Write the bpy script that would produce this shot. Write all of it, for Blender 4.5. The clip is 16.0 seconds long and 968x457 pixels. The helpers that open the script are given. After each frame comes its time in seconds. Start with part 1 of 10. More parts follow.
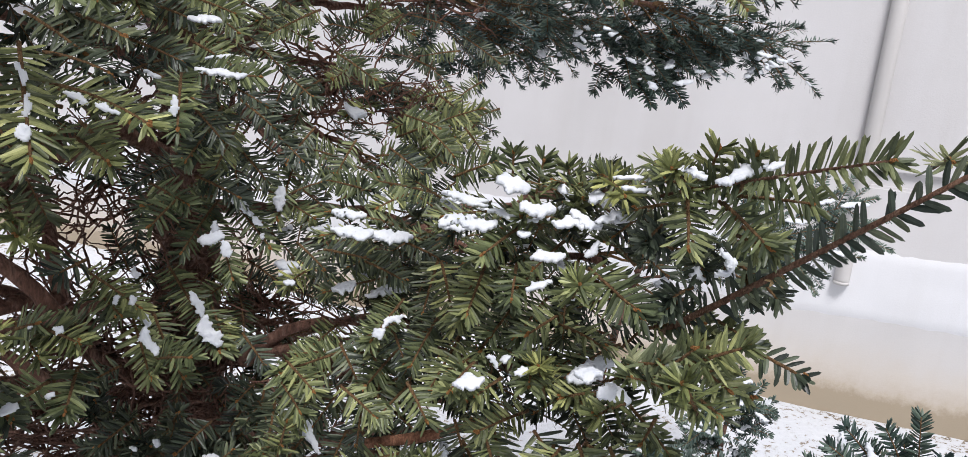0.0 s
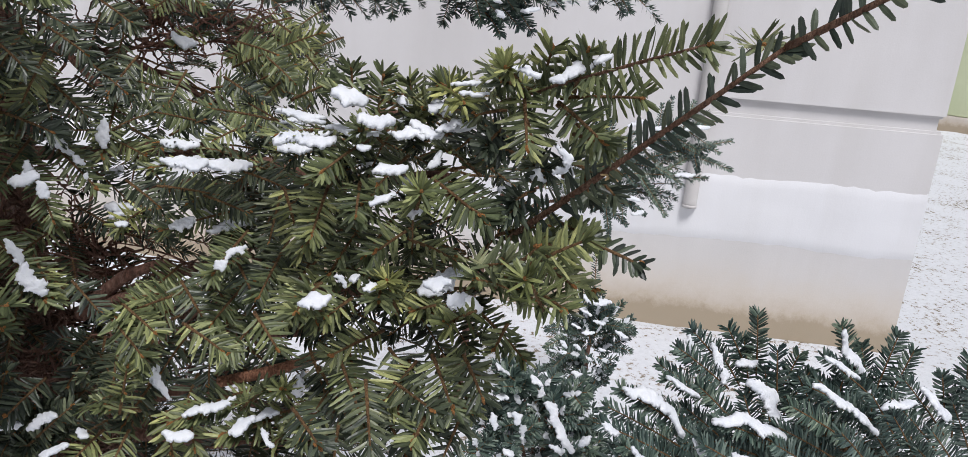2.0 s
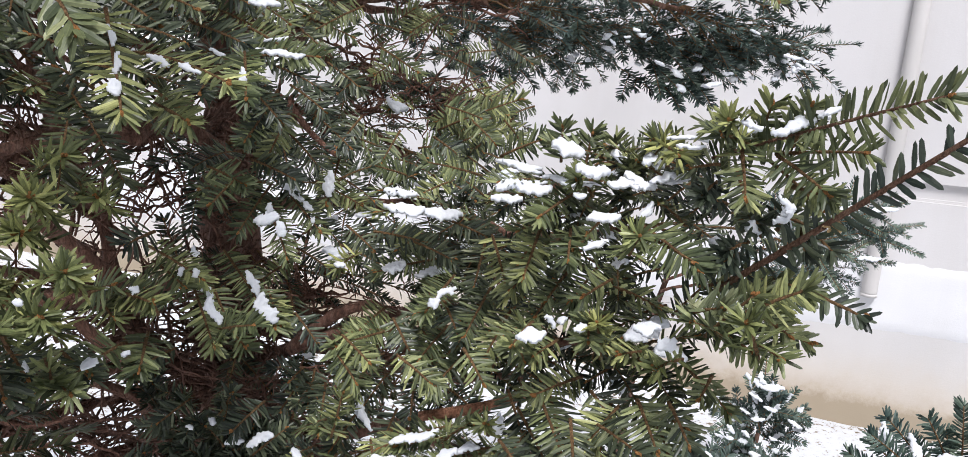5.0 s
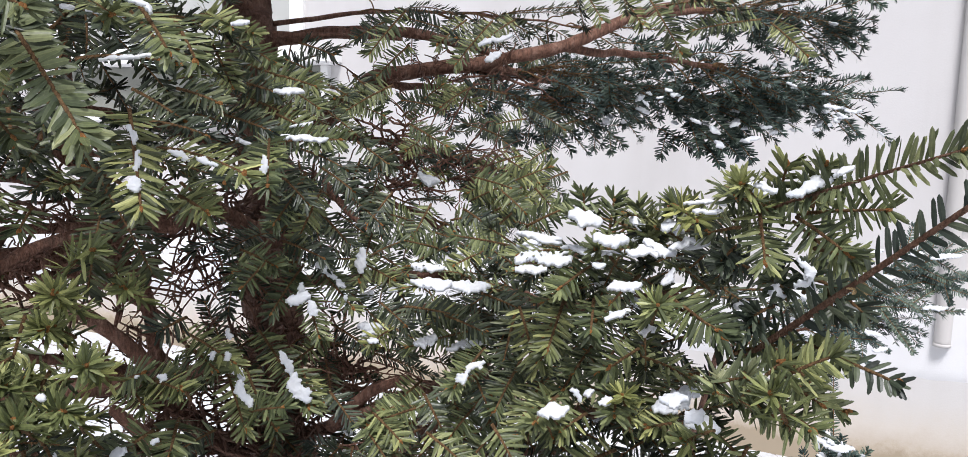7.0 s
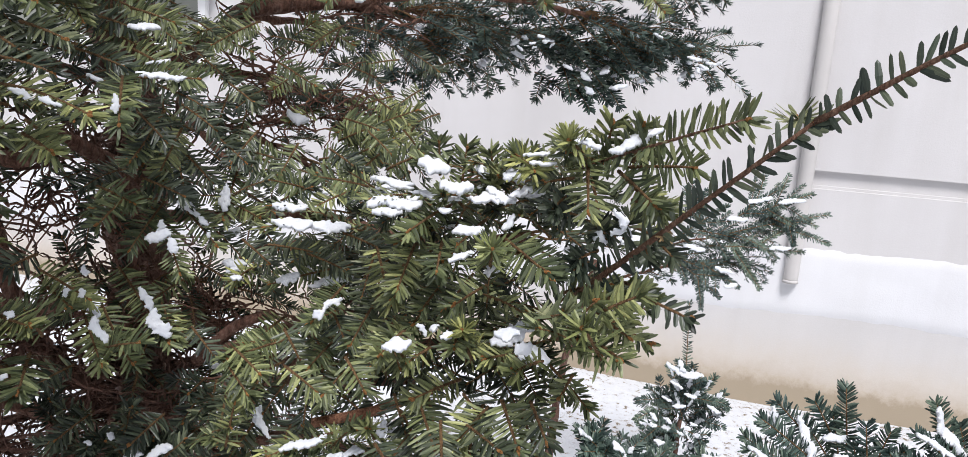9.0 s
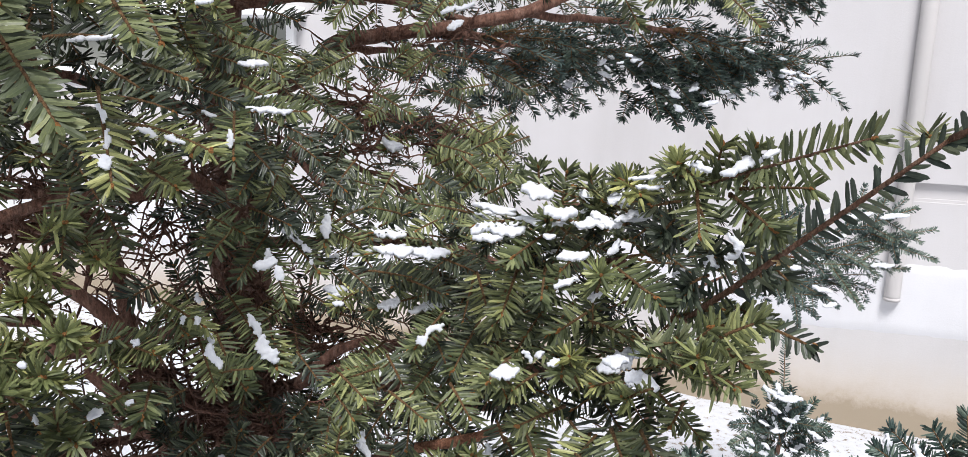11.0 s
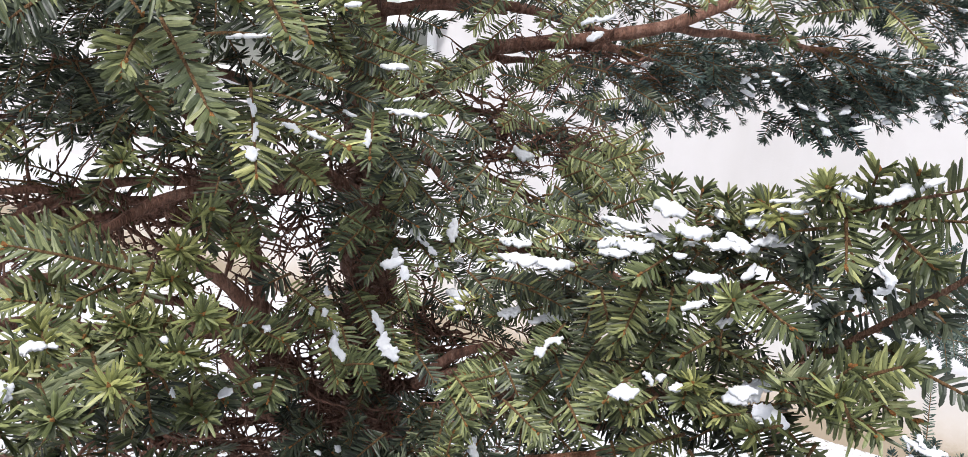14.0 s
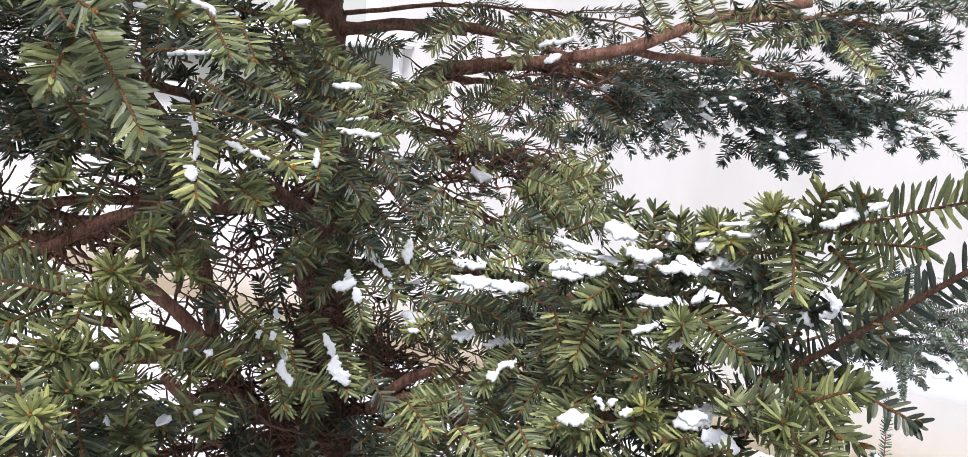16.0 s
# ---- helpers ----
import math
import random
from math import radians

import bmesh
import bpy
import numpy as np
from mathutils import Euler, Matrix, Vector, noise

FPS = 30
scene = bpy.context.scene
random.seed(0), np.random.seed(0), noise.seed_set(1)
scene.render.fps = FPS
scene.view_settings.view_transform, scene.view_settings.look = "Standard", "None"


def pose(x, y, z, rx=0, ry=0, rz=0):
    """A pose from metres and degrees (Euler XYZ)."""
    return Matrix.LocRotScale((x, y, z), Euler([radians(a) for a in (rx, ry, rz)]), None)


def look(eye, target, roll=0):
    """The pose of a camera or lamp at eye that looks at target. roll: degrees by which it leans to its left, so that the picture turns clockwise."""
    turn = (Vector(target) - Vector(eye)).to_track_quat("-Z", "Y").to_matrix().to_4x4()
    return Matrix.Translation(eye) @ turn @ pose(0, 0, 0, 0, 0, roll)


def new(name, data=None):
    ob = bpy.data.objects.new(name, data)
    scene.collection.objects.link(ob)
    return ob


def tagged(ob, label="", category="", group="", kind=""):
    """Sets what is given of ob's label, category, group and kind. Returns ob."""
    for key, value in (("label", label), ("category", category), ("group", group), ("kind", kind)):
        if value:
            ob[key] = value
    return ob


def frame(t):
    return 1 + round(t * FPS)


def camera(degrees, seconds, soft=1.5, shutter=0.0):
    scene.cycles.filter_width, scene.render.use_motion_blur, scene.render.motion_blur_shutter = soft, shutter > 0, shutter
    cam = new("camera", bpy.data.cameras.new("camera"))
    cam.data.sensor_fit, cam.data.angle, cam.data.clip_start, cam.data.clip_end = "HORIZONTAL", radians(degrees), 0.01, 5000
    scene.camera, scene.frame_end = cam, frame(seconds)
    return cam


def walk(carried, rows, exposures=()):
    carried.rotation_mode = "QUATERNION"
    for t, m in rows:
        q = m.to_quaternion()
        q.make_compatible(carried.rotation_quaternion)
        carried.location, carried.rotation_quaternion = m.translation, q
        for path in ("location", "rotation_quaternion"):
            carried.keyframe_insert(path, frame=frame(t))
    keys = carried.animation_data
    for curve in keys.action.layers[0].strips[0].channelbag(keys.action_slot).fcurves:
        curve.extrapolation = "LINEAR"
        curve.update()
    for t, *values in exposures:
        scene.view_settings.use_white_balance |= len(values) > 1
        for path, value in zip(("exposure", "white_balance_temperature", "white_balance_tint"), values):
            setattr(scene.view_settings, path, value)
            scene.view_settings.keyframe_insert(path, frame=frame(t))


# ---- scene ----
cam = camera(63.5, 16.0, soft=0.7)
PATH = [
    (0, (0.0123, 0.0006, 1.3960), (0.0419, 1.9371, 0.8970), 6.54),
    (0.5, (0.0141, 0.0057, 1.3993), (-0.0737, 1.9230, 0.8372), 5.28),
    (1, (0.0175, 0.0115, 1.3731), (0.1475, 1.9222, 0.7967), 6.25),
    (1.5, (0.0357, 0.0025, 1.3699), (0.3911, 1.8841, 0.7926), 5.57),
    (1.7, (0.0413, 0.0098, 1.3713), (0.3951, 1.8878, 0.7814), 6.02),
    (2, (0.0315, 0.0026, 1.3717), (0.4054, 1.8760, 0.7795), 5.78),
    (2.4, (0.0246, 0.0019, 1.3722), (0.3773, 1.8767, 0.7719), 5.59),
    (2.5, (0.0327, 0.0027, 1.3670), (0.3548, 1.8853, 0.7735), 5.10),
    (3, (0.0220, -0.0001, 1.3701), (0.3128, 1.8952, 0.8013), 4.63),
    (3.5, (0.0173, 0.0088, 1.3554), (0.2142, 1.9298, 0.8349), 3.08),
    (4, (0.0008, 0.0172, 1.3631), (0.1522, 1.9393, 0.8316), 3.96),
    (4.5, (0.0063, -0.0003, 1.3720), (0.0428, 1.9251, 0.8319), 3.95),
    (4.7, (-0.0134, -0.0272, 1.3513), (-0.0144, 1.9142, 0.8704), 5.08),
    (6.8, (0.0145, -0.0204, 1.3678), (-0.1460, 1.9443, 1.0298), 3.33),
    (7, (0.0144, -0.0233, 1.3623), (-0.1603, 1.9481, 1.0739), 2.18),
    (7.5, (0.0219, -0.0386, 1.3774), (-0.0996, 1.9377, 1.0957), 2.73),
    (8, (0.0412, -0.0542, 1.3665), (0.0445, 1.9013, 0.9469), 4.54),
    (8.2, (0.0461, -0.0622, 1.3687), (0.1270, 1.8879, 0.9324), 4.84),
    (10.3, (0.0314, -0.0413, 1.3835), (0.1534, 1.9065, 0.9463), 4.83),
    (10.5, (0.0196, -0.0492, 1.3722), (0.0633, 1.9094, 0.9698), 3.60),
    (11, (0.0256, -0.0525, 1.3816), (-0.0653, 1.9046, 0.9800), 2.70),
    (11.5, (0.0310, -0.0506, 1.3786), (-0.1200, 1.9071, 0.9982), 2.09),
    (12, (0.0190, -0.0314, 1.3766), (-0.1626, 1.9226, 0.9906), 3.25),
    (12.5, (0.0102, -0.0210, 1.3667), (-0.2145, 1.9264, 0.9704), 4.55),
    (13, (0.0234, -0.0354, 1.3633), (-0.2826, 1.9039, 0.9816), 3.40),
    (13.5, (0.0213, -0.0379, 1.3655), (-0.3504, 1.8883, 0.9759), 4.45),
    (14, (0.0229, -0.0460, 1.3779), (-0.3829, 1.8731, 0.9875), 4.82),
    (14.5, (0.0272, -0.0525, 1.3909), (-0.5146, 1.8356, 1.0150), 3.26),
    (15, (0.0310, -0.0462, 1.3846), (-0.5162, 1.8412, 1.0130), 3.85),
    (15.5, (0.0343, -0.0393, 1.3832), (-0.4102, 1.8797, 1.0371), 5.12),
    (16, (0.0341, -0.0348, 1.3785), (-0.2980, 1.9093, 1.0468), 5.45),
]
walk(cam, [(t, look(eye, target, roll)) for t, eye, target, roll in PATH], [
    (0.0, 0.17, 6400, 12.6), (1.0, 0.4, 6400, 12.6), (1.5, 0.08, 6400, 12.6), (2.0, -0.04, 6400, 12.6), (3.0, 0.1, 6400, 12.6), (4.0, 0.35, 6400, 12.6), (7.0, 0.38, 6400, 12.6),
    (8.0, 0.30, 6400, 12.6), (10.5, 0.32, 6420, 12.6), (12.0, 0.49, 6450, 12.6), (13.0, 0.59, 6480, 12.6), (14.5, 0.57, 6500, 12.6), (16.0, 0.62, 6500, 12.6)])
# ---- light ----
world = bpy.data.worlds.new("sky")
scene.world = world
world.use_nodes = True
wn, wl = world.node_tree.nodes, world.node_tree.links
wn.clear()
sky = wn.new("ShaderNodeTexSky")
sky.sky_type, sky.sun_disc = "NISHITA", False
sky.sun_elevation, sky.sun_rotation = radians(60), radians(197)
sky.air_density, sky.dust_density, sky.ozone_density = 1.0, 1.5, 1.0
veil = wn.new("ShaderNodeHueSaturation")
veil.inputs["Saturation"].default_value = 0.32
back = wn.new("ShaderNodeBackground")
back.inputs["Strength"].default_value = 0.094
wout = wn.new("ShaderNodeOutputWorld")
wl.new(sky.outputs["Color"], veil.inputs["Color"])
wl.new(veil.outputs["Color"], back.inputs["Color"])
wl.new(back.outputs["Background"], wout.inputs["Surface"])
sun_data = bpy.data.lights.new("sun", "SUN")
sun_data.energy, sun_data.angle, sun_data.color = 3.65, radians(20), (1.0, 0.99, 0.985)
sun = new("sun", sun_data)
sun.matrix_world = look((0.5, -1.3, 4.0), (0, 1.0, 0))


# ---- materials ----
def principled(name, rough=0.6, spec=0.5):
    m = bpy.data.materials.new(name)
    m.use_nodes = True
    b = m.node_tree.nodes["Principled BSDF"]
    b.inputs["Roughness"].default_value = rough
    b.inputs["Specular IOR Level"].default_value = spec
    return m, m.node_tree.nodes, m.node_tree.links, b


def ramp(nodes, stops):
    r = nodes.new("ShaderNodeValToRGB")
    while len(r.color_ramp.elements) < len(stops):
        r.color_ramp.elements.new(0.5)
    for e, (at, c) in zip(r.color_ramp.elements, stops):
        e.position, e.color = at, (*c, 1)
    return r


def noise_at(nodes, links, scale, detail=5.0, rough=0.6, world_space=False, stretch=None):
    tc = nodes.new("ShaderNodeNewGeometry" if world_space else "ShaderNodeTexCoord")
    n = nodes.new("ShaderNodeTexNoise")
    n.inputs["Scale"].default_value, n.inputs["Detail"].default_value, n.inputs["Roughness"].default_value = scale, detail, rough
    src = tc.outputs["Position" if world_space else "Object"]
    if stretch:
        mp = nodes.new("ShaderNodeMapping")
        mp.inputs["Scale"].default_value = stretch
        links.new(src, mp.inputs["Vector"])
        src = mp.outputs["Vector"]
    links.new(src, n.inputs["Vector"])
    return n


def bump(nodes, links, b, height, strength, dist):
    bp = nodes.new("ShaderNodeBump")
    bp.inputs["Strength"].default_value, bp.inputs["Distance"].default_value = strength, dist
    links.new(height, bp.inputs["Height"])
    links.new(bp.outputs["Normal"], b.inputs["Normal"])


def mix_rgb(nodes, links, fac, a, b, kind="MIX"):
    m = nodes.new("ShaderNodeMix")
    m.data_type, m.blend_type = "RGBA", kind
    for sock, v in ((m.inputs[0], fac), (m.inputs[6], a), (m.inputs[7], b)):
        if hasattr(v, "links"):
            links.new(v, sock)
        elif isinstance(v, tuple):
            sock.default_value = (*v, 1)
        else:
            sock.default_value = v
    return m.outputs[2]


def needle_material(name, dark, mid, light, rough, by_object=False):
    m, n, l, b = principled(name, rough + 0.06, 0.36)
    if by_object:
        pick = n.new("ShaderNodeObjectInfo").outputs["Random"]
    else:
        pick = n.new("ShaderNodeNewGeometry").outputs["Random Per Island"]
    r = ramp(n, [(0.0, dark), (0.55, mid), (1.0, light)])
    l.new(pick, r.inputs["Fac"])
    spots = noise_at(n, l, 16.0, 3.0, 0.6, True)
    sp = ramp(n, [(0.35, (0.68, 0.73, 0.75)), (0.65, (1.20, 1.18, 1.05))])
    l.new(spots.outputs["Fac"], sp.inputs["Fac"])
    col = mix_rgb(n, l, 1.0, r.outputs["Color"], sp.outputs["Color"], "MULTIPLY")
    if not by_object:
        own = ramp(n, [(0.0, (0.55, 0.60, 0.60)), (0.35, (0.82, 0.86, 0.88)), (0.7, (1.06, 1.06, 1.03)), (1.0, (1.16, 1.13, 1.02))])
        l.new(n.new("ShaderNodeObjectInfo").outputs["Random"], own.inputs["Fac"])
        col = mix_rgb(n, l, 1.0, col, own.outputs["Color"], "MULTIPLY")
    fine = noise_at(n, l, 420.0, 2.0, 0.5, True)
    fr = ramp(n, [(0.3, (0.84, 0.84, 0.84)), (0.7, (1.20, 1.20, 1.20))])
    l.new(fine.outputs["Fac"], fr.inputs["Fac"])
    col = mix_rgb(n, l, 0.8, col, fr.outputs["Color"], "MULTIPLY")
    # the paler midrib and rims of the blade
    blade = n.new("ShaderNodeUVMap")
    blade.uv_map = "blade"
    apart = n.new("ShaderNodeSeparateXYZ")
    l.new(blade.outputs["UV"], apart.inputs["Vector"])
    rib = ramp(n, [(0.0, (1.28, 1.28, 1.15)), (0.14, (0.95, 0.95, 0.95)), (0.42, (0.86, 0.87, 0.88)), (0.5, (1.35, 1.32, 1.2)), (0.58, (0.86, 0.87, 0.88)), (0.86, (0.95, 0.95, 0.95)), (1.0, (1.28, 1.28, 1.15))])
    l.new(apart.outputs["Y"], rib.inputs["Fac"])
    col = mix_rgb(n, l, 0.8, col, rib.outputs["Color"], "MULTIPLY")
    l.new(col, b.inputs["Base Color"])
    bump(n, l, b, fine.outputs["Fac"], 0.25, 0.001)
    # light that comes through the thin blade
    thru = n.new("ShaderNodeBsdfTranslucent")
    tint = n.new("ShaderNodeHueSaturation")
    tint.inputs["Value"].default_value = 1.5
    l.new(col, tint.inputs["Color"])
    l.new(tint.outputs["Color"], thru.inputs["Color"])
    both = n.new("ShaderNodeMixShader")
    both.inputs["Fac"].default_value = 0.06
    l.new(b.outputs["BSDF"], both.inputs[1])
    l.new(thru.outputs["BSDF"], both.inputs[2])
    l.new(both.outputs["Shader"], n["Material Output"].inputs["Surface"])
    return m


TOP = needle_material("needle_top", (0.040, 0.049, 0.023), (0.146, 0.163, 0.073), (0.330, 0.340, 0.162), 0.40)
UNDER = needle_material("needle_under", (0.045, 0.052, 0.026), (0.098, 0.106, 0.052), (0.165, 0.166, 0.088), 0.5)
FRESH = needle_material("fresh_needle_top", (0.066, 0.077, 0.032), (0.200, 0.214, 0.082), (0.400, 0.402, 0.175), 0.40)
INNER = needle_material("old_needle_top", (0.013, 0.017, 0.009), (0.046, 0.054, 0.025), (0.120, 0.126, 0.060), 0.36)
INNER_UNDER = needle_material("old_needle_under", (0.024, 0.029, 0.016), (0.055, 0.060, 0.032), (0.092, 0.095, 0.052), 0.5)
TOP_ONE = needle_material("needle_top_single", (0.044, 0.056, 0.030), (0.106, 0.124, 0.060), (0.200, 0.214, 0.112), 0.42, True)
UNDER_ONE = needle_material("needle_under_single", (0.085, 0.095, 0.056), (0.150, 0.158, 0.092), (0.230, 0.230, 0.132), 0.5, True)
PALE_TOP = needle_material("pale_needle_top", (0.072, 0.088, 0.050), (0.155, 0.170, 0.092), (0.280, 0.284, 0.165), 0.42, True)
DARK_TOP = needle_material("dark_needle_top", (0.026, 0.037, 0.031), (0.054, 0.070, 0.052), (0.120, 0.135, 0.090), 0.36, True)
DARK_UNDER = needle_material("dark_needle_under", (0.060, 0.070, 0.052), (0.100, 0.112, 0.080), (0.150, 0.158, 0.108), 0.5, True)
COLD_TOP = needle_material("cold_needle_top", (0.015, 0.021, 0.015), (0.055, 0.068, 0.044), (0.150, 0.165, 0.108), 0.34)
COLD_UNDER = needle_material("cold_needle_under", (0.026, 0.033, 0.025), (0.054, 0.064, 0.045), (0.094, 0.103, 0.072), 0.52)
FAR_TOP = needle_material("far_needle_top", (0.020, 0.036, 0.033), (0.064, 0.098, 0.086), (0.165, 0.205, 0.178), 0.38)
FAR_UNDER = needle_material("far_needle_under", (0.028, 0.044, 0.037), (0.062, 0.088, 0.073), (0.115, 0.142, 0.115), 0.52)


def bark_material(name, a, c, d, scale):
    m, n, l, b = principled(name, 0.85, 0.25)
    big = noise_at(n, l, scale * 1.6, 6.0, 0.75, True, (1.0, 1.0, 0.3))
    r = ramp(n, [(0.25, a), (0.5, c), (0.75, d)])
    l.new(big.outputs["Fac"], r.inputs["Fac"])
    flake = noise_at(n, l, scale * 7, 4.0, 0.65, True, (1.0, 1.0, 0.35))
    fr = ramp(n, [(0.35, (0.50, 0.46, 0.44)), (0.65, (1.45, 1.38, 1.30))])
    l.new(flake.outputs["Fac"], fr.inputs["Fac"])
    l.new(mix_rgb(n, l, 0.8, r.outputs["Color"], fr.outputs["Color"], "MULTIPLY"), b.inputs["Base Color"])
    bump(n, l, b, flake.outputs["Fac"], 0.9, 0.006)
    return m


BARK = bark_material("bark", (0.040, 0.023, 0.018), (0.120, 0.066, 0.050), (0.27, 0.185, 0.15), 22.0)
LIMB = bark_material("limb_bark", (0.070, 0.036, 0.026), (0.16, 0.085, 0.062), (0.27, 0.18, 0.145), 40.0)
TWIG = bark_material("twig_bark", (0.075, 0.044, 0.022), (0.160, 0.094, 0.045), (0.26, 0.17, 0.085), 90.0)
RUST = bark_material("rust_twig_bark", (0.085, 0.046, 0.032), (0.19, 0.105, 0.070), (0.32, 0.215, 0.155), 150.0)
DEAD = bark_material("dead_twig_bark", (0.13, 0.060, 0.035), (0.27, 0.13, 0.080), (0.42, 0.25, 0.16), 100.0)
BUD = bark_material("bud_scale", (0.27, 0.11, 0.035), (0.40, 0.19, 0.065), (0.50, 0.29, 0.12), 300.0)
TAN = bark_material("tan_dry_scale", (0.36, 0.25, 0.12), (0.52, 0.38, 0.20), (0.62, 0.50, 0.30), 200.0)


def snow_material():
    m, n, l, b = principled("snow", 0.65, 0.3)
    fine = noise_at(n, l, 520.0, 3.0, 0.7, True)
    coarse = noise_at(n, l, 60.0, 4.0, 0.6, True)
    r = ramp(n, [(0.3, (0.52, 0.545, 0.585)), (0.6, (0.63, 0.645, 0.67))])
    l.new(coarse.outputs["Fac"], r.inputs["Fac"])
    l.new(r.outputs["Color"], b.inputs["Base Color"])
    b.inputs["Subsurface Weight"].default_value = 0.15
    b.inputs["Subsurface Radius"].default_value = (0.006, 0.006, 0.007)
    b.inputs["Subsurface Scale"].default_value = 1.0
    bump(n, l, b, fine.outputs["Fac"], 0.5, 0.0015)
    return m


SNOW = snow_material()


def plaster(name, c0, c1, stain):
    m, n, l, b = principled(name, 0.8, 0.2)
    big = noise_at(n, l, 1.6, 5.0, 0.55, True)
    r = ramp(n, [(0.3, c0), (0.7, c1)])
    l.new(big.outputs["Fac"], r.inputs["Fac"])
    col = r.outputs["Color"]
    runs = noise_at(n, l, 5.0, 4.0, 0.6, True, (1.0, 1.0, 0.08))
    rr = ramp(n, [(0.35, (0.94, 0.935, 0.925)), (0.6, (1.0, 1.0, 1.0))])
    l.new(runs.outputs["Fac"], rr.inputs["Fac"])
    col = mix_rgb(n, l, 0.8, col, rr.outputs["Color"], "MULTIPLY")
    if stain:
        # rising damp: a tan tide mark of its own ragged shape above the ground
        pos = n.new("ShaderNodeNewGeometry")
        sep = n.new("ShaderNodeSeparateXYZ")
        l.new(pos.outputs["Position"], sep.inputs["Vector"])
        edge = noise_at(n, l, 9.0, 8.0, 0.75, True)
        add = n.new("ShaderNodeMath")
        add.operation = "MULTIPLY_ADD"
        add.inputs[1].default_value = -0.17
        l.new(edge.outputs["Fac"], add.inputs[0])
        l.new(sep.outputs["Z"], add.inputs[2])
        tide = ramp(n, [(0.0, (0.30, 0.235, 0.15)), (0.04, (0.42, 0.335, 0.235)), (0.12, (0.53, 0.455, 0.365)), (0.27, (0.56, 0.525, 0.49))])
        l.new(add.outputs["Value"], tide.inputs["Fac"])
        amount = ramp(n, [(0.0, (0.85, 0.85, 0.85)), (0.06, (0.60, 0.60, 0.60)), (0.18, (0.36, 0.36, 0.36)), (0.32, (0.0, 0.0, 0.0))])
        l.new(add.outputs["Value"], amount.inputs["Fac"])
        col = mix_rgb(n, l, amount.outputs["Color"], col, tide.outputs["Color"])
    l.new(col, b.inputs["Base Color"])
    grain = noise_at(n, l, 130.0, 4.0, 0.6, True)
    bump(n, l, b, grain.outputs["Fac"], 0.18, 0.003)
    return m


WALL = plaster("wall_plaster", (0.53, 0.515, 0.515), (0.585, 0.57, 0.57), False)
PLINTH = plaster("plinth_plaster", (0.50, 0.485, 0.48), (0.56, 0.545, 0.54), True)
CRUST = plaster("snow_crust", (0.62, 0.62, 0.64), (0.68, 0.68, 0.695), False)
PIPE = plaster("pipe_paint", (0.46, 0.445, 0.435), (0.53, 0.51, 0.50), False)
GREEN = plaster("green_render", (0.42, 0.46, 0.30), (0.50, 0.53, 0.37), False)
FRAME = plaster("window_paint", (0.78, 0.78, 0.78), (0.84, 0.84, 0.84), False)
SHADE = plaster("grey_panel", (0.20, 0.21, 0.19), (0.27, 0.275, 0.245), False)


def glass_material():
    m, n, l, b = principled("window_glass", 0.05, 0.6)
    dim = noise_at(n, l, 1.1, 3.0, 0.5, True)
    r = ramp(n, [(0.35, (0.36, 0.37, 0.36)), (0.65, (0.50, 0.50, 0.48))])
    l.new(dim.outputs["Fac"], r.inputs["Fac"])
    l.new(r.outputs["Color"], b.inputs["Base Color"])
    return m


GLASS = glass_material()


def ground_material():
    m, n, l, b = principled("snowy_ground", 0.75, 0.25)
    big = noise_at(n, l, 2.2, 6.0, 0.6, True)
    fine = noise_at(n, l, 34.0, 6.0, 0.72, True)
    mixv = n.new("ShaderNodeMath")
    mixv.operation = "MULTIPLY_ADD"
    mixv.inputs[1].default_value = 0.42
    l.new(big.outputs["Fac"], mixv.inputs[0])
    l.new(fine.outputs["Fac"], mixv.inputs[2])
    r = ramp(n, [(0.565, (0.13, 0.10, 0.07)), (0.605, (0.33, 0.29, 0.24)), (0.64, (0.53, 0.545, 0.575)), (1.0, (0.62, 0.63, 0.655))])
    l.new(mixv.outputs["Value"], r.inputs["Fac"])
    l.new(r.outputs["Color"], b.inputs["Base Color"])
    bump(n, l, b, fine.outputs["Fac"], 0.6, 0.02)
    return m


GROUND = ground_material()


# ---- builders ----
def part(name, mesh, parent=None, label=""):
    ob = new(name, mesh)
    ob.parent = parent
    if label:
        ob["label"] = label
    return ob


def bm_mesh(name, bm, *mats):
    me = bpy.data.meshes.new(name)
    bm.to_mesh(me)
    bm.free()
    for m in mats:
        me.materials.append(m)
    return me


def box_mesh(name, lo, hi, mat, bevel=0.004, m=None):
    bm = bmesh.new()
    bmesh.ops.create_cube(bm, size=1.0)
    for v in bm.verts:
        v.co = Vector([lo[k] + (v.co[k] + 0.5) * (hi[k] - lo[k]) for k in range(3)])
    if bevel:
        bmesh.ops.bevel(bm, geom=bm.edges[:], offset=bevel, segments=2, affect="EDGES")
    if m is not None:
        bmesh.ops.transform(bm, matrix=m, verts=bm.verts[:])
    return bm_mesh(name, bm, mat)


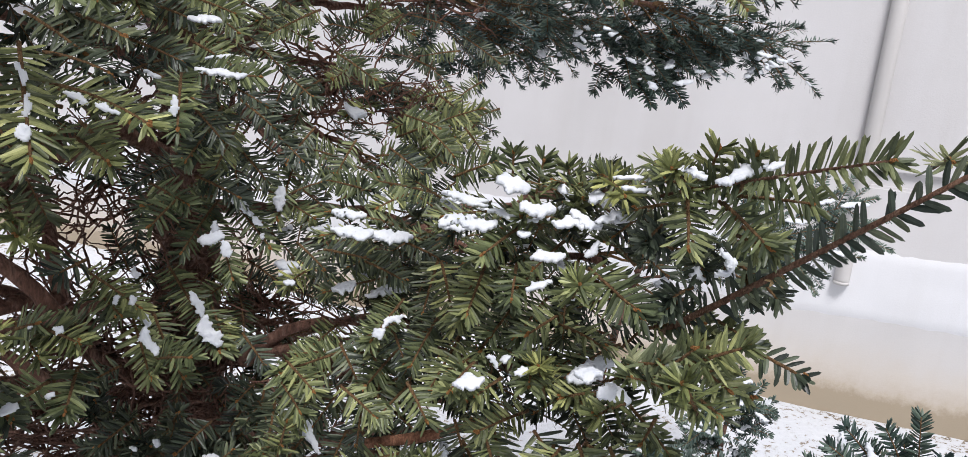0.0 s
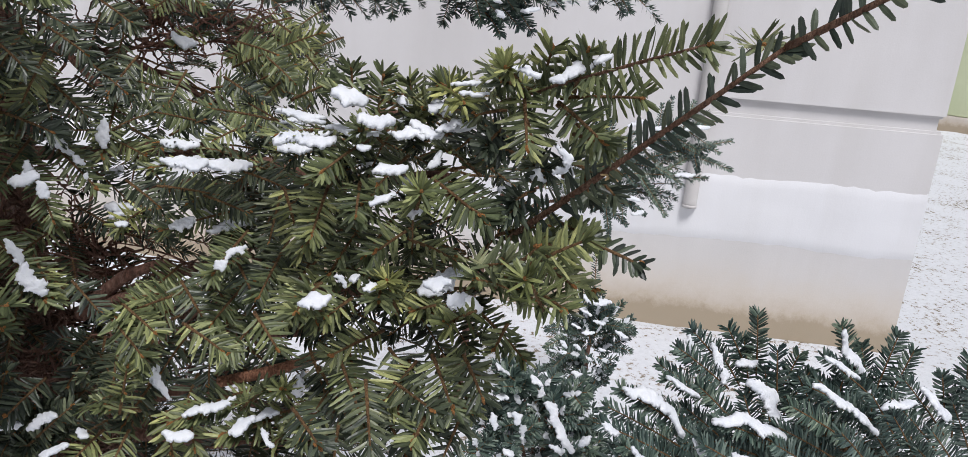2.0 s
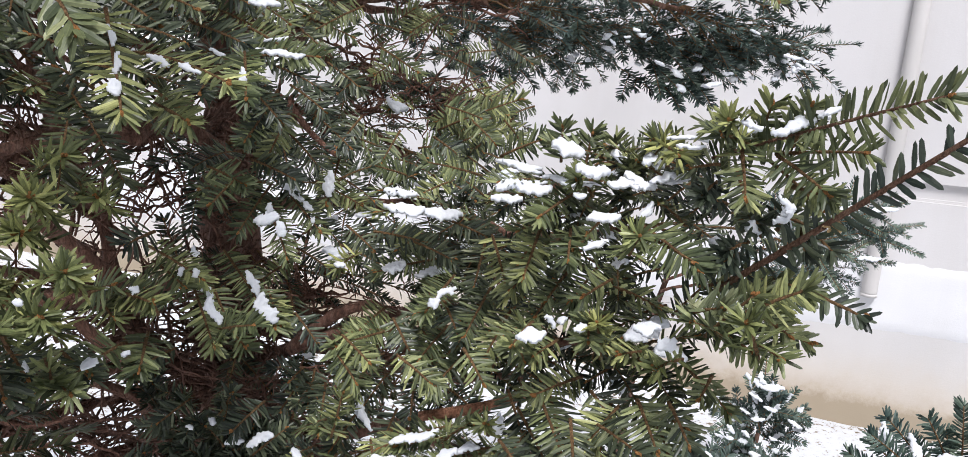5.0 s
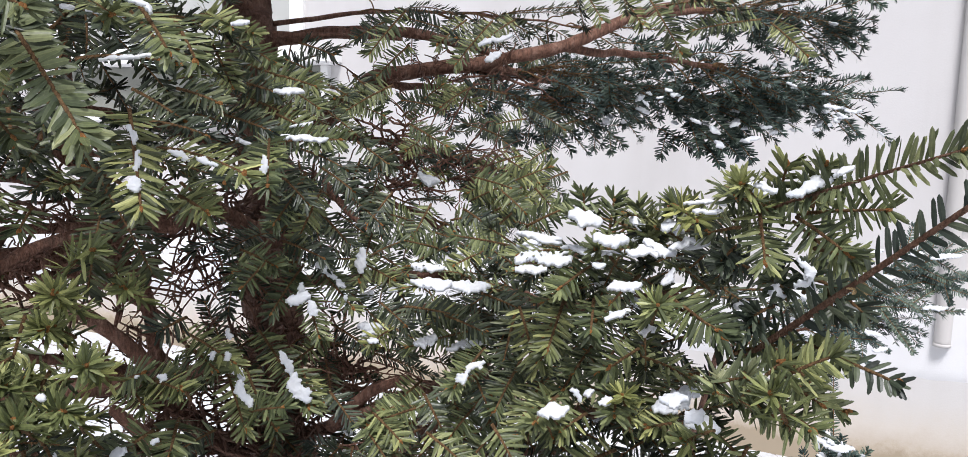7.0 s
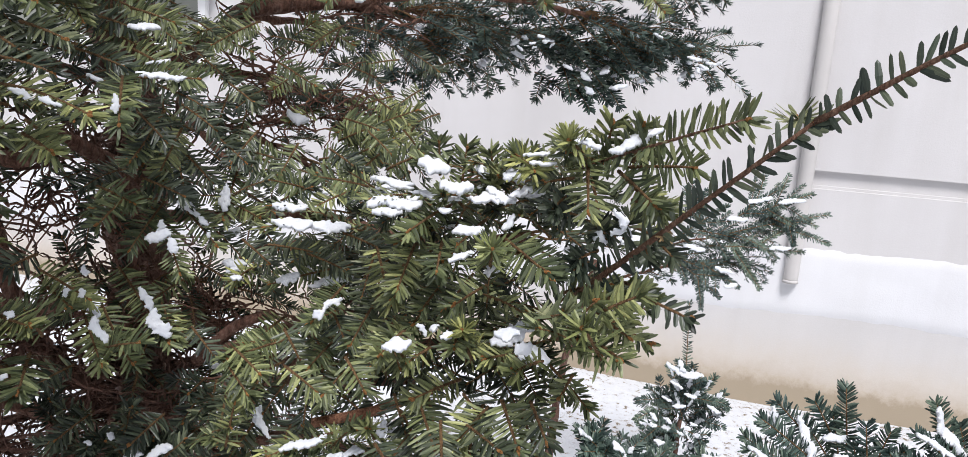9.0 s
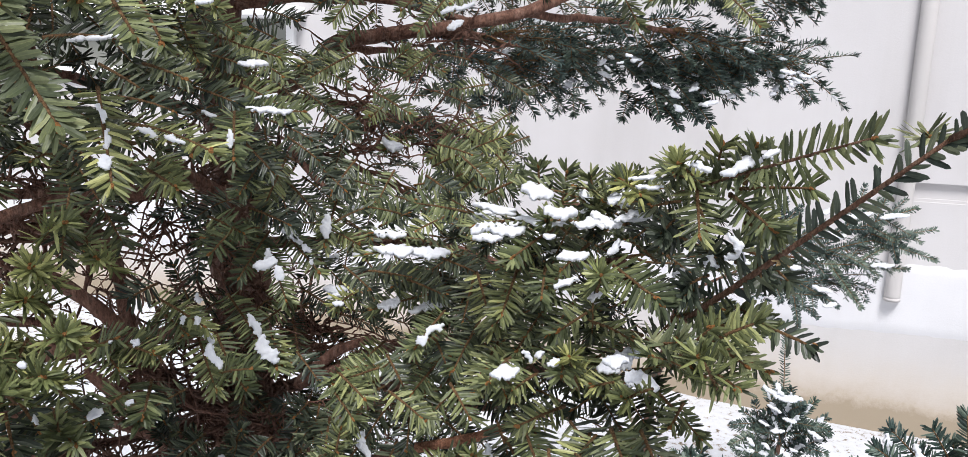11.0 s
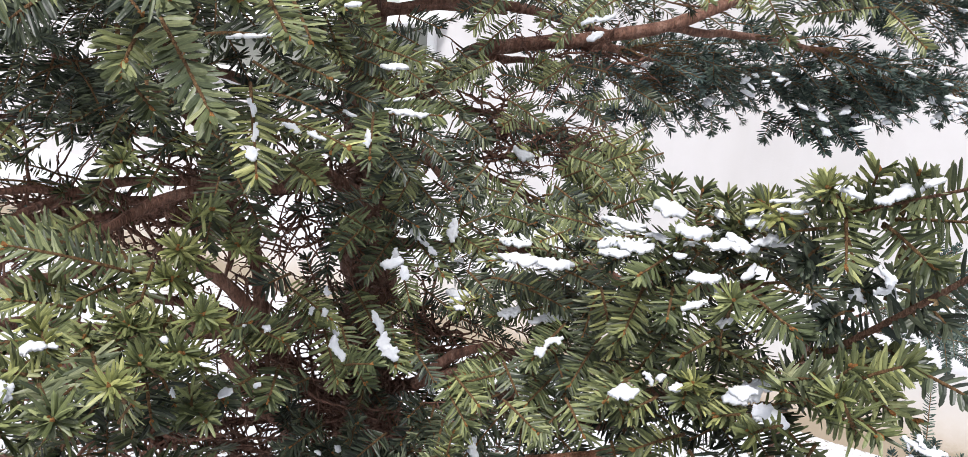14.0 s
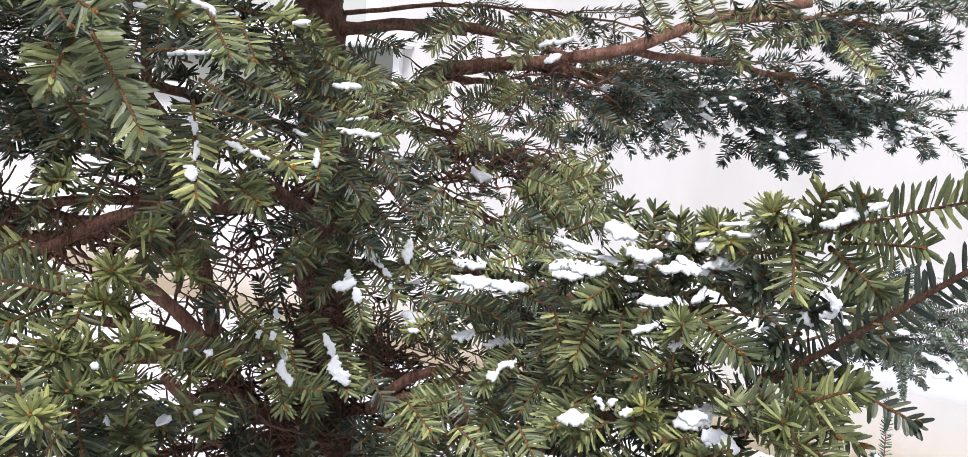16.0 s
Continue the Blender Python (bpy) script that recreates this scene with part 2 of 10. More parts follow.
def tube_arrays(points, radii, sides=7, rng=None, rough=0.0):
    """Rings of a tapered, slightly uneven tube along points."""
    pts = np.asarray(points, float)
    n = len(pts)
    tang = np.gradient(pts, axis=0)
    tang /= np.linalg.norm(tang, axis=1)[:, None] + 1e-12
    ref = np.array([0.31, 0.17, 0.93]) if abs(tang[0][2]) < 0.9 else np.array([1.0, 0.2, 0.1])
    ang = np.arange(sides) * 2 * np.pi / sides
    verts = np.zeros((n, sides, 3))
    for i in range(n):
        a = np.cross(tang[i], ref)
        a /= np.linalg.norm(a)
        b = np.cross(tang[i], a)
        r = np.full(sides, radii[i])
        if rng is not None and rough:
            r = r * (1 + rough * rng.standard_normal(sides))
        verts[i] = pts[i] + (np.cos(ang) * r)[:, None] * a + (np.sin(ang) * r)[:, None] * b
    v = verts.reshape(-1, 3)
    f = []
    for i in range(n - 1):
        for j in range(sides):
            k = (j + 1) % sides
            f.append((i * sides + j, i * sides + k, (i + 1) * sides + k, (i + 1) * sides + j))
    f.append(tuple(range(sides))[::-1])
    f.append(tuple((n - 1) * sides + j for j in range(sides)))
    return v, f


def pydata(name, v, f, *mats, smooth=True):
    me = bpy.data.meshes.new(name)
    me.from_pydata([tuple(p) for p in v], [], f)
    if smooth:
        me.polygons.foreach_set("use_smooth", np.ones(len(me.polygons), bool))
    for m in mats:
        me.materials.append(m)
    me.update()
    return me


def join_tubes(tubes):
    vs, fs, k = [], [], 0
    for v, f in tubes:
        vs.append(v)
        fs += [tuple(i + k for i in q) for q in f]
        k += len(v)
    return np.concatenate(vs), fs


def smooth_line(points, steps=8, wander=0.0, rng=None):
    """A Catmull-Rom line through the points."""
    p = np.asarray(points, float)
    p = np.concatenate([[2 * p[0] - p[1]], p, [2 * p[-1] - p[-2]]])
    out = []
    for i in range(1, len(p) - 2):
        for s in np.arange(steps) / steps:
            a, b, c, d = p[i - 1:i + 3]
            out.append(0.5 * (2 * b + (c - a) * s + (2 * a - 5 * b + 4 * c - d) * s * s + (3 * b - a - 3 * c + d) * s ** 3))
    out.append(p[-2])
    out = np.array(out)
    if wander and rng is not None:
        out[1:-1] += wander * rng.standard_normal((len(out) - 2, 3))
    return out


# a flat yew needle along +x: two four-cornered rings between a stalk and a blunt point
RING = np.array([[0, 0.5, 0], [0, 0, 0.085], [0, -0.5, 0], [0, 0, -0.07]])
NEEDLE_V = np.concatenate([[[0, 0, 0]], RING * [1, 0.72, 0.9] + [0.08, 0, 0], RING + [0.45, 0, 0.0], RING * [1, 0.70, 0.8] + [0.88, 0, 0], [[1.0, 0, 0]]])
NEEDLE_F = [(0, 1 + j, 1 + (j + 1) % 4) for j in range(4)]
for ring_at in (1, 5):
    NEEDLE_F += [(ring_at + j, ring_at + 4 + j, ring_at + 4 + (j + 1) % 4, ring_at + (j + 1) % 4) for j in range(4)]
NEEDLE_F += [(9 + j, 13, 9 + (j + 1) % 4) for j in range(4)]
NEEDLE_M = [0 if j in (0, 1) else 1 for _ in range(4) for j in range(4)]
# the simpler needle of thick far foliage
FAR_V = np.concatenate([[[0, 0, 0]], RING * [1, 0.95, 1] + [0.5, 0, 0], [[1.0, 0, 0]]])
FAR_F = [(0, 1 + j, 1 + (j + 1) % 4) for j in range(4)] + [(1 + j, 5, 1 + (j + 1) % 4) for j in range(4)]
FAR_M = [0 if j in (0, 1) else 1 for _ in range(2) for j in range(4)]


def unit(a):
    return a / (np.linalg.norm(a, axis=-1, keepdims=True) + 1e-12)


def needle_mesh(name, P, D, U, L, Wd, mats, far=False, bend=None):
    """All needles (root P, way D, upper side U, length L, width Wd) as one mesh."""
    T, F, M = (FAR_V, FAR_F, FAR_M) if far else (NEEDLE_V, NEEDLE_F, NEEDLE_M)
    D = unit(D)
    S = unit(np.cross(U, D))
    N = np.cross(D, S)
    bend = np.zeros(len(P)) if bend is None else bend
    curve = 0.9 * np.roll(bend, 1)
    x, y, z = T[:, 0], T[:, 1], T[:, 2]
    v = (P[:, None, :] + (L[:, None] * x)[..., None] * D[:, None, :] + (Wd[:, None] * y + (curve * L)[:, None] * x ** 2)[..., None] * S[:, None, :]
         + (Wd[:, None] * z + (bend * L)[:, None] * x ** 2)[..., None] * N[:, None, :])
    n, nv = len(P), len(T)
    loops = np.concatenate([np.array(f) for f in F])
    sizes = np.array([len(f) for f in F])
    me = bpy.data.meshes.new(name)
    me.vertices.add(n * nv)
    me.vertices.foreach_set("co", v.reshape(-1).astype(np.float32))
    me.loops.add(n * len(loops))
    me.loops.foreach_set("vertex_index", (loops[None, :] + (np.arange(n) * nv)[:, None]).reshape(-1).astype(np.int32))
    me.polygons.add(n * len(sizes))
    all_sizes = np.tile(sizes, n)
    me.polygons.foreach_set("loop_start", np.concatenate([[0], np.cumsum(all_sizes)[:-1]]).astype(np.int32))
    me.polygons.foreach_set("material_index", np.tile(M, n).astype(np.int32))
    lay = me.uv_layers.new(name="blade")
    lay.data.foreach_set("uv", np.tile(np.stack([T[loops, 0], T[loops, 1] + 0.5], 1).reshape(-1), n).astype(np.float32))
    me.polygons.foreach_set("use_smooth", np.zeros(n * len(sizes), bool))
    for m in mats:
        me.materials.append(m)
    me.update(calc_edges=True)
    return me


def spray_needles(line, normal, rng, length=0.017, gap=0.0032, radial=0.0, sparse=1.0, width=0.003, lift=11):
    """Roots, ways, upper sides, lengths, widths of the needles along one twig: two combed ranks that spread into a tuft at its end."""
    seg = np.linalg.norm(np.diff(line, axis=0), axis=1)
    cum = np.concatenate([[0], np.cumsum(seg)])
    total = cum[-1]
    count = max(4, int(total / gap * sparse))
    s = (np.arange(count) + rng.uniform(-0.3, 0.3, count)) / count * total * 0.985 + 0.004
    s = np.clip(s, 0, total)
    P, D, U, L = [], [], [], []
    for side in (-1, 1):
        ss = np.clip(s + rng.uniform(-0.5, 0.5) * gap, 0, total)
        p = np.stack([np.interp(ss, cum, line[:, k]) for k in range(3)], 1)
        q = np.stack([np.interp(np.clip(ss + 0.004, 0, total), cum, line[:, k]) for k in range(3)], 1)
        o = np.stack([np.interp(np.clip(ss - 0.004, 0, total), cum, line[:, k]) for k in range(3)], 1)
        t = unit(q - o)
        nrm = unit(normal - (t * normal).sum(1)[:, None] * t)
        across = np.cross(nrm, t) * side
        rel = ss / total
        ang = np.radians(68 - 24 * rel ** 2 + rng.normal(0, 8, count))
        roll = np.radians(rng.normal(lift, 11, count)) + radial * rng.uniform(-1.4, 1.9, count)
        out = np.cos(roll)[:, None] * across + np.sin(roll)[:, None] * nrm
        d = np.cos(ang)[:, None] * t + np.sin(ang)[:, None] * out
        up = np.cross(t, out) * side
        up = np.where((up * nrm).sum(1)[:, None] < -0.2, -up, up) + 1.6 * radial * t + 0.35 * rng.standard_normal((count, 3))
        size = length * (0.72 + 0.34 * np.sin(np.pi * np.clip(rel * 0.8 + 0.12, 0, 1))) * rng.normal(1, 0.10, count)
        keep = rng.random(count) > 0.05
        P.append(p[keep]); D.append(d[keep]); U.append(up[keep]); L.append(size[keep])
    # the tuft at the end
    tuft = 8 + int(14 * radial)
    t = unit(line[-1] - line[-3])
    nrm = unit(normal - (t @ normal) * t)
    across = np.cross(nrm, t)
    a = rng.uniform(0, 2 * np.pi, tuft)
    spread = np.radians(rng.uniform(22, 50 + 30 * radial, tuft))
    out = np.cos(a)[:, None] * across + np.sin(a)[:, None] * nrm * (0.45 + 0.55 * radial)
    d = np.cos(spread)[:, None] * t + np.sin(spread)[:, None] * unit(out)
    P.append(np.repeat(line[-1][None], tuft, 0) - t * rng.uniform(0, 0.006, tuft)[:, None])
    D.append(d); U.append(np.repeat(((1 - radial) * nrm + (0.4 + 1.2 * radial) * t)[None], tuft, 0) + 0.3 * rng.standard_normal((tuft, 3)))
    L.append(length * rng.uniform(0.62, 0.98, tuft))
    P, D, U, L = (np.concatenate(q) for q in (P, D, U, L))
    return P, D, U, L, width * rng.uniform(0.85, 1.15, len(P))


def bud_mesh(at, way, rng, size=0.0032, mat=None):
    bm = bmesh.new()
    for k in range(3):
        off = Vector(rng.normal(0, 0.0016, 3)) if k else Vector((0, 0, 0))
        bmesh.ops.create_icosphere(bm, subdivisions=1, radius=size * (1.0 if k == 0 else 0.7),
                                   matrix=Matrix.Translation(Vector(at) + off) @ Vector(way).to_track_quat("Z", "Y").to_matrix().to_4x4() @ Matrix.Diagonal((0.7, 0.7, 1.25, 1)))
    return bm_mesh("bud", bm, mat or BUD)


SEED = [100]


def arc(base, tip, normal, sag, steps=9):
    base, tip, normal = (np.asarray(q, float) for q in (base, tip, normal))
    s = np.linspace(0, 1, steps)[:, None]
    return base + (tip - base) * s + normal * sag * np.linalg.norm(tip - base) * 4 * s * (1 - s)


def spray(tree, base, tip, normal, length=0.0172, radial=0.0, sparse=1.0, sag=0.05, mats=None, bark=None, thick=0.0012, bud=True, single=False, width=0.0026, side=0, lift=11):
    """One leafy twig of the tree: its stem with side shoots, its needles and its end bud."""
    SEED[0] += 1
    rng = np.random.default_rng(SEED[0])
    normal = unit(np.asarray(normal, float))
    line = arc(base, tip, normal, sag)
    tubes = [tube_arrays(line, np.linspace(thick * 1.25, thick * 0.7, len(line)), 6, rng, 0.08)]
    packs = [spray_needles(line, normal, rng, length, 0.0027, radial, sparse, width, lift)]
    if side:
        along = line[-1] - line[0]
        long = np.linalg.norm(along)
        t = along / long
        across = unit(np.cross(normal, t))
        shoots = []
        for k in range(side):
            at = line[int(rng.integers(1, 5))]
            a = (1 if k % 2 else -1) * rng.uniform(0.55, 1.0)
            way = unit(math.cos(a) * t + math.sin(a) * across + normal * rng.normal(-0.10, 0.18))
            shoots.append((at, at + way * max(0.03, long * rng.uniform(0.4, 0.7)), normal + 0.25 * rng.standard_normal(3)))
        for b0, b1, nrm in shoots:
            nrm = unit(nrm)
            sub = arc(b0, b1, nrm, rng.uniform(0, 0.1), 7)
            tubes.append(tube_arrays(sub, np.linspace(thick * 0.9, thick * 0.55, len(sub)), 5))
            packs.append(spray_needles(sub, nrm, rng, length * rng.uniform(0.85, 1.0), 0.0028, radial * 0.5 + 0.1, 1.0, width))
    v, f = join_tubes(tubes)
    twig = part("twig", pydata("twig", v, f, bark or TWIG), tree)
    P, D, U, L, Wd = (np.concatenate([q[k] for q in packs]) for k in range(5))
    if single:
        for k in range(len(P)):
            d = unit(D[k])
            s = unit(np.cross(U[k], d))
            n = np.cross(d, s)
            d, s, n = d * L[k], s * Wd[k], n * Wd[k]
            one = part("needle", {"dark": SINGLE_DARK, "pale": SINGLE_PALE}.get(mats, SINGLE)[k % 4], twig)
            one.matrix_world = Matrix([(d[j], s[j], n[j], P[k][j]) for j in range(3)] + [(0, 0, 0, 1)])
    else:
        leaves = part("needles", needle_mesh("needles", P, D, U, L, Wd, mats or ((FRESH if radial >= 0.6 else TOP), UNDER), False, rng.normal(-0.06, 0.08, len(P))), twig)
        leaves["kind"] = "stuff"
    if bud:
        part("bud", bud_mesh(line[-1], unit(line[-1] - line[-2]), rng, 0.0022), twig, "small orange-brown winter bud")
    return twig


def bough(tree, points, seed, sprays=60, reach=0.16, radius=0.006, droop=0.35, length=0.017, mats=None, size=(0.06, 0.13), flat=0.55, name="bough", bark=None, snowy=0.0, start=0.25, far=True, tufty=0.25, width=0.0028, load=1.0):
    """A woody bough with many leafy side twigs; its foliage is one mesh."""
    rng = np.random.default_rng(seed)
    line = smooth_line(points, 8, 0.002, rng)
    n = len(line)
    v, f = tube_arrays(line, np.linspace(radius, radius * 0.3, n), 8, rng, 0.07)
    wood = part(name, pydata(name, v, f, bark or LIMB), tree)
    tubes, packs, dust = [], [], []
    for k in range(sprays):
        s = start + (1 - start) * rng.random() ** 0.8
        i = min(int(s * (n - 1)), n - 2)
        at = line[i]
        t = unit(line[i + 1] - line[i])
        side = unit(np.cross(t, [0, 0, 1]))
        a = rng.choice([-1, 1]) * rng.uniform(0.35, 1.25)
        way = unit(math.cos(a) * t + math.sin(a) * side + np.array([0, 0, rng.normal(-0.12, flat * 0.6)]))
        far_out = reach * rng.uniform(0.15, 1.0)
        b0 = at + way * far_out * 0.5
        long = rng.uniform(*size)
        tip = b0 + way * long + np.array([0, 0, -droop * long * rng.uniform(0.2, 1.0)])
        nrm = unit(np.array([rng.normal(0, 0.3), rng.normal(-0.25, 0.3), 1.0]))
        sub = arc(b0, tip, nrm, rng.uniform(0.0, 0.12), 6)
        tubes.append(tube_arrays(np.concatenate([smooth_line([at, at + way * far_out * 0.25 + [0, 0, 0.004], b0], 2)[:-1], sub]), np.linspace(0.0016, 0.0007, 10), 4))
        packs.append(spray_needles(sub, nrm, rng, length, 0.0031, 0.1 + 0.5 * (rng.random() < tufty), 1.0, width))
        if rng.random() < snowy:
            dust.append((sub, nrm))
    if tubes:
        tv, tf = join_tubes(tubes)
        stems = part("branchlet_mass", pydata("branchlet_mass", tv, tf, TWIG), wood)
        stems["kind"] = "stuff"
        P, D, U, L, Wd = (np.concatenate([q[k] for q in packs]) for k in range(5))
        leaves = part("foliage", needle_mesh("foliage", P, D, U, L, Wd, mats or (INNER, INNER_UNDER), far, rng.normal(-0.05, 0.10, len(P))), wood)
        leaves["kind"] = "stuff"
    for sub, nrm in dust:
        i = int(rng.integers(1, 4))
        DUST.append(snow_shape([sub[i], sub[i + 1]], load * rng.uniform(0.006, 0.014), nrm))
    return wood


def limb(tree, points, r0, r1, seed, bark=None, name="limb", label=""):
    """A woody stem with knots, swellings and long flaking ridges of bark."""
    rng = np.random.default_rng(seed)
    line = smooth_line(points, 22)
    off = rng.uniform(-50, 50)
    for k in range(1, len(line) - 1):
        p = Vector(line[k] * 14.0) + Vector((off, 0, 0))
        line[k] += 0.28 * r0 * np.array(noise.noise_vector(p))
    along = np.concatenate([[0], np.cumsum(np.linalg.norm(np.diff(line, axis=0), axis=1))])
    rad = np.linspace(r0, r1, len(line))
    rad = rad * np.array([1 + 0.16 * noise.noise(Vector((a * 26.0, off, 0))) for a in along])
    sides = 20 if r0 > 0.015 else 12
    v, f = tube_arrays(line, rad, sides)
    v = v.reshape(len(line), sides, 3)
    for i in range(len(line)):
        for q in range(sides):
            a = 2 * math.pi * q / sides
            h = noise.noise(Vector((math.cos(a) * 2.6, math.sin(a) * 2.6, along[i] * 22.0 + off))) + 0.6 * noise.noise(Vector((math.cos(a) * 5.5, math.sin(a) * 5.5, along[i] * 48.0 - off)))
            v[i, q] = line[i] + (v[i, q] - line[i]) * (1 + 0.23 * h)
    return part(name, pydata(name, v.reshape(-1, 3), f, bark or LIMB), tree, label)


def thicket(tree, points, count, seed, reach=0.14, radius=0.0016, bark=None):
    """Bare, crooked, forking, shaded-out twigs along a limb, joined as one mesh."""
    rng = np.random.default_rng(seed)
    line = smooth_line(points, 8)
    tubes = []

    def twig(at, way, long, r, forks):
        kink = unit(way + 0.8 * rng.standard_normal(3))
        pts = [at, at + way * long * 0.38, at + way * long * 0.62 + kink * long * 0.2, at + way * long * 0.7 + kink * long * 0.5 + rng.normal(0, 0.06, 3) * long]
        path = smooth_line(pts, 3, 0.0014, rng)
        tubes.append(tube_arrays(path, np.linspace(r, r * 0.45, len(path)) * rng.uniform(0.8, 1.2, len(path)), 5))
        for _ in range(forks):
            k = int(rng.integers(2, len(path) - 1))
            twig(path[k], unit(path[k] - path[k - 1] + 0.9 * rng.standard_normal(3)), long * rng.uniform(0.25, 0.5), r * 0.6, 0)

    for k in range(int(count * 0.45)):
        at = line[int(rng.integers(0, len(line)))]
        way = unit(rng.standard_normal(3) * [1.0, 0.8, 0.6])
        twig(at, way, reach * rng.uniform(0.4, 1.0), radius * rng.uniform(0.9, 2.0), 2)
    v, f = join_tubes(tubes)
    ob = part("bare_twig_mass", pydata("bare_twig_mass", v, f, bark or BARK), tree, "tangle of bare brown twigs")
    ob["kind"] = "stuff"
    return ob


def snow_shape(path, width, normal, thick=0.30, rough=0.6):
    """Vertices and faces of a lump of snow lying along a line: a domed sheet on a wavering course, with an uneven rim."""
    SEED[0] += 1
    rng = np.random.default_rng(SEED[0])
    path, normal = np.asarray(path, float), np.asarray(normal, float)
    if len(path) > 2:
        path = smooth_line(path, 4)
    run = np.concatenate([[0], np.cumsum(np.linalg.norm(np.diff(path, axis=0), axis=1))])
    long = run[-1]
    x = unit(path[-1] - path[0])
    z = unit(normal - (normal @ x) * x)
    ways = unit(np.diff(path, axis=0))
    half = width / 2

    def course(s):
        """The place and the crosswise way of the line at s, straight on past its ends."""
        k = min(max(int(np.searchsorted(run, s)) - 1, 0), len(ways) - 1)
        return path[k] + ways[k] * (s - run[k]), unit(np.cross(z, ways[k]))

    step = max(0.0010, min(0.003, width / 10))
    nx, ny = int((long + 3.0 * half) / step) + 3, int(4.4 * half / step) + 3
    gx = (np.arange(nx) - 1) * step - 1.5 * half
    gy = (np.arange(ny) - ny / 2) * step
    off = rng.uniform(-50, 50, 3)
    fat = rng.uniform(0.95, 1.2)
    courses = [course(s) for s in gx]
    top = np.zeros((nx, ny))
    for i in range(nx):
        px = gx[i]
        sway = half * 1.1 * noise.noise(Vector((px / half * 0.35, off[0], off[1])))
        swell = 1 + 0.32 * noise.noise(Vector((px / half * 0.55, off[1], off[2])))
        dx = max(-px, 0, px - long)
        for j in range(ny):
            py = gy[j] - sway
            n1 = noise.noise(Vector((px / half * 0.9 + off[0], py / half * 0.9 + off[1], off[2])))
            n2 = noise.noise(Vector((px / half * 2.2 + off[1], py / half * 2.2 + off[0], off[2])))
            n3 = noise.noise(Vector((px / 0.0021 + off[2], py / 0.012 + off[0], off[1])))
            taper = 1 - 0.5 * abs(2 * min(max(px / long, 0), 1) - 1) ** 3
            d = math.hypot(dx, py) / (half * max(0.25, swell * fat * taper * (1 + rough * (0.95 * n1 + 0.45 * n2) + 0.42 * n3)))
            top[i, j] = 1 - d * d
    inside = top > 0
    verts, faces, up, down = [], [], {}, {}

    def vert(i, j, lower):
        book = down if lower else up
        if (i, j) not in book:
            h = math.sqrt(max(top[i, j], 0)) * half * thick
            lump = 1 + 0.35 * noise.noise(Vector((gx[i] / half * 1.3 + off[2], gy[j] / half * 1.6, off[0]))) + 0.15 * noise.noise(Vector((gx[i] / half * 4 + off[2], gy[j] / half * 4, off[0])))
            at, y = courses[i]
            p = at + gy[j] * y + z * (h * lump * (1.3 if not lower else -0.35) + (0.0006 if not lower else -0.0006))
            book[i, j] = len(verts)
            verts.append(tuple(p))
        return book[i, j]

    cells = [(i, j) for i in range(nx - 1) for j in range(ny - 1) if int(inside[i, j]) + int(inside[i + 1, j]) + int(inside[i, j + 1]) + int(inside[i + 1, j + 1]) >= 3]
    here = set(cells)
    for i, j in cells:
        faces.append((vert(i, j, 0), vert(i + 1, j, 0), vert(i + 1, j + 1, 0), vert(i, j + 1, 0)))
        faces.append((vert(i, j + 1, 1), vert(i + 1, j + 1, 1), vert(i + 1, j, 1), vert(i, j, 1)))
        for (di, dj), (p, q) in (((-1, 0), ((0, 0), (0, 1))), ((1, 0), ((1, 1), (1, 0))), ((0, -1), ((1, 0), (0, 0))), ((0, 1), ((0, 1), (1, 1)))):
            if (i + di, j + dj) not in here:
                p, q = (i + p[0], j + p[1]), (i + q[0], j + q[1])
                faces.append((vert(*p, 0), vert(*q, 0), vert(*q, 1), vert(*p, 1)))
    return np.array(verts).reshape(-1, 3), faces


def snow(path, width, normal, label=""):
    v, f = snow_shape(path, width, normal)
    if not f:
        return None
    ob = new("snow_clump", pydata("snow_clump", v, f, SNOW))
    return tagged(ob, label or "lump of fresh white snow resting on yew needles", "snow", "snow lumps on the yew")


DUST = []


def settle():
    """All the small scraps of snow deep in the foliage, as one object."""
    v, f = join_tubes([q for q in DUST if q[1]])
    tagged(new("snow_dusting", pydata("snow_dusting", v, f, SNOW)), "many small scraps of snow caught in the foliage", "snow", "", "stuff")


def single_meshes(*mats):
    out = []
    for k in range(4):
        v = NEEDLE_V.copy()
        v[:, 2] += (-0.9 + 0.5 * k) * v[:, 0] ** 2
        me = pydata("needle", v, NEEDLE_F, *mats, smooth=False)
        me.polygons.foreach_set("material_index", np.array(NEEDLE_M, np.int32))
        loops = np.concatenate([np.array(q) for q in NEEDLE_F])
        lay = me.uv_layers.new(name="blade")
        lay.data.foreach_set("uv", np.stack([NEEDLE_V[loops, 0], NEEDLE_V[loops, 1] + 0.5], 1).reshape(-1).astype(np.float32))
        out.append(me)
    return out


SINGLE = single_meshes(TOP_ONE, UNDER_ONE)
SINGLE_DARK = single_meshes(DARK_TOP, DARK_UNDER)
SINGLE_PALE = single_meshes(PALE_TOP, UNDER_ONE)


# ---- the wall, its fittings and the ground ----
WALL_AT = pose(2.445, 2.762, 0, 0, -1.2, -16.3)


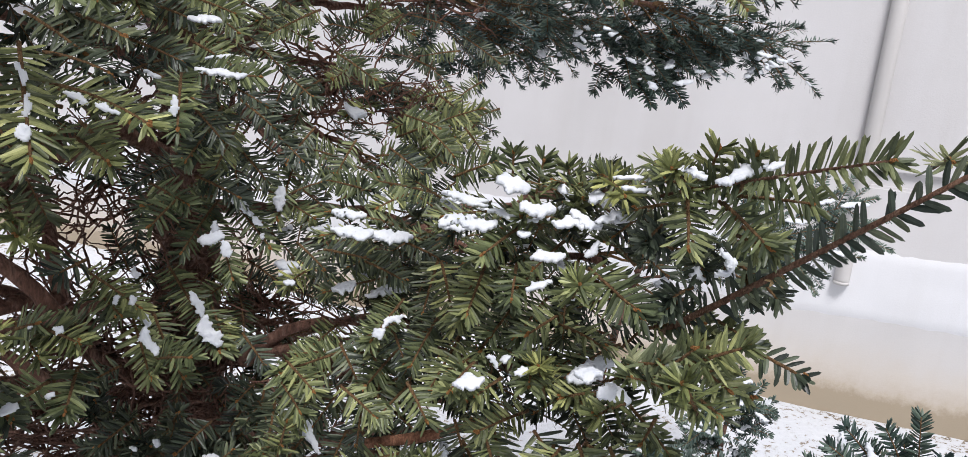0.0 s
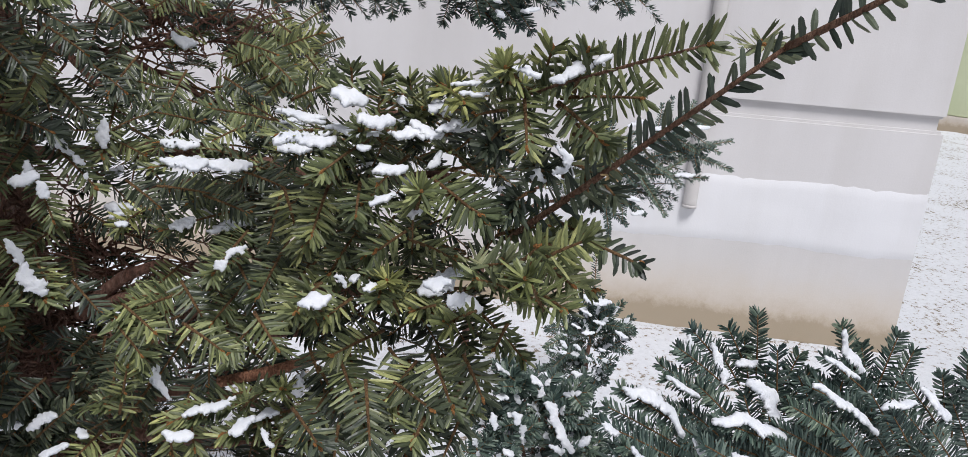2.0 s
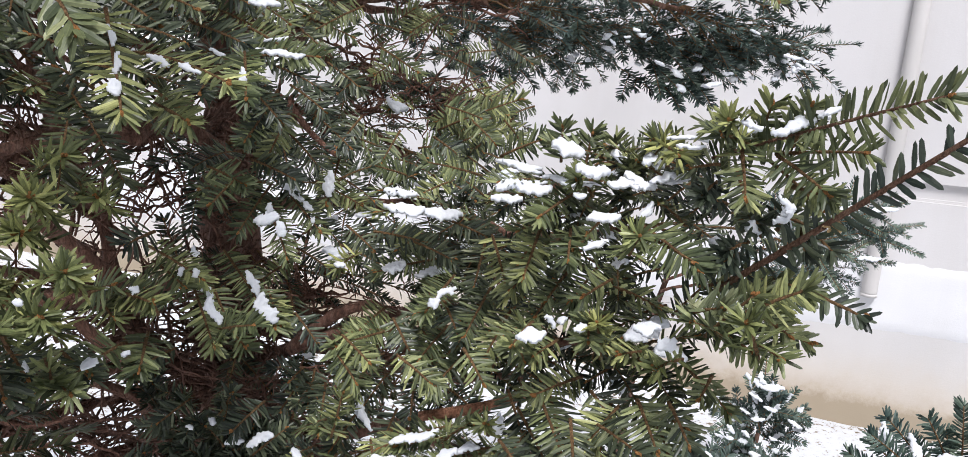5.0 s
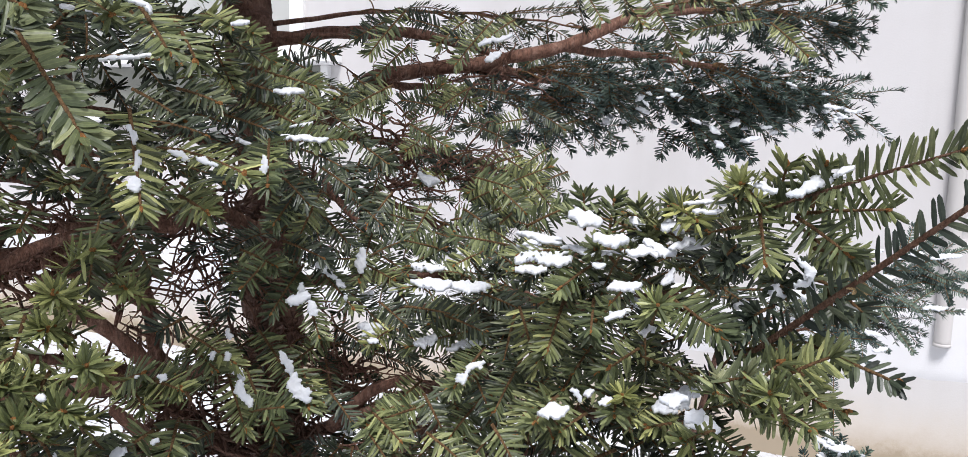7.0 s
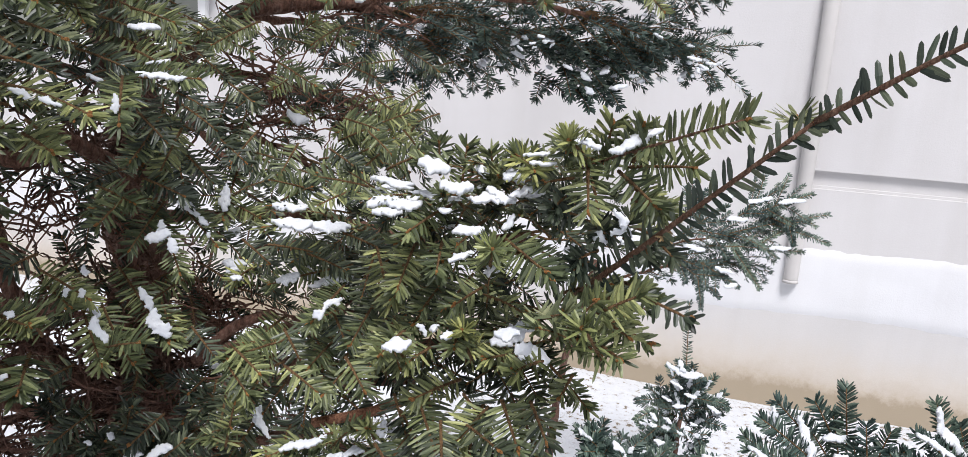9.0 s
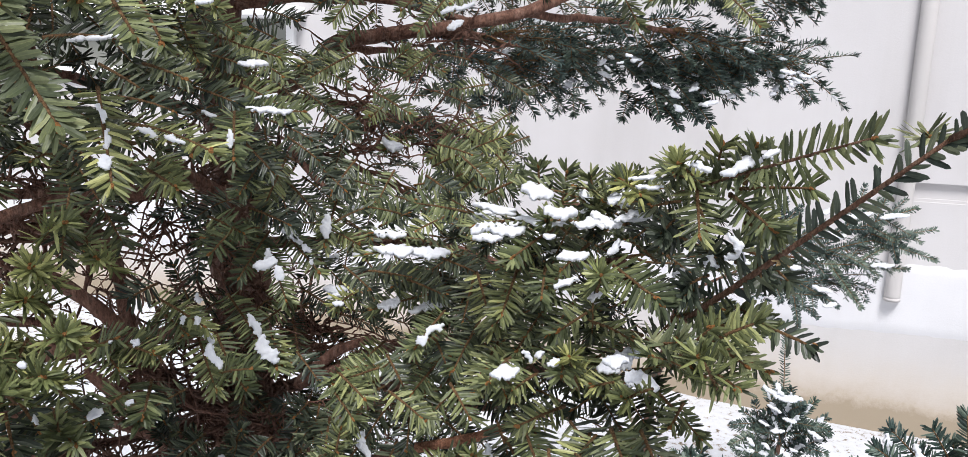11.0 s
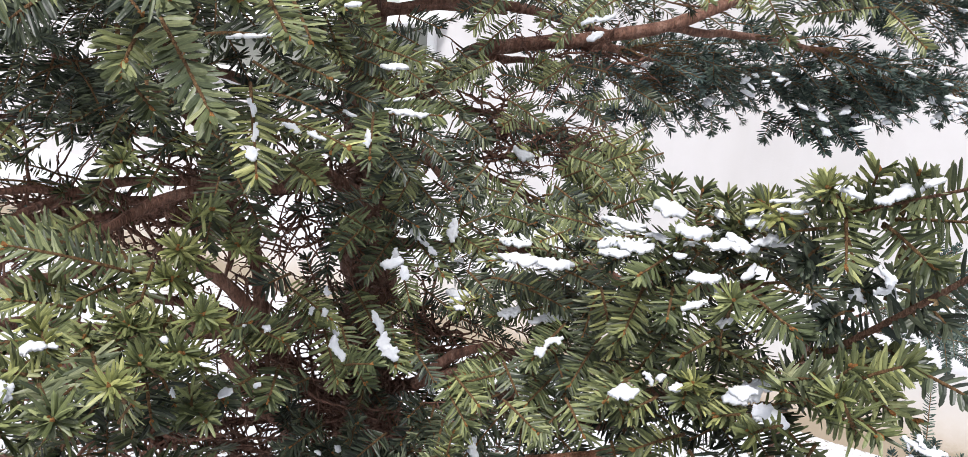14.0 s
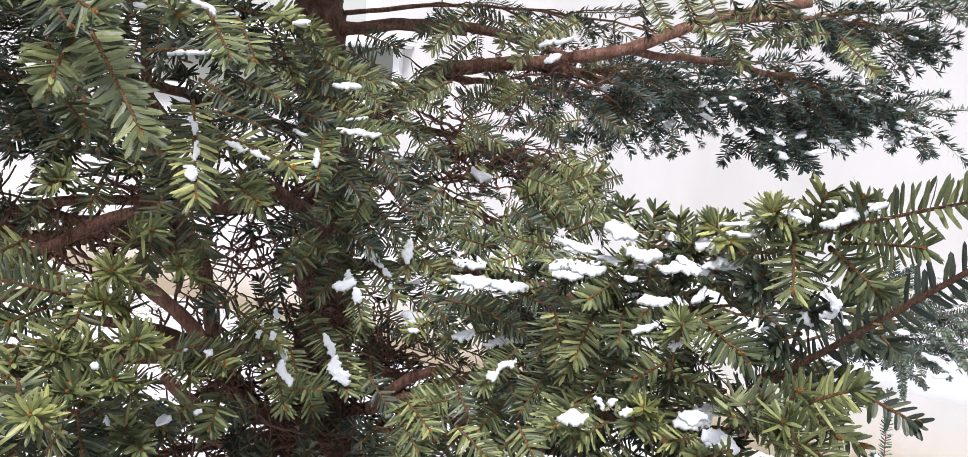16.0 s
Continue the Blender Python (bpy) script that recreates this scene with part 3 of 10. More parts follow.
def wall_part(name, lo, hi, mat, bevel=0.006, kind="structure", label="", parent=None):
    ob = new(name, box_mesh(name, lo, hi, mat, bevel, WALL_AT))
    if parent is not None:
        ob.parent = parent
        return ob
    return tagged(ob, label, "wall", "", kind)


def ground():
    rng = np.random.default_rng(5)
    near = np.concatenate([np.linspace(-400, -14, 14), np.linspace(-12, 12, 150), np.linspace(14, 400, 14)])
    v, f, n = [], [], len(near)
    for i in near:
        for j in near:
            h = 0.0
            if abs(i) < 12 and abs(j) < 12:
                h = 0.035 * noise.noise(Vector((i * 0.9, j * 0.9, 3.0))) + 0.016 * noise.noise(Vector((i * 4.5, j * 4.5, 1.0)))
            v.append((i, j + 3, h))
    for i in range(n - 1):
        for j in range(n - 1):
            f.append((i * n + j, (i + 1) * n + j, (i + 1) * n + j + 1, i * n + j + 1))
    ob = new("ground", pydata("ground", v, f, GROUND))
    tagged(ob, "thin snow over brown grass and leaf litter", "ground", "", "structure")


ground()
wall_part("wall_upper", (-0.935, 0, 1.034), (0.0, 0.30, 5.2), WALL, 0.012, label="pale off-white rendered house wall above a joint")
wall_part("wall_joint", (-0.93, 0.020, 0.95), (-0.020, 0.29, 1.05), WALL, 0.004, label="recessed horizontal joint between rendered wall courses")
wall_part("wall_course", (-0.935, 0.0, 0.56), (0.006, 0.30, 0.984), WALL, 0.012, label="pale rendered wall course under the joint")
wall_part("wall_long", (-16, 0.0, 0.56), (-0.937, 0.30, 5.2), WALL, 0.006, label="plain pale off-white rendered house wall")
wall_part("wall_foot", (-16, 0.0, -0.15), (0.006, 0.30, 0.558), PLINTH, 0.006, label="foot of the pale wall with tan damp stains")


def side_wall():
    wall_part("wall_side", (-0.30, 0.301, -0.15), (-0.001, 7.0, 5.2), WALL, 0.01, label="pale rendered return wall round the corner")


side_wall()


def crust():
    """The thin band of blown snow stuck along the wall foot, with ragged upper and lower rims."""
    v, f = [], []
    xs = np.arange(-15.9, 0.006, 0.03)
    rows = 14
    for x in xs:
        lo = 0.432 + 0.018 * noise.noise(Vector((x * 2.2, 0, 0))) + 0.012 * noise.noise(Vector((x * 14, 2, 0)))
        hi = 0.728 + 0.012 * noise.noise(Vector((x * 3.5, 5, 0))) + 0.010 * noise.noise(Vector((x * 22, 7, 0)))
        for k in range(rows):
            s = k / (rows - 1)
            bulge = 0.0035 * (1 - abs(2 * s - 1) ** 4) * (1 + 0.5 * noise.noise(Vector((x * 7, s * 4, 1)))) + 0.004 * (0 < k < rows - 1)
            v.append(WALL_AT @ Vector((x, 0.001 - bulge, lo + (hi - lo) * s)))
    for i in range(len(xs) - 1):
        for k in range(rows - 1):
            f.append((i * rows + k, (i + 1) * rows + k, (i + 1) * rows + k + 1, i * rows + k + 1))
    ob = new("snow_band", pydata("snow_band", v, f, CRUST))
    tagged(ob, "band of blown white snow stuck to the wall foot", "snow", "", "structure")


crust()


def drainpipe(x, r, z0, z1, label, mat):
    top = new("drainpipe", None)
    top.matrix_world = WALL_AT @ pose(x, -r * 0.55, z0)
    tagged(top, label, "pipe")
    def piece(name, pts, rad):
        v, f = tube_arrays([(x, -r * 0.55, z) for z in pts], rad, 18)
        v = [WALL_AT @ Vector(p) for p in v]
        ob = part(name, pydata(name, v, f, mat))
        ob.parent = top
        ob.matrix_parent_inverse = top.matrix_world.inverted()
    piece("pipe", [z0, z0 + 0.02, z0 + 0.5, z1], [r, r, r, r])
    piece("rim", [z0 - 0.003, z0 + 0.010], [r * 1.04, r * 1.04])
    return top


drainpipe(-0.955, 0.030, 0.577, 5.2, "grey weathered drainpipe fixed to the pale wall", PIPE)
drainpipe(-8.06, 0.018, 0.30, 5.2, "thin white conduit running up the pale wall", FRAME)


WINDOW_AT = pose(0.085, 0, 0.065)


def window():
    top = new("window_1", None)
    top.matrix_world = WALL_AT @ WINDOW_AT @ pose(-4.6, 0, 1.2)
    tagged(top, "white framed window with snowy sill above a grey panel", "window", "", "structure")
    def piece(name, lo, hi, mat, bevel=0.004):
        ob = new(name, box_mesh(name, lo, hi, mat, bevel, WALL_AT @ WINDOW_AT))
        ob.parent = top
        ob.matrix_parent_inverse = top.matrix_world.inverted()
    piece("sill", (-5.6, -0.10, 1.585), (-3.69, 0.01, 1.640), FRAME, 0.012)
    piece("pane", (-5.5, -0.006, 1.70), (-3.98, 0.012, 2.90), GLASS, 0)
    piece("frame", (-3.98, -0.022, 1.645), (-3.90, 0.01, 2.95), FRAME)
    piece("frame", (-5.58, -0.022, 1.645), (-5.50, 0.01, 2.95), FRAME)
    piece("frame", (-5.50, -0.020, 1.645), (-3.98, 0.01, 1.70), FRAME)
    piece("frame", (-5.50, -0.020, 2.90), (-3.98, 0.01, 2.95), FRAME)
    piece("panel", (-5.5, -0.010, 1.34), (-3.80, 0.012, 1.583), SHADE, 0.003)
    piece("frame", (-3.80, -0.026, 1.20), (-3.755, 0.01, 1.584), FRAME)
    piece("ledge", (-5.6, -0.045, 1.285), (-3.802, 0.01, 1.338), FRAME, 0.008)


window()


def far_wall():
    m = pose(9.2, 9.6, 0, 0, 0, -40)
    ob = new("wall_green", box_mesh("wall_green", (-4, 0, 0.22), (16, 0.3, 4.5), GREEN, 0.01, m))
    tagged(ob, "pale green rendered wall of a neighbouring building", "wall", "", "structure")
    ob = new("wall_green_foot", box_mesh("wall_green_foot", (-4, -0.05, -0.1), (16, 0.3, 0.216), PLINTH, 0.01, m))
    tagged(ob, "tan stained foot of the green wall", "wall", "", "structure")


far_wall()


# ---- the yew tree ----
def plant(name, at, label):
    ob = new(name, None)
    ob.location = at
    bpy.context.view_layer.update()
    return tagged(ob, label, "tree" if name == "yew_tree" else "shrub")


YEW = plant("yew_tree", (0, 0, 0), "old yew tree with reddish bark and snow-dusted needles")
limb(YEW, [(-0.36, 1.10, -0.05), (-0.37, 1.08, 0.5), (-0.385, 1.065, 0.92), (-0.415, 1.12, 1.23), (-0.425, 1.10, 1.43), (-0.455, 1.12, 1.55), (-0.47, 1.15, 2.1), (-0.44, 1.18, 2.7)], 0.046, 0.029, 11, BARK, "trunk", "flaky reddish-brown trunk")
limb(YEW, [(-0.375, 1.06, 0.80), (-0.40, 0.90, 0.93), (-0.41, 0.815, 1.0), (-0.425, 0.80, 1.07), (-0.445, 0.81, 1.14), (-0.505, 0.83, 1.22), (-0.56, 0.86, 1.36), (-0.58, 0.88, 1.55)], 0.0101, 0.0055, 12)
limb(YEW, [(-0.505, 0.83, 1.215), (-0.56, 0.79, 1.19), (-0.605, 0.77, 1.172), (-0.685, 0.715, 1.165), (-0.80, 0.62, 1.10)], 0.0078, 0.0039, 13)
limb(YEW, [(-0.425, 0.80, 1.06), (-0.49, 0.62, 1.09), (-0.52, 0.53, 1.12), (-0.49, 0.40, 1.15), (-0.62, 0.30, 1.16)], 0.0078, 0.0039, 14)
limb(YEW, [(-0.40, 1.095, 1.455), (-0.305, 1.11, 1.472), (-0.20, 1.15, 1.475), (-0.143, 1.184, 1.465), (-0.06, 1.21, 1.45)], 0.0095, 0.005, 15)
limb(YEW, [(-0.41, 1.11, 1.30), (-0.33, 1.12, 1.345), (-0.288, 1.127, 1.380), (-0.251, 1.144, 1.412), (-0.124, 1.172, 1.435), (0.008, 1.194, 1.468), (0.139, 1.273, 1.53), (0.294, 1.331, 1.575)], 0.0135, 0.008, 16)
limb(YEW, [(-0.385, 1.07, 0.86), (-0.285, 1.067, 0.900), (-0.20, 1.069, 0.945), (-0.11, 1.02, 0.99)], 0.012, 0.005, 17, BARK)
limb(YEW, [(-0.285, 1.067, 0.900), (-0.22, 1.05, 0.905), (-0.14, 1.0, 0.93)], 0.007, 0.003, 18, BARK)
limb(YEW, [(-0.06, 0.62, 1.03), (-0.004, 0.609, 1.052), (0.03, 0.609, 1.066), (0.06, 0.607, 1.082)], 0.0050, 0.0035, 19, DEAD, "dead_twig", "bare rust-red dead twig")

# boughs: the shaded mass of foliage inside the crown
bough(YEW, [(-0.40, 1.10, 1.48), (-0.20, 1.30, 1.53), (0.10, 1.45, 1.52)], 31, 32, 0.16, 0.004, size=(0.06, 0.13))
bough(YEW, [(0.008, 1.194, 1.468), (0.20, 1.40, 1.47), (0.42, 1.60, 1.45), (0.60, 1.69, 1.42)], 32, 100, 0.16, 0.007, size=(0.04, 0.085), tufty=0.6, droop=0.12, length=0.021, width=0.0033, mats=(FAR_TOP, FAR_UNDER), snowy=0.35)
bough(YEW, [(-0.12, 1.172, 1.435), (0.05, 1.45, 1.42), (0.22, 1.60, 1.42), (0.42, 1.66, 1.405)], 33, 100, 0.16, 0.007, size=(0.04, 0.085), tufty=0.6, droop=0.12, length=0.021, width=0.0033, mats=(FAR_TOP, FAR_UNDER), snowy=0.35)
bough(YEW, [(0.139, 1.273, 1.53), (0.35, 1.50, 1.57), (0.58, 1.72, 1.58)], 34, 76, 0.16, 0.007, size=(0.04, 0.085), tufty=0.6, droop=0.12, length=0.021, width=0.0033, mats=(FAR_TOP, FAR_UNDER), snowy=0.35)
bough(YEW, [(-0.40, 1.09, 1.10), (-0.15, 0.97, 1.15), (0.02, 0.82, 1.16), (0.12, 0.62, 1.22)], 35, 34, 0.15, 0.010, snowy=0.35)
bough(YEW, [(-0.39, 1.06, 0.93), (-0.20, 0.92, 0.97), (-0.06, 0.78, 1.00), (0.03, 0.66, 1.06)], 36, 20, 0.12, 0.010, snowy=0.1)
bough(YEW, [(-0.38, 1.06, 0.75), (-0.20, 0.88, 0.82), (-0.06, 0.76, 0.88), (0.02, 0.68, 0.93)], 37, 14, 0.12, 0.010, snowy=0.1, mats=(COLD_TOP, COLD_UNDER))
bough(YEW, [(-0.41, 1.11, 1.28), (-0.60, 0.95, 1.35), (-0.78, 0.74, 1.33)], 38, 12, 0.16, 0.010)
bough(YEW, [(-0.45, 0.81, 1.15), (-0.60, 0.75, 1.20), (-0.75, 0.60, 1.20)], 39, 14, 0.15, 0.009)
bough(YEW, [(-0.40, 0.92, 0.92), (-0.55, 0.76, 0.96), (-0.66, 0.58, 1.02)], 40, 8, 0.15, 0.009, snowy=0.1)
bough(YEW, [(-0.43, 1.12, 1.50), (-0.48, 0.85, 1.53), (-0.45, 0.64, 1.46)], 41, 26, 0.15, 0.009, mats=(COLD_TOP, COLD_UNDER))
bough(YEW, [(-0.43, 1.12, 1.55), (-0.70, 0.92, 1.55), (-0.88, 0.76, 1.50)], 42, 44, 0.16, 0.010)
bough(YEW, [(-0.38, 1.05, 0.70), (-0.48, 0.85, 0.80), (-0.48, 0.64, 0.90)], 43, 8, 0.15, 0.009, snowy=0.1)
bough(YEW, [(-0.41, 1.11, 1.33), (-0.22, 1.18, 1.31), (-0.06, 1.20, 1.27)], 44, 28, 0.13, 0.008, droop=0.5, mats=(COLD_TOP, COLD_UNDER))
bough(YEW, [(-0.41, 1.11, 1.22), (-0.26, 1.05, 1.25), (-0.12, 0.98, 1.21)], 45, 16, 0.13, 0.008, mats=(COLD_TOP, COLD_UNDER))
bough(YEW, [(-0.41, 1.10, 1.38), (-0.36, 0.95, 1.40), (-0.30, 0.82, 1.38)], 46, 14, 0.13, 0.007, mats=(COLD_TOP, COLD_UNDER))
bough(YEW, [(-0.42, 1.11, 1.60), (-0.25, 0.95, 1.62), (-0.02, 0.86, 1.58), (0.18, 0.85, 1.56)], 47, 30, 0.13, 0.0045)
bough(YEW, [(-0.39, 1.06, 1.02), (-0.32, 0.92, 1.08), (-0.24, 0.84, 1.08)], 48, 10, 0.12, 0.007)

bough(YEW, [(-0.12, 1.18, 1.43), (0.0, 1.34, 1.435), (0.10, 1.50, 1.43)], 160, 64, 0.13, 0.006, size=(0.05, 0.10), tufty=0.5, droop=0.15, mats=(FAR_TOP, FAR_UNDER), snowy=0.15)
bough(YEW, [(-0.26, 1.15, 1.40), (-0.12, 1.28, 1.40), (0.02, 1.42, 1.385)], 161, 62, 0.12, 0.006, size=(0.05, 0.10), tufty=0.5, droop=0.2, mats=(FAR_TOP, FAR_UNDER), snowy=0.15)
bough(YEW, [(-0.38, 1.02, 0.68), (-0.50, 0.92, 0.72), (-0.62, 0.82, 0.78)], 162, 10, 0.15, 0.008, mats=(COLD_TOP, COLD_UNDER))
bough(YEW, [(-0.36, 1.02, 0.74), (-0.18, 0.96, 0.78), (-0.05, 0.86, 0.80)], 163, 14, 0.15, 0.008, mats=(COLD_TOP, COLD_UNDER), snowy=0.1)
bough(YEW, [(-0.42, 1.0, 0.86), (-0.55, 0.86, 0.86), (-0.66, 0.72, 0.88)], 164, 10, 0.15, 0.008, mats=(COLD_TOP, COLD_UNDER))
thicket(YEW, [(-0.40, 1.0, 0.75), (-0.48, 0.85, 0.85), (-0.52, 0.72, 0.92)], 160, 165, 0.15, 0.0016)
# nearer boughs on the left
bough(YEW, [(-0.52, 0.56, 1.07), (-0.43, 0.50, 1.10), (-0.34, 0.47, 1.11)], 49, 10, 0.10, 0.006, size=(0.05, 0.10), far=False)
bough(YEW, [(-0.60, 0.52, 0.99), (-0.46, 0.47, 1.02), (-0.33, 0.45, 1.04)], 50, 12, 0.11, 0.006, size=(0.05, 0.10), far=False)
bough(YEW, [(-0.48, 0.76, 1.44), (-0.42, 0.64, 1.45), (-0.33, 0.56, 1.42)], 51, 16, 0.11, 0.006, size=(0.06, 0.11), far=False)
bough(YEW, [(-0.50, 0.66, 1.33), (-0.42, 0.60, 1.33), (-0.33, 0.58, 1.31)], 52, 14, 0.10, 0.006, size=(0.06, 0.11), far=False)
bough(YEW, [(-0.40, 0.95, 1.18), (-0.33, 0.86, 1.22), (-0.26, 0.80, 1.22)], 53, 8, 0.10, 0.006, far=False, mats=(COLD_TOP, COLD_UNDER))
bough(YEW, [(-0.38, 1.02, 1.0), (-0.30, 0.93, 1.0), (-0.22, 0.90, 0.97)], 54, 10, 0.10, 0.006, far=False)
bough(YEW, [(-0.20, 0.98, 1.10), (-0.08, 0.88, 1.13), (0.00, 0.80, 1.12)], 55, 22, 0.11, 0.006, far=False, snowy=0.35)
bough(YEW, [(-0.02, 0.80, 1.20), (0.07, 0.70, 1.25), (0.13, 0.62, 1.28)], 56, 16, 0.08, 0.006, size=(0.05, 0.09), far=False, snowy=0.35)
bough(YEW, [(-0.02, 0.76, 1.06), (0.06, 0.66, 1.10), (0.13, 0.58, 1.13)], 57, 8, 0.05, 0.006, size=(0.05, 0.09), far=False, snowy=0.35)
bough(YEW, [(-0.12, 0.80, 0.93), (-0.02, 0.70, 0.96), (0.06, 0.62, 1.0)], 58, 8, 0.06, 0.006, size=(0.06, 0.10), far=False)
thicket(YEW, [(-0.41, 1.1, 1.30), (-0.52, 0.85, 1.24), (-0.50, 0.82, 1.18)], 90, 151)
thicket(YEW, [(-0.38, 1.05, 0.75), (-0.40, 0.88, 0.95), (-0.42, 0.80, 1.05)], 240, 152)
thicket(YEW, [(-0.40, 1.1, 1.35), (-0.2, 1.14, 1.40), (-0.05, 1.2, 1.42)], 80, 153, 0.13, 0.0012, LIMB)
thicket(YEW, [(-0.38, 1.04, 0.80), (-0.36, 0.98, 0.95), (-0.38, 1.0, 1.1)], 150, 155, 0.12, 0.0014)
thicket(YEW, [(-0.36, 1.0, 0.70), (-0.34, 0.92, 0.84), (-0.36, 0.92, 1.0)], 260, 156, 0.17, 0.0017)
thicket(YEW, [(-0.44, 0.80, 0.80), (-0.50, 0.72, 0.92), (-0.56, 0.66, 1.0)], 150, 157, 0.14, 0.0015, LIMB)
thicket(YEW, [(-0.46, 0.82, 1.14), (-0.62, 0.76, 1.18), (-0.76, 0.64, 1.14)], 130, 158, 0.15, 0.0016, LIMB)
thicket(YEW, [(-0.20, 0.92, 0.90), (-0.10, 0.84, 1.0), (-0.06, 0.80, 1.08)], 110, 159, 0.13, 0.0014, LIMB)
limb(YEW, [(-0.38, 1.0, 0.76), (-0.46, 0.90, 0.80), (-0.56, 0.78, 0.80), (-0.68, 0.64, 0.83)], 0.013, 0.006, 20)
limb(YEW, [(-0.40, 0.90, 0.93), (-0.45, 0.86, 1.0), (-0.48, 0.80, 1.06), (-0.56, 0.70, 1.10)], 0.010, 0.005, 21)
limb(YEW, [(-0.37, 1.05, 0.66), (-0.42, 0.92, 0.80), (-0.41, 0.84, 0.90), (-0.43, 0.76, 0.96)], 0.011, 0.005, 22)
limb(YEW, [(-0.30, 1.02, 0.78), (-0.16, 0.90, 0.86), (-0.08, 0.80, 0.94), (-0.02, 0.70, 1.0)], 0.009, 0.004, 23)
thicket(YEW, [(-0.38, 1.06, 0.86), (-0.22, 1.06, 0.92), (-0.12, 1.0, 0.96)], 50, 154, 0.12)

thicket(YEW, [(-0.62, 0.76, 1.14), (-0.74, 0.74, 1.12), (-0.90, 0.70, 1.10)], 80, 150, 0.16, 0.0014, LIMB)
bough(YEW, [(-0.56, 0.80, 1.18), (-0.68, 0.84, 1.14), (-0.84, 0.86, 1.16)], 183, 8, 0.15, 0.007, mats=(COLD_TOP, COLD_UNDER))
bough(YEW, [(-0.56, 0.86, 1.34), (-0.70, 0.90, 1.30), (-0.86, 0.92, 1.30)], 184, 12, 0.16, 0.007, mats=(COLD_TOP, COLD_UNDER))
thicket(YEW, [(-0.466, 0.964, 1.208), (-0.393, 0.938, 1.219), (-0.345, 0.948, 1.199)], 130, 148, 0.12, 0.0017)
thicket(YEW, [(-0.309, 1.067, 1.266), (-0.245, 1.051, 1.232), (-0.187, 1.116, 1.302)], 70, 149, 0.12, 0.0016, LIMB)
thicket(YEW, [(-0.320, 0.857, 1.069), (-0.262, 0.871, 1.030), (-0.212, 0.891, 1.046)], 120, 147, 0.12, 0.0014, LIMB)
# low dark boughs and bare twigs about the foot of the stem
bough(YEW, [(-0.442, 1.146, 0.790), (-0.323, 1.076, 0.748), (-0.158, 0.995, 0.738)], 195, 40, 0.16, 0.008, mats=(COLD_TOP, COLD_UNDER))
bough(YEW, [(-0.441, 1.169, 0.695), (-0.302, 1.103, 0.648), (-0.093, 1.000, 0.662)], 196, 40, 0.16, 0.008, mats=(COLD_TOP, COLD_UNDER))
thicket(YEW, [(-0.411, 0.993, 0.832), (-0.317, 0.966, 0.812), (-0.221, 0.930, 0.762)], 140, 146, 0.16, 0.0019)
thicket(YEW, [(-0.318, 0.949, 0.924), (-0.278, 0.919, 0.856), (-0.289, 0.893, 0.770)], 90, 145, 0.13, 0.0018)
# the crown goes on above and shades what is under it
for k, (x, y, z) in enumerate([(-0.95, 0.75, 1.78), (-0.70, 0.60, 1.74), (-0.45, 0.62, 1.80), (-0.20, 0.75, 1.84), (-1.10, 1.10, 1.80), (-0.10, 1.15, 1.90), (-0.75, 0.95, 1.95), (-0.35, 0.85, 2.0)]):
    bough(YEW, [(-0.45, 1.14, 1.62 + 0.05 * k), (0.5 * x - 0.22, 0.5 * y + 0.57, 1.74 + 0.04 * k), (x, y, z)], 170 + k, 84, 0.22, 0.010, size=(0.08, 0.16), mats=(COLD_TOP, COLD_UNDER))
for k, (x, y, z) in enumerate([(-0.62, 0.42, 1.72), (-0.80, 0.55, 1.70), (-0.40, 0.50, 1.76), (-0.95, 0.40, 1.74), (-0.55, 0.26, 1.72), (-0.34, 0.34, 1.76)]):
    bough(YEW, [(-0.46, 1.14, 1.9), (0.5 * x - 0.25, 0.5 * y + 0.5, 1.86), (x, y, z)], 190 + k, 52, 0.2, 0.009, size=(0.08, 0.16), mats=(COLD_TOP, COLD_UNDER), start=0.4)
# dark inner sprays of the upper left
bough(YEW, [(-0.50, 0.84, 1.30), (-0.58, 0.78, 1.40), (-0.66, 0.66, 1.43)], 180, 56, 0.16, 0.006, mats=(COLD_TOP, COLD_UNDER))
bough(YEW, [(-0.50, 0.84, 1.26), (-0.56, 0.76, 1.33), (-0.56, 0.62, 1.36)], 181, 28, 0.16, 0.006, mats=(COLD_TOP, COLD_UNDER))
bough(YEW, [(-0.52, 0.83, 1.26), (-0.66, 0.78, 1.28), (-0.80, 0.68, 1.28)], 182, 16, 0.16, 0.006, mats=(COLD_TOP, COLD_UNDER))

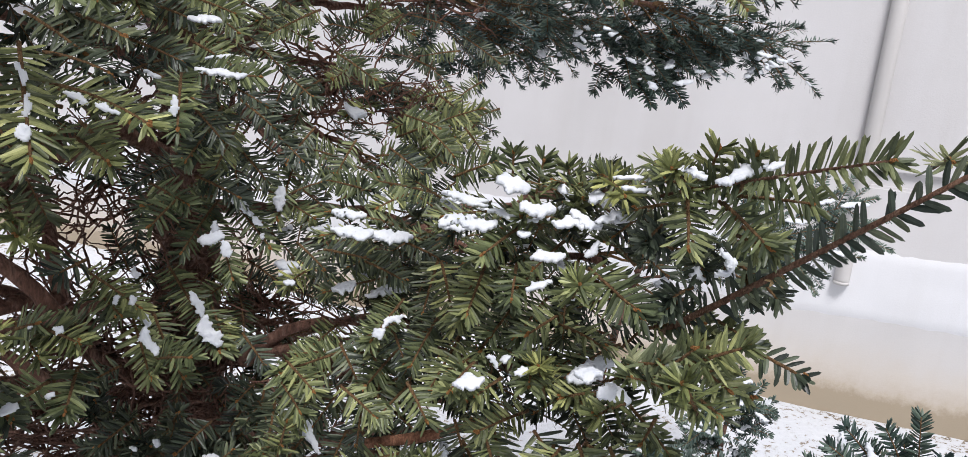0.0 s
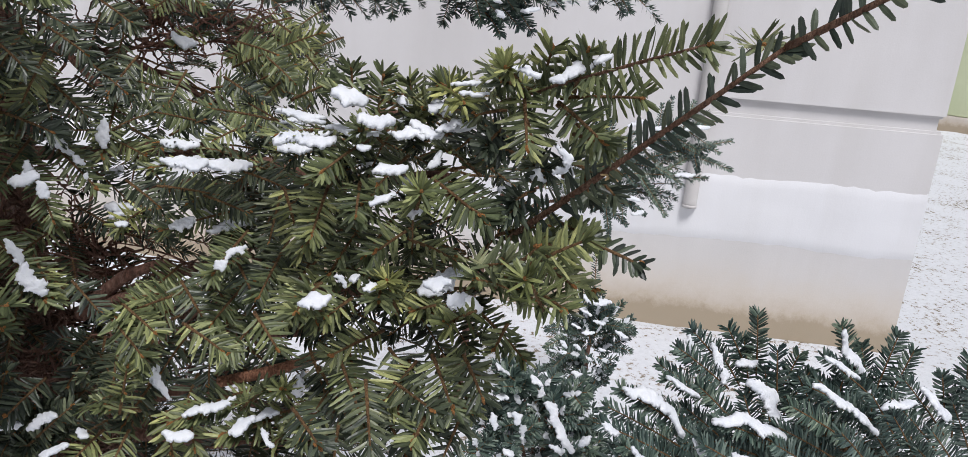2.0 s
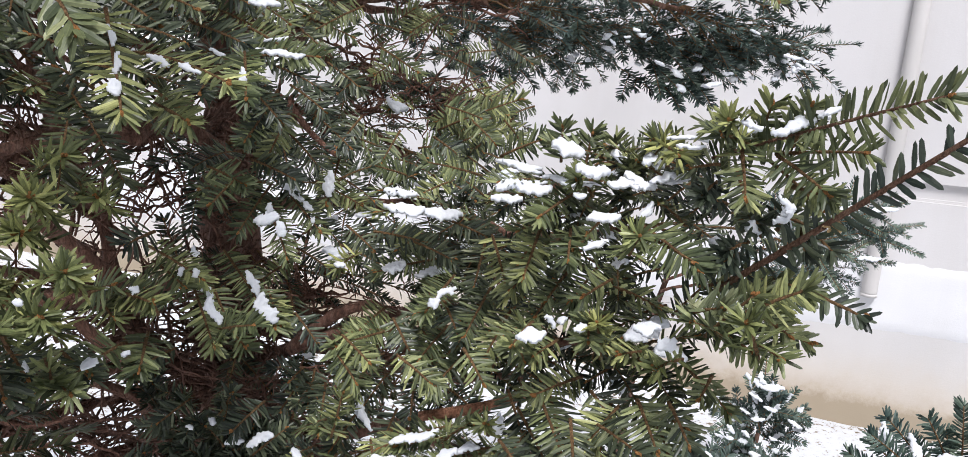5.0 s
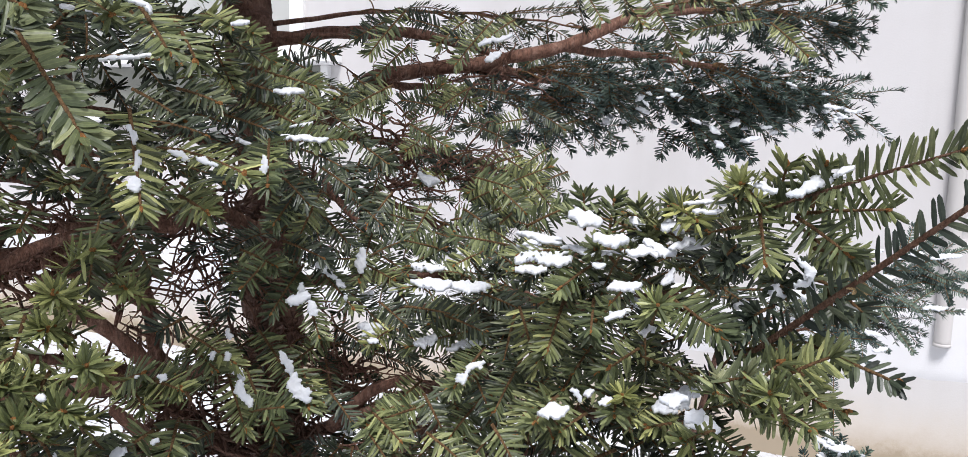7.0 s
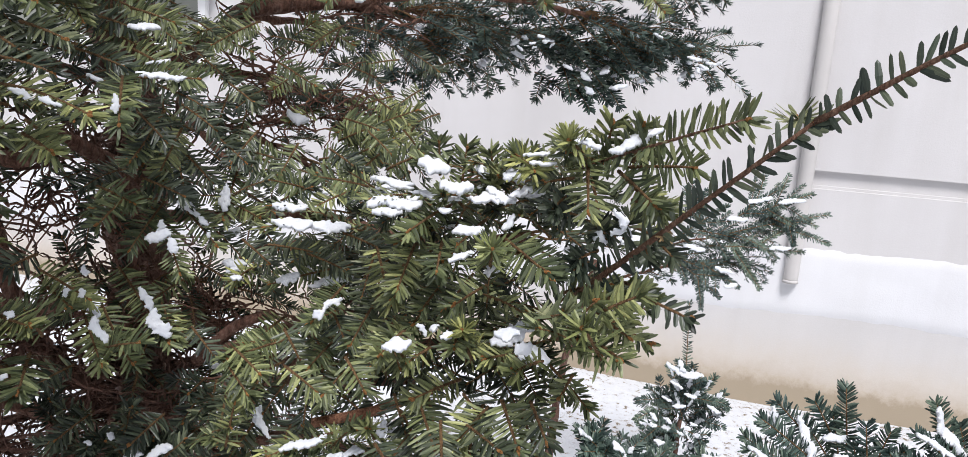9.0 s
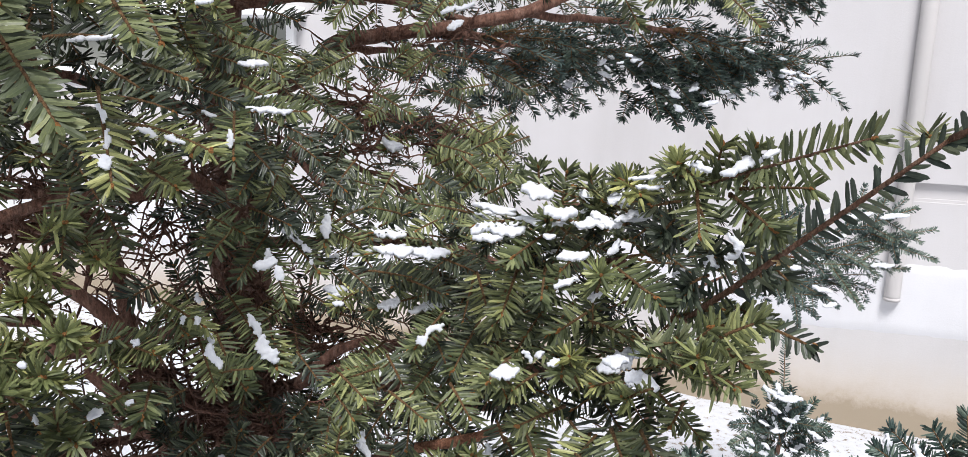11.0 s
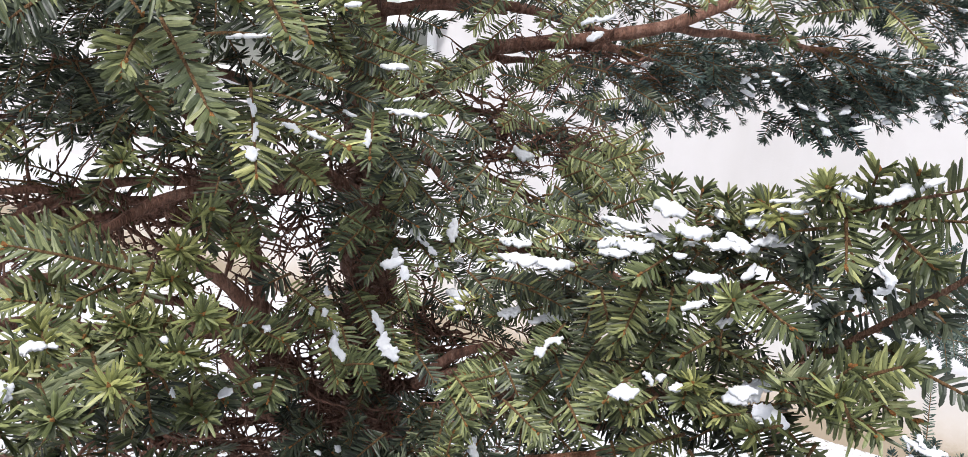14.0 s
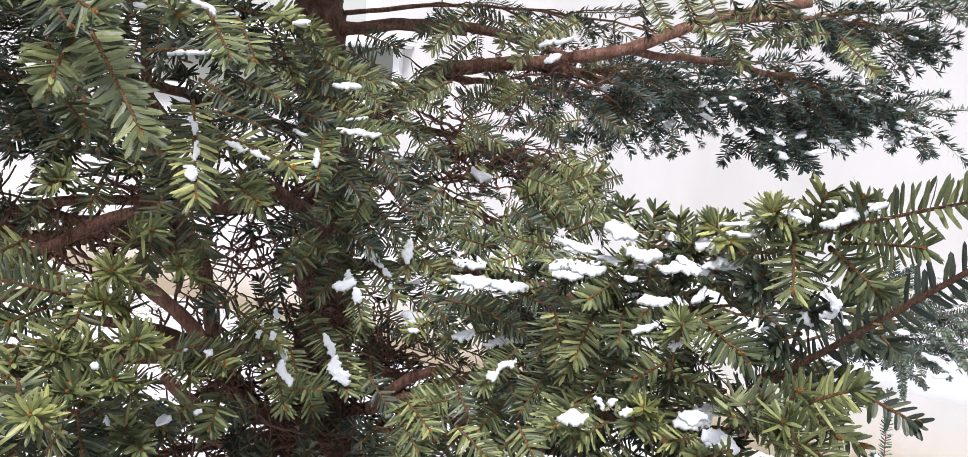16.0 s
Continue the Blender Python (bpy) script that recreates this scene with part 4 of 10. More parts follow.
# the low shrub
SHRUB = plant("yew_shrub", (0, 0, 0), "low dark yew shrub with snow on its sprays")
for k, (x, y, z) in enumerate([(0.62, 0.97, 0.78), (0.74, 1.04, 0.80), (0.52, 0.96, 0.72), (0.78, 0.95, 0.78), (0.60, 0.86, 0.74)]):
    limb(SHRUB, [(0.68, 1.02, -0.03), (0.67 + 0.05 * (x - 0.67), 1.0, 0.35), (0.6 * x + 0.27, 0.6 * y + 0.4, 0.62), (x, y, z)], 0.007, 0.0025, 60 + k, BARK, "stem")
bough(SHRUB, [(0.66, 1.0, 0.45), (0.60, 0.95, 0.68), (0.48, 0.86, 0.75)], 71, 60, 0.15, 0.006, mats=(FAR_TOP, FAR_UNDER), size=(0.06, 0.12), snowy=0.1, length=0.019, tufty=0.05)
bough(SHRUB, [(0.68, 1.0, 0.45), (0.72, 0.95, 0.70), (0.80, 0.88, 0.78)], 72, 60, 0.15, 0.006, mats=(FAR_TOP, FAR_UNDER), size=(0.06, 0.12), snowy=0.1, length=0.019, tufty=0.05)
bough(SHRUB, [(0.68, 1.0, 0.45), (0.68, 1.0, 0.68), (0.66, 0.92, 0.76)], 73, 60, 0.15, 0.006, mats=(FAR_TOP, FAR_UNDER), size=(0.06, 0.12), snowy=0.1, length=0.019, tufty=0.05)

# a young yew at the wall foot, a snowy bush and a bough that stand behind
def frosted(tree, base, tip, normal, length, width, load):
    """A leafy twig of a small plant with scraps of snow along it."""
    spray(tree, base, tip, normal, length=length, width=width, mats=(FAR_TOP, FAR_UNDER), bud=False, radial=0.15, side=3)
    rng = np.random.default_rng(SEED[0])
    a, b = np.array(base), np.array(tip)
    up = unit(np.array(normal) + [0, 0, 0.5])
    for k in range(4):
        s = rng.uniform(0.1, 0.8)
        DUST.append(snow_shape([a + (b - a) * s + up * 0.005, a + (b - a) * (s + 0.18) + up * 0.005], load * rng.uniform(0.6, 1.2), up))


YOUNG = plant("young_yew", (0, 0, 0), "young yew laden with snow standing by the wall")
limb(YOUNG, [(0.704, 1.829, -0.030), (0.714, 1.829, 0.420), (0.722, 1.848, 0.485), (0.738, 1.870, 0.564)], 0.008, 0.002, 80, BARK, "stem")
frosted(YOUNG, (0.725, 1.838, 0.522), (0.733, 1.839, 0.629), (-0.28, -0.72, 0.63), 0.0165, 0.0032, 0.013)
frosted(YOUNG, (0.720, 1.848, 0.525), (0.676, 1.863, 0.610), (-0.25, -0.73, 0.64), 0.0165, 0.0032, 0.013)
frosted(YOUNG, (0.723, 1.863, 0.485), (0.640, 1.915, 0.526), (-0.23, -0.72, 0.66), 0.0165, 0.0032, 0.013)
frosted(YOUNG, (0.713, 1.851, 0.475), (0.610, 1.883, 0.495), (-0.22, -0.71, 0.67), 0.0165, 0.0032, 0.013)
frosted(YOUNG, (0.740, 1.834, 0.516), (0.788, 1.823, 0.606), (-0.30, -0.71, 0.64), 0.0165, 0.0032, 0.013)
frosted(YOUNG, (0.754, 1.840, 0.489), (0.830, 1.842, 0.555), (-0.31, -0.70, 0.65), 0.0165, 0.0032, 0.013)
frosted(YOUNG, (0.748, 1.834, 0.459), (0.823, 1.831, 0.501), (-0.30, -0.69, 0.66), 0.0165, 0.0032, 0.013)
frosted(YOUNG, (0.708, 1.822, 0.448), (0.602, 1.820, 0.463), (-0.22, -0.70, 0.68), 0.0165, 0.0032, 0.013)
frosted(YOUNG, (0.724, 1.840, 0.423), (0.627, 1.867, 0.395), (-0.22, -0.69, 0.69), 0.0165, 0.0032, 0.013)
frosted(YOUNG, (0.736, 1.815, 0.452), (0.770, 1.776, 0.444), (-0.28, -0.67, 0.68), 0.0165, 0.0032, 0.013)
frosted(YOUNG, (0.727, 1.820, 0.417), (0.769, 1.799, 0.402), (-0.28, -0.67, 0.69), 0.0165, 0.0032, 0.013)
frosted(YOUNG, (0.700, 1.825, 0.397), (0.601, 1.834, 0.364), (-0.21, -0.68, 0.70), 0.0165, 0.0032, 0.013)
frosted(YOUNG, (0.714, 1.814, 0.386), (0.729, 1.792, 0.341), (-0.26, -0.66, 0.71), 0.0165, 0.0032, 0.013)
frosted(YOUNG, (0.688, 1.821, 0.366), (0.593, 1.854, 0.393), (-0.21, -0.69, 0.70), 0.0165, 0.0032, 0.013)
frosted(YOUNG, (0.744, 1.853, 0.475), (0.803, 1.854, 0.456), (-0.29, -0.68, 0.67), 0.0165, 0.0032, 0.013)
frosted(YOUNG, (0.704, 1.866, 0.459), (0.668, 1.915, 0.480), (-0.24, -0.71, 0.67), 0.0165, 0.0032, 0.013)
frosted(YOUNG, (0.723, 1.834, 0.475), (0.689, 1.852, 0.563), (-0.14, -0.38, 0.91), 0.0165, 0.0032, 0.013)
frosted(YOUNG, (0.723, 1.841, 0.439), (0.673, 1.867, 0.456), (-0.13, -0.37, 0.92), 0.0165, 0.0032, 0.013)
frosted(YOUNG, (0.729, 1.856, 0.481), (0.738, 1.888, 0.540), (-0.27, -0.71, 0.65), 0.0165, 0.0032, 0.013)
frosted(YOUNG, (0.740, 1.816, 0.427), (0.690, 1.817, 0.451), (-0.13, -0.37, 0.92), 0.0165, 0.0032, 0.013)
frosted(YOUNG, (0.725, 1.828, 0.503), (0.753, 1.810, 0.583), (-0.28, -0.71, 0.65), 0.0165, 0.0032, 0.013)
frosted(YOUNG, (0.706, 1.851, 0.408), (0.664, 1.896, 0.410), (-0.23, -0.69, 0.68), 0.0165, 0.0032, 0.013)
frosted(YOUNG, (0.698, 1.807, 0.374), (0.658, 1.793, 0.356), (-0.24, -0.67, 0.71), 0.0165, 0.0032, 0.013)
frosted(YOUNG, (0.741, 1.810, 0.406), (0.745, 1.788, 0.385), (-0.27, -0.66, 0.70), 0.0165, 0.0032, 0.013)
frosted(YOUNG, (0.740, 1.853, 0.449), (0.778, 1.885, 0.476), (-0.15, -0.37, 0.92), 0.0165, 0.0032, 0.013)
frosted(YOUNG, (0.712, 1.858, 0.496), (0.676, 1.878, 0.518), (-0.13, -0.38, 0.92), 0.0165, 0.0032, 0.013)
frosted(YOUNG, (0.721, 1.822, 0.407), (0.683, 1.830, 0.419), (-0.13, -0.36, 0.92), 0.0165, 0.0032, 0.013)
frosted(YOUNG, (0.729, 1.868, 0.508), (0.733, 1.906, 0.564), (-0.27, -0.72, 0.64), 0.0165, 0.0032, 0.013)
spray(YOUNG, (0.745, 1.912, 0.525), (0.740, 1.962, 0.760), (-0.27, -0.77, 0.58), length=0.0150, sparse=0.55, width=0.0030, mats=(FAR_TOP, FAR_UNDER), bud=False)
BUSH = plant("snowy_bush", (0, 0, 0), "small snow-laden yew bush under the tree")
limb(BUSH, [(0.391, 1.128, -0.030), (0.391, 1.128, 0.387), (0.391, 1.108, 0.645), (0.387, 1.112, 0.722)], 0.009, 0.003, 110, BARK, "stem")
limb(BUSH, [(0.391, 1.108, 0.516), (0.355, 1.106, 0.638), (0.319, 1.104, 0.690)], 0.004, 0.0015, 111, BARK, "stem")
limb(BUSH, [(0.391, 1.108, 0.516), (0.370, 1.110, 0.659), (0.348, 1.112, 0.732)], 0.004, 0.0015, 112, BARK, "stem")
limb(BUSH, [(0.391, 1.108, 0.516), (0.401, 1.106, 0.664), (0.410, 1.104, 0.742)], 0.004, 0.0015, 113, BARK, "stem")
limb(BUSH, [(0.391, 1.108, 0.516), (0.415, 1.093, 0.631), (0.440, 1.077, 0.676)], 0.004, 0.0015, 114, BARK, "stem")
limb(BUSH, [(0.391, 1.108, 0.516), (0.344, 1.102, 0.620), (0.298, 1.097, 0.654)], 0.004, 0.0015, 115, BARK, "stem")
frosted(BUSH, (0.340, 1.090, 0.759), (0.287, 1.083, 0.805), (-0.09, -0.37, 0.92), 0.0185, 0.0034, 0.010)
frosted(BUSH, (0.343, 1.086, 0.722), (0.298, 1.097, 0.793), (-0.17, -0.69, 0.70), 0.0185, 0.0034, 0.010)
frosted(BUSH, (0.372, 1.108, 0.719), (0.360, 1.146, 0.757), (-0.11, -0.37, 0.92), 0.0185, 0.0034, 0.010)
frosted(BUSH, (0.365, 1.101, 0.728), (0.396, 1.116, 0.773), (-0.23, -0.68, 0.70), 0.0185, 0.0034, 0.010)
frosted(BUSH, (0.397, 1.078, 0.752), (0.431, 1.049, 0.778), (-0.26, -0.66, 0.71), 0.0185, 0.0034, 0.010)
frosted(BUSH, (0.406, 1.095, 0.757), (0.445, 1.088, 0.773), (-0.26, -0.67, 0.70), 0.0185, 0.0034, 0.010)
frosted(BUSH, (0.422, 1.075, 0.698), (0.456, 1.078, 0.731), (-0.26, -0.65, 0.72), 0.0185, 0.0034, 0.010)
frosted(BUSH, (0.387, 1.067, 0.703), (0.400, 1.054, 0.750), (-0.23, -0.66, 0.72), 0.0185, 0.0034, 0.010)
frosted(BUSH, (0.369, 1.089, 0.669), (0.333, 1.115, 0.673), (-0.18, -0.65, 0.74), 0.0185, 0.0034, 0.010)
frosted(BUSH, (0.344, 1.061, 0.666), (0.331, 1.051, 0.721), (-0.19, -0.65, 0.73), 0.0185, 0.0034, 0.010)
frosted(BUSH, (0.313, 1.078, 0.656), (0.284, 1.081, 0.674), (-0.16, -0.65, 0.74), 0.0185, 0.0034, 0.010)
frosted(BUSH, (0.394, 1.071, 0.660), (0.379, 1.083, 0.687), (-0.21, -0.64, 0.73), 0.0185, 0.0034, 0.010)
frosted(BUSH, (0.414, 1.064, 0.664), (0.453, 1.058, 0.687), (-0.25, -0.63, 0.73), 0.0185, 0.0034, 0.010)
frosted(BUSH, (0.440, 1.059, 0.641), (0.477, 1.071, 0.679), (-0.26, -0.63, 0.73), 0.0185, 0.0034, 0.010)
frosted(BUSH, (0.288, 1.108, 0.678), (0.273, 1.131, 0.685), (-0.15, -0.67, 0.73), 0.0185, 0.0034, 0.010)
frosted(BUSH, (0.330, 1.119, 0.702), (0.295, 1.158, 0.695), (-0.16, -0.67, 0.72), 0.0185, 0.0034, 0.010)
frosted(BUSH, (0.334, 1.096, 0.741), (0.326, 1.090, 0.769), (-0.19, -0.68, 0.71), 0.0185, 0.0034, 0.010)
frosted(BUSH, (0.376, 1.093, 0.697), (0.364, 1.115, 0.724), (-0.11, -0.35, 0.93), 0.0185, 0.0034, 0.010)
frosted(BUSH, (0.432, 1.072, 0.658), (0.427, 1.097, 0.684), (-0.24, -0.64, 0.73), 0.0185, 0.0034, 0.010)
frosted(BUSH, (0.304, 1.069, 0.636), (0.312, 1.065, 0.679), (-0.17, -0.64, 0.74), 0.0185, 0.0034, 0.010)
frosted(BUSH, (0.275, 1.061, 0.642), (0.258, 1.044, 0.698), (-0.15, -0.65, 0.75), 0.0185, 0.0034, 0.010)
frosted(BUSH, (0.378, 1.085, 0.624), (0.396, 1.125, 0.644), (-0.11, -0.34, 0.93), 0.0185, 0.0034, 0.010)
frosted(BUSH, (0.405, 1.053, 0.646), (0.404, 1.051, 0.687), (-0.23, -0.63, 0.74), 0.0185, 0.0034, 0.010)
frosted(BUSH, (0.345, 1.081, 0.695), (0.311, 1.082, 0.724), (-0.18, -0.66, 0.73), 0.0185, 0.0034, 0.010)
frosted(BUSH, (0.463, 1.067, 0.630), (0.508, 1.093, 0.644), (-0.27, -0.62, 0.74), 0.0185, 0.0034, 0.010)
frosted(BUSH, (0.392, 1.093, 0.718), (0.388, 1.109, 0.744), (-0.12, -0.36, 0.93), 0.0185, 0.0034, 0.010)
frosted(BUSH, (0.326, 1.085, 0.672), (0.298, 1.096, 0.696), (-0.09, -0.35, 0.93), 0.0185, 0.0034, 0.010)
frosted(BUSH, (0.451, 1.072, 0.658), (0.447, 1.100, 0.677), (-0.25, -0.64, 0.73), 0.0185, 0.0034, 0.010)
BACK = plant("yew_bush", (0, 0, 0), "yew bush reaching a leafy bough towards the wall")
limb(BACK, [(0.45, 2.25, -0.03), (0.46, 2.24, 0.4), (0.52, 2.2, 0.80)], 0.016, 0.007, 100, BARK, "stem")
bough(BACK, [(0.50, 2.20, 0.75), (0.72, 2.13, 0.88), (0.98, 2.10, 0.95)], 101, 40, 0.10, 0.005, droop=0.2, length=0.021, width=0.0033, mats=(FAR_TOP, FAR_UNDER), size=(0.05, 0.10), snowy=0.6)
bough(BACK, [(0.50, 2.20, 0.72), (0.70, 2.10, 0.82), (0.92, 2.08, 0.87)], 102, 40, 0.10, 0.005, droop=0.2, length=0.021, width=0.0033, mats=(FAR_TOP, FAR_UNDER), size=(0.05, 0.10), snowy=0.6)

# single sprays and lumps of snow
# near upper left
spray(YEW, (-0.265, 0.348, 1.411), (-0.192, 0.303, 1.346), (0.52, -0.80, 0.30), length=0.0170, width=.0037, single=True)
spray(YEW, (-0.287, 0.358, 1.387), (-0.269, 0.337, 1.360), (0.57, -0.76, 0.31), length=0.0163, width=.0037, single=True)
spray(YEW, (-0.302, 0.361, 1.421), (-0.246, 0.340, 1.398), (0.39, -0.54, 0.74), length=0.0178, single=True)
spray(YEW, (-0.367, 0.395, 1.419), (-0.373, 0.333, 1.376), (0.45, -0.48, 0.75), length=0.0178, radial=.4, mats=(COLD_TOP, COLD_UNDER))
spray(YEW, (-0.427, 0.374, 1.395), (-0.352, 0.378, 1.417), (0.46, -0.48, 0.75), length=0.0178, mats=(COLD_TOP, COLD_UNDER))
spray(YEW, (-0.360, 0.396, 1.415), (-0.367, 0.366, 1.378), (0.64, -0.72, 0.27), length=0.0178, mats=(COLD_TOP, COLD_UNDER))
spray(YEW, (-0.391, 0.369, 1.427), (-0.333, 0.361, 1.409), (0.45, -0.50, 0.74), length=0.0178, mats=(COLD_TOP, COLD_UNDER))
spray(YEW, (-0.331, 0.492, 1.434), (-0.275, 0.461, 1.411), (0.35, -0.58, 0.74), mats=(COLD_TOP, COLD_UNDER))
spray(YEW, (-0.301, 0.471, 1.388), (-0.236, 0.457, 1.388), (0.32, -0.57, 0.75), mats=(COLD_TOP, COLD_UNDER))
spray(YEW, (-0.315, 0.560, 1.432), (-0.260, 0.525, 1.390), (0.44, -0.86, 0.25), mats=(COLD_TOP, COLD_UNDER))
spray(YEW, (-0.304, 0.647, 1.432), (-0.242, 0.620, 1.422), (0.26, -0.62, 0.74), radial=.4)
spray(YEW, (-0.291, 0.648, 1.419), (-0.258, 0.618, 1.377), (0.38, -0.88, 0.27))
spray(YEW, (-0.319, 0.640, 1.417), (-0.289, 0.619, 1.372), (0.41, -0.87, 0.28))
spray(YEW, (-0.305, 0.395, 1.440), (-0.221, 0.372, 1.421), (0.37, -0.57, 0.73), length=0.0178)
spray(YEW, (-0.325, 0.437, 1.356), (-0.308, 0.416, 1.334), (0.54, -0.77, 0.35), mats=(COLD_TOP, COLD_UNDER))
spray(YEW, (-0.325, 0.713, 1.365), (-0.383, 0.651, 1.343), (0.29, -0.57, 0.77), mats=(COLD_TOP, COLD_UNDER))
spray(YEW, (-0.305, 0.735, 1.340), (-0.352, 0.683, 1.357), (0.26, -0.58, 0.77), mats=(COLD_TOP, COLD_UNDER))
spray(YEW, (-0.320, 0.765, 1.408), (-0.239, 0.740, 1.383), (0.33, -0.90, 0.28))
spray(YEW, (-0.309, 0.761, 1.372), (-0.234, 0.735, 1.347), (0.32, -0.89, 0.31), radial=.2)
spray(YEW, (-0.307, 0.829, 1.394), (-0.239, 0.799, 1.362), (0.30, -0.91, 0.30))
spray(YEW, (-0.303, 0.696, 1.356), (-0.244, 0.688, 1.337), (0.23, -0.59, 0.77))
spray(YEW, (-0.314, 0.749, 1.431), (-0.259, 0.717, 1.403), (0.35, -0.90, 0.26))
# left middle
spray(YEW, (-0.262, 0.465, 1.357), (-0.226, 0.411, 1.300), (0.44, -0.82, 0.38), length=0.0178)
spray(YEW, (-0.258, 0.493, 1.331), (-0.179, 0.449, 1.320), (0.26, -0.56, 0.78))
spray(YEW, (-0.223, 0.609, 1.335), (-0.197, 0.536, 1.304), (0.32, -0.87, 0.37), radial=.3)
spray(YEW, (-0.249, 0.664, 1.329), (-0.172, 0.644, 1.336), (0.29, -0.89, 0.35))
spray(YEW, (-0.243, 0.491, 1.299), (-0.207, 0.457, 1.293), (0.38, -0.83, 0.42), radial=.3)
spray(YEW, (-0.496, 0.453, 1.269), (-0.454, 0.430, 1.286), (0.42, -0.43, 0.80), radial=0.52)
spray(YEW, (-0.415, 0.537, 1.267), (-0.399, 0.508, 1.283), (0.36, -0.49, 0.80), radial=0.60)
spray(YEW, (-0.354, 0.600, 1.285), (-0.350, 0.563, 1.281), (0.31, -0.52, 0.80), radial=0.36)
spray(YEW, (-0.603, 0.540, 1.248), (-0.516, 0.518, 1.282), (0.64, -0.65, 0.41), mats=(COLD_TOP, COLD_UNDER))
spray(YEW, (-0.233, 0.700, 1.277), (-0.236, 0.654, 1.257), (0.30, -0.86, 0.42))
spray(YEW, (-0.224, 0.756, 1.278), (-0.235, 0.712, 1.229), (0.27, -0.87, 0.42))
# left lower
spray(YEW, (-0.349, 0.466, 1.213), (-0.384, 0.379, 1.247), (0.36, -0.44, 0.82))
spray(YEW, (-0.348, 0.461, 1.182), (-0.383, 0.382, 1.206), (0.35, -0.43, 0.84))
spray(YEW, (-0.409, 0.512, 1.208), (-0.434, 0.467, 1.228), (0.55, -0.68, 0.48))
spray(YEW, (-0.270, 0.404, 1.240), (-0.257, 0.373, 1.256), (0.31, -0.48, 0.82), radial=0.65)
spray(YEW, (-0.275, 0.419, 1.217), (-0.273, 0.385, 1.231), (0.31, -0.46, 0.83), radial=0.60)
spray(YEW, (-0.269, 0.396, 1.197), (-0.238, 0.371, 1.217), (0.28, -0.46, 0.84), radial=0.65)
spray(YEW, (-0.308, 0.382, 1.181), (-0.283, 0.357, 1.209), (0.32, -0.43, 0.84), radial=0.39)
spray(YEW, (-0.280, 0.389, 1.175), (-0.248, 0.364, 1.193), (0.28, -0.44, 0.85), radial=0.69)
spray(YEW, (-0.296, 0.345, 1.191), (-0.268, 0.315, 1.187), (0.31, -0.40, 0.86), radial=0.55, single=True, mats="pale")
spray(YEW, (-0.276, 0.390, 1.176), (-0.272, 0.357, 1.189), (0.30, -0.43, 0.85), radial=0.40)
spray(YEW, (-0.360, 0.370, 1.196), (-0.325, 0.342, 1.189), (0.35, -0.40, 0.85), radial=0.65)
spray(YEW, (-0.296, 0.302, 1.187), (-0.263, 0.274, 1.186), (0.33, -0.38, 0.87), radial=0.46, single=True, mats="pale")
spray(YEW, (-0.322, 0.270, 1.169), (-0.283, 0.248, 1.191), (0.35, -0.35, 0.87), radial=0.48, single=True, mats="pale")
spray(YEW, (-0.327, 0.324, 1.182), (-0.318, 0.291, 1.187), (0.36, -0.37, 0.86), radial=0.42, single=True, mats="pale")
spray(YEW, (-0.360, 0.607, 1.221), (-0.337, 0.575, 1.212), (0.28, -0.50, 0.82), radial=0.47)
spray(YEW, (-0.377, 0.624, 1.221), (-0.375, 0.589, 1.228), (0.31, -0.50, 0.81), radial=0.41)
spray(YEW, (-0.286, 0.432, 1.137), (-0.264, 0.401, 1.135), (0.26, -0.42, 0.87), radial=0.67)
spray(YEW, (-0.305, 0.435, 1.178), (-0.297, 0.403, 1.195), (0.31, -0.44, 0.84), radial=0.52)
spray(YEW, (-0.327, 0.398, 1.180), (-0.318, 0.365, 1.191), (0.33, -0.41, 0.85), radial=0.44)
spray(YEW, (-0.483, 0.418, 1.179), (-0.442, 0.392, 1.176), (0.39, -0.38, 0.84), radial=0.68)
spray(YEW, (-0.359, 0.314, 1.175), (-0.346, 0.284, 1.195), (0.38, -0.36, 0.85), radial=0.47, single=True, mats="pale")
spray(YEW, (-0.318, 0.340, 1.170), (-0.315, 0.284, 1.201), (0.55, -0.60, 0.59), length=0.0178)
spray(YEW, (-0.377, 0.381, 1.190), (-0.318, 0.364, 1.187), (0.54, -0.63, 0.56))
spray(YEW, (-0.267, 0.494, 1.126), (-0.279, 0.447, 1.119), (0.39, -0.69, 0.61))
spray(YEW, (-0.323, 0.456, 1.123), (-0.288, 0.423, 1.118), (0.43, -0.66, 0.61))
spray(YEW, (-0.259, 0.517, 1.127), (-0.246, 0.476, 1.116), (0.35, -0.71, 0.60))
spray(YEW, (-0.285, 0.516, 1.158), (-0.241, 0.486, 1.161), (0.37, -0.74, 0.56))
spray(YEW, (-0.301, 0.512, 1.160), (-0.269, 0.486, 1.147), (0.40, -0.72, 0.57))
spray(YEW, (-0.304, 0.617, 1.164), (-0.245, 0.588, 1.148), (0.34, -0.77, 0.54))
spray(YEW, (-0.280, 0.632, 1.151), (-0.226, 0.563, 1.100), (0.32, -0.76, 0.57), length=0.0178)
spray(YEW, (-0.277, 0.725, 1.136), (-0.202, 0.652, 1.087), (0.27, -0.79, 0.56), length=0.0178)
spray(YEW, (-0.239, 0.748, 1.202), (-0.247, 0.676, 1.168), (0.28, -0.83, 0.49))
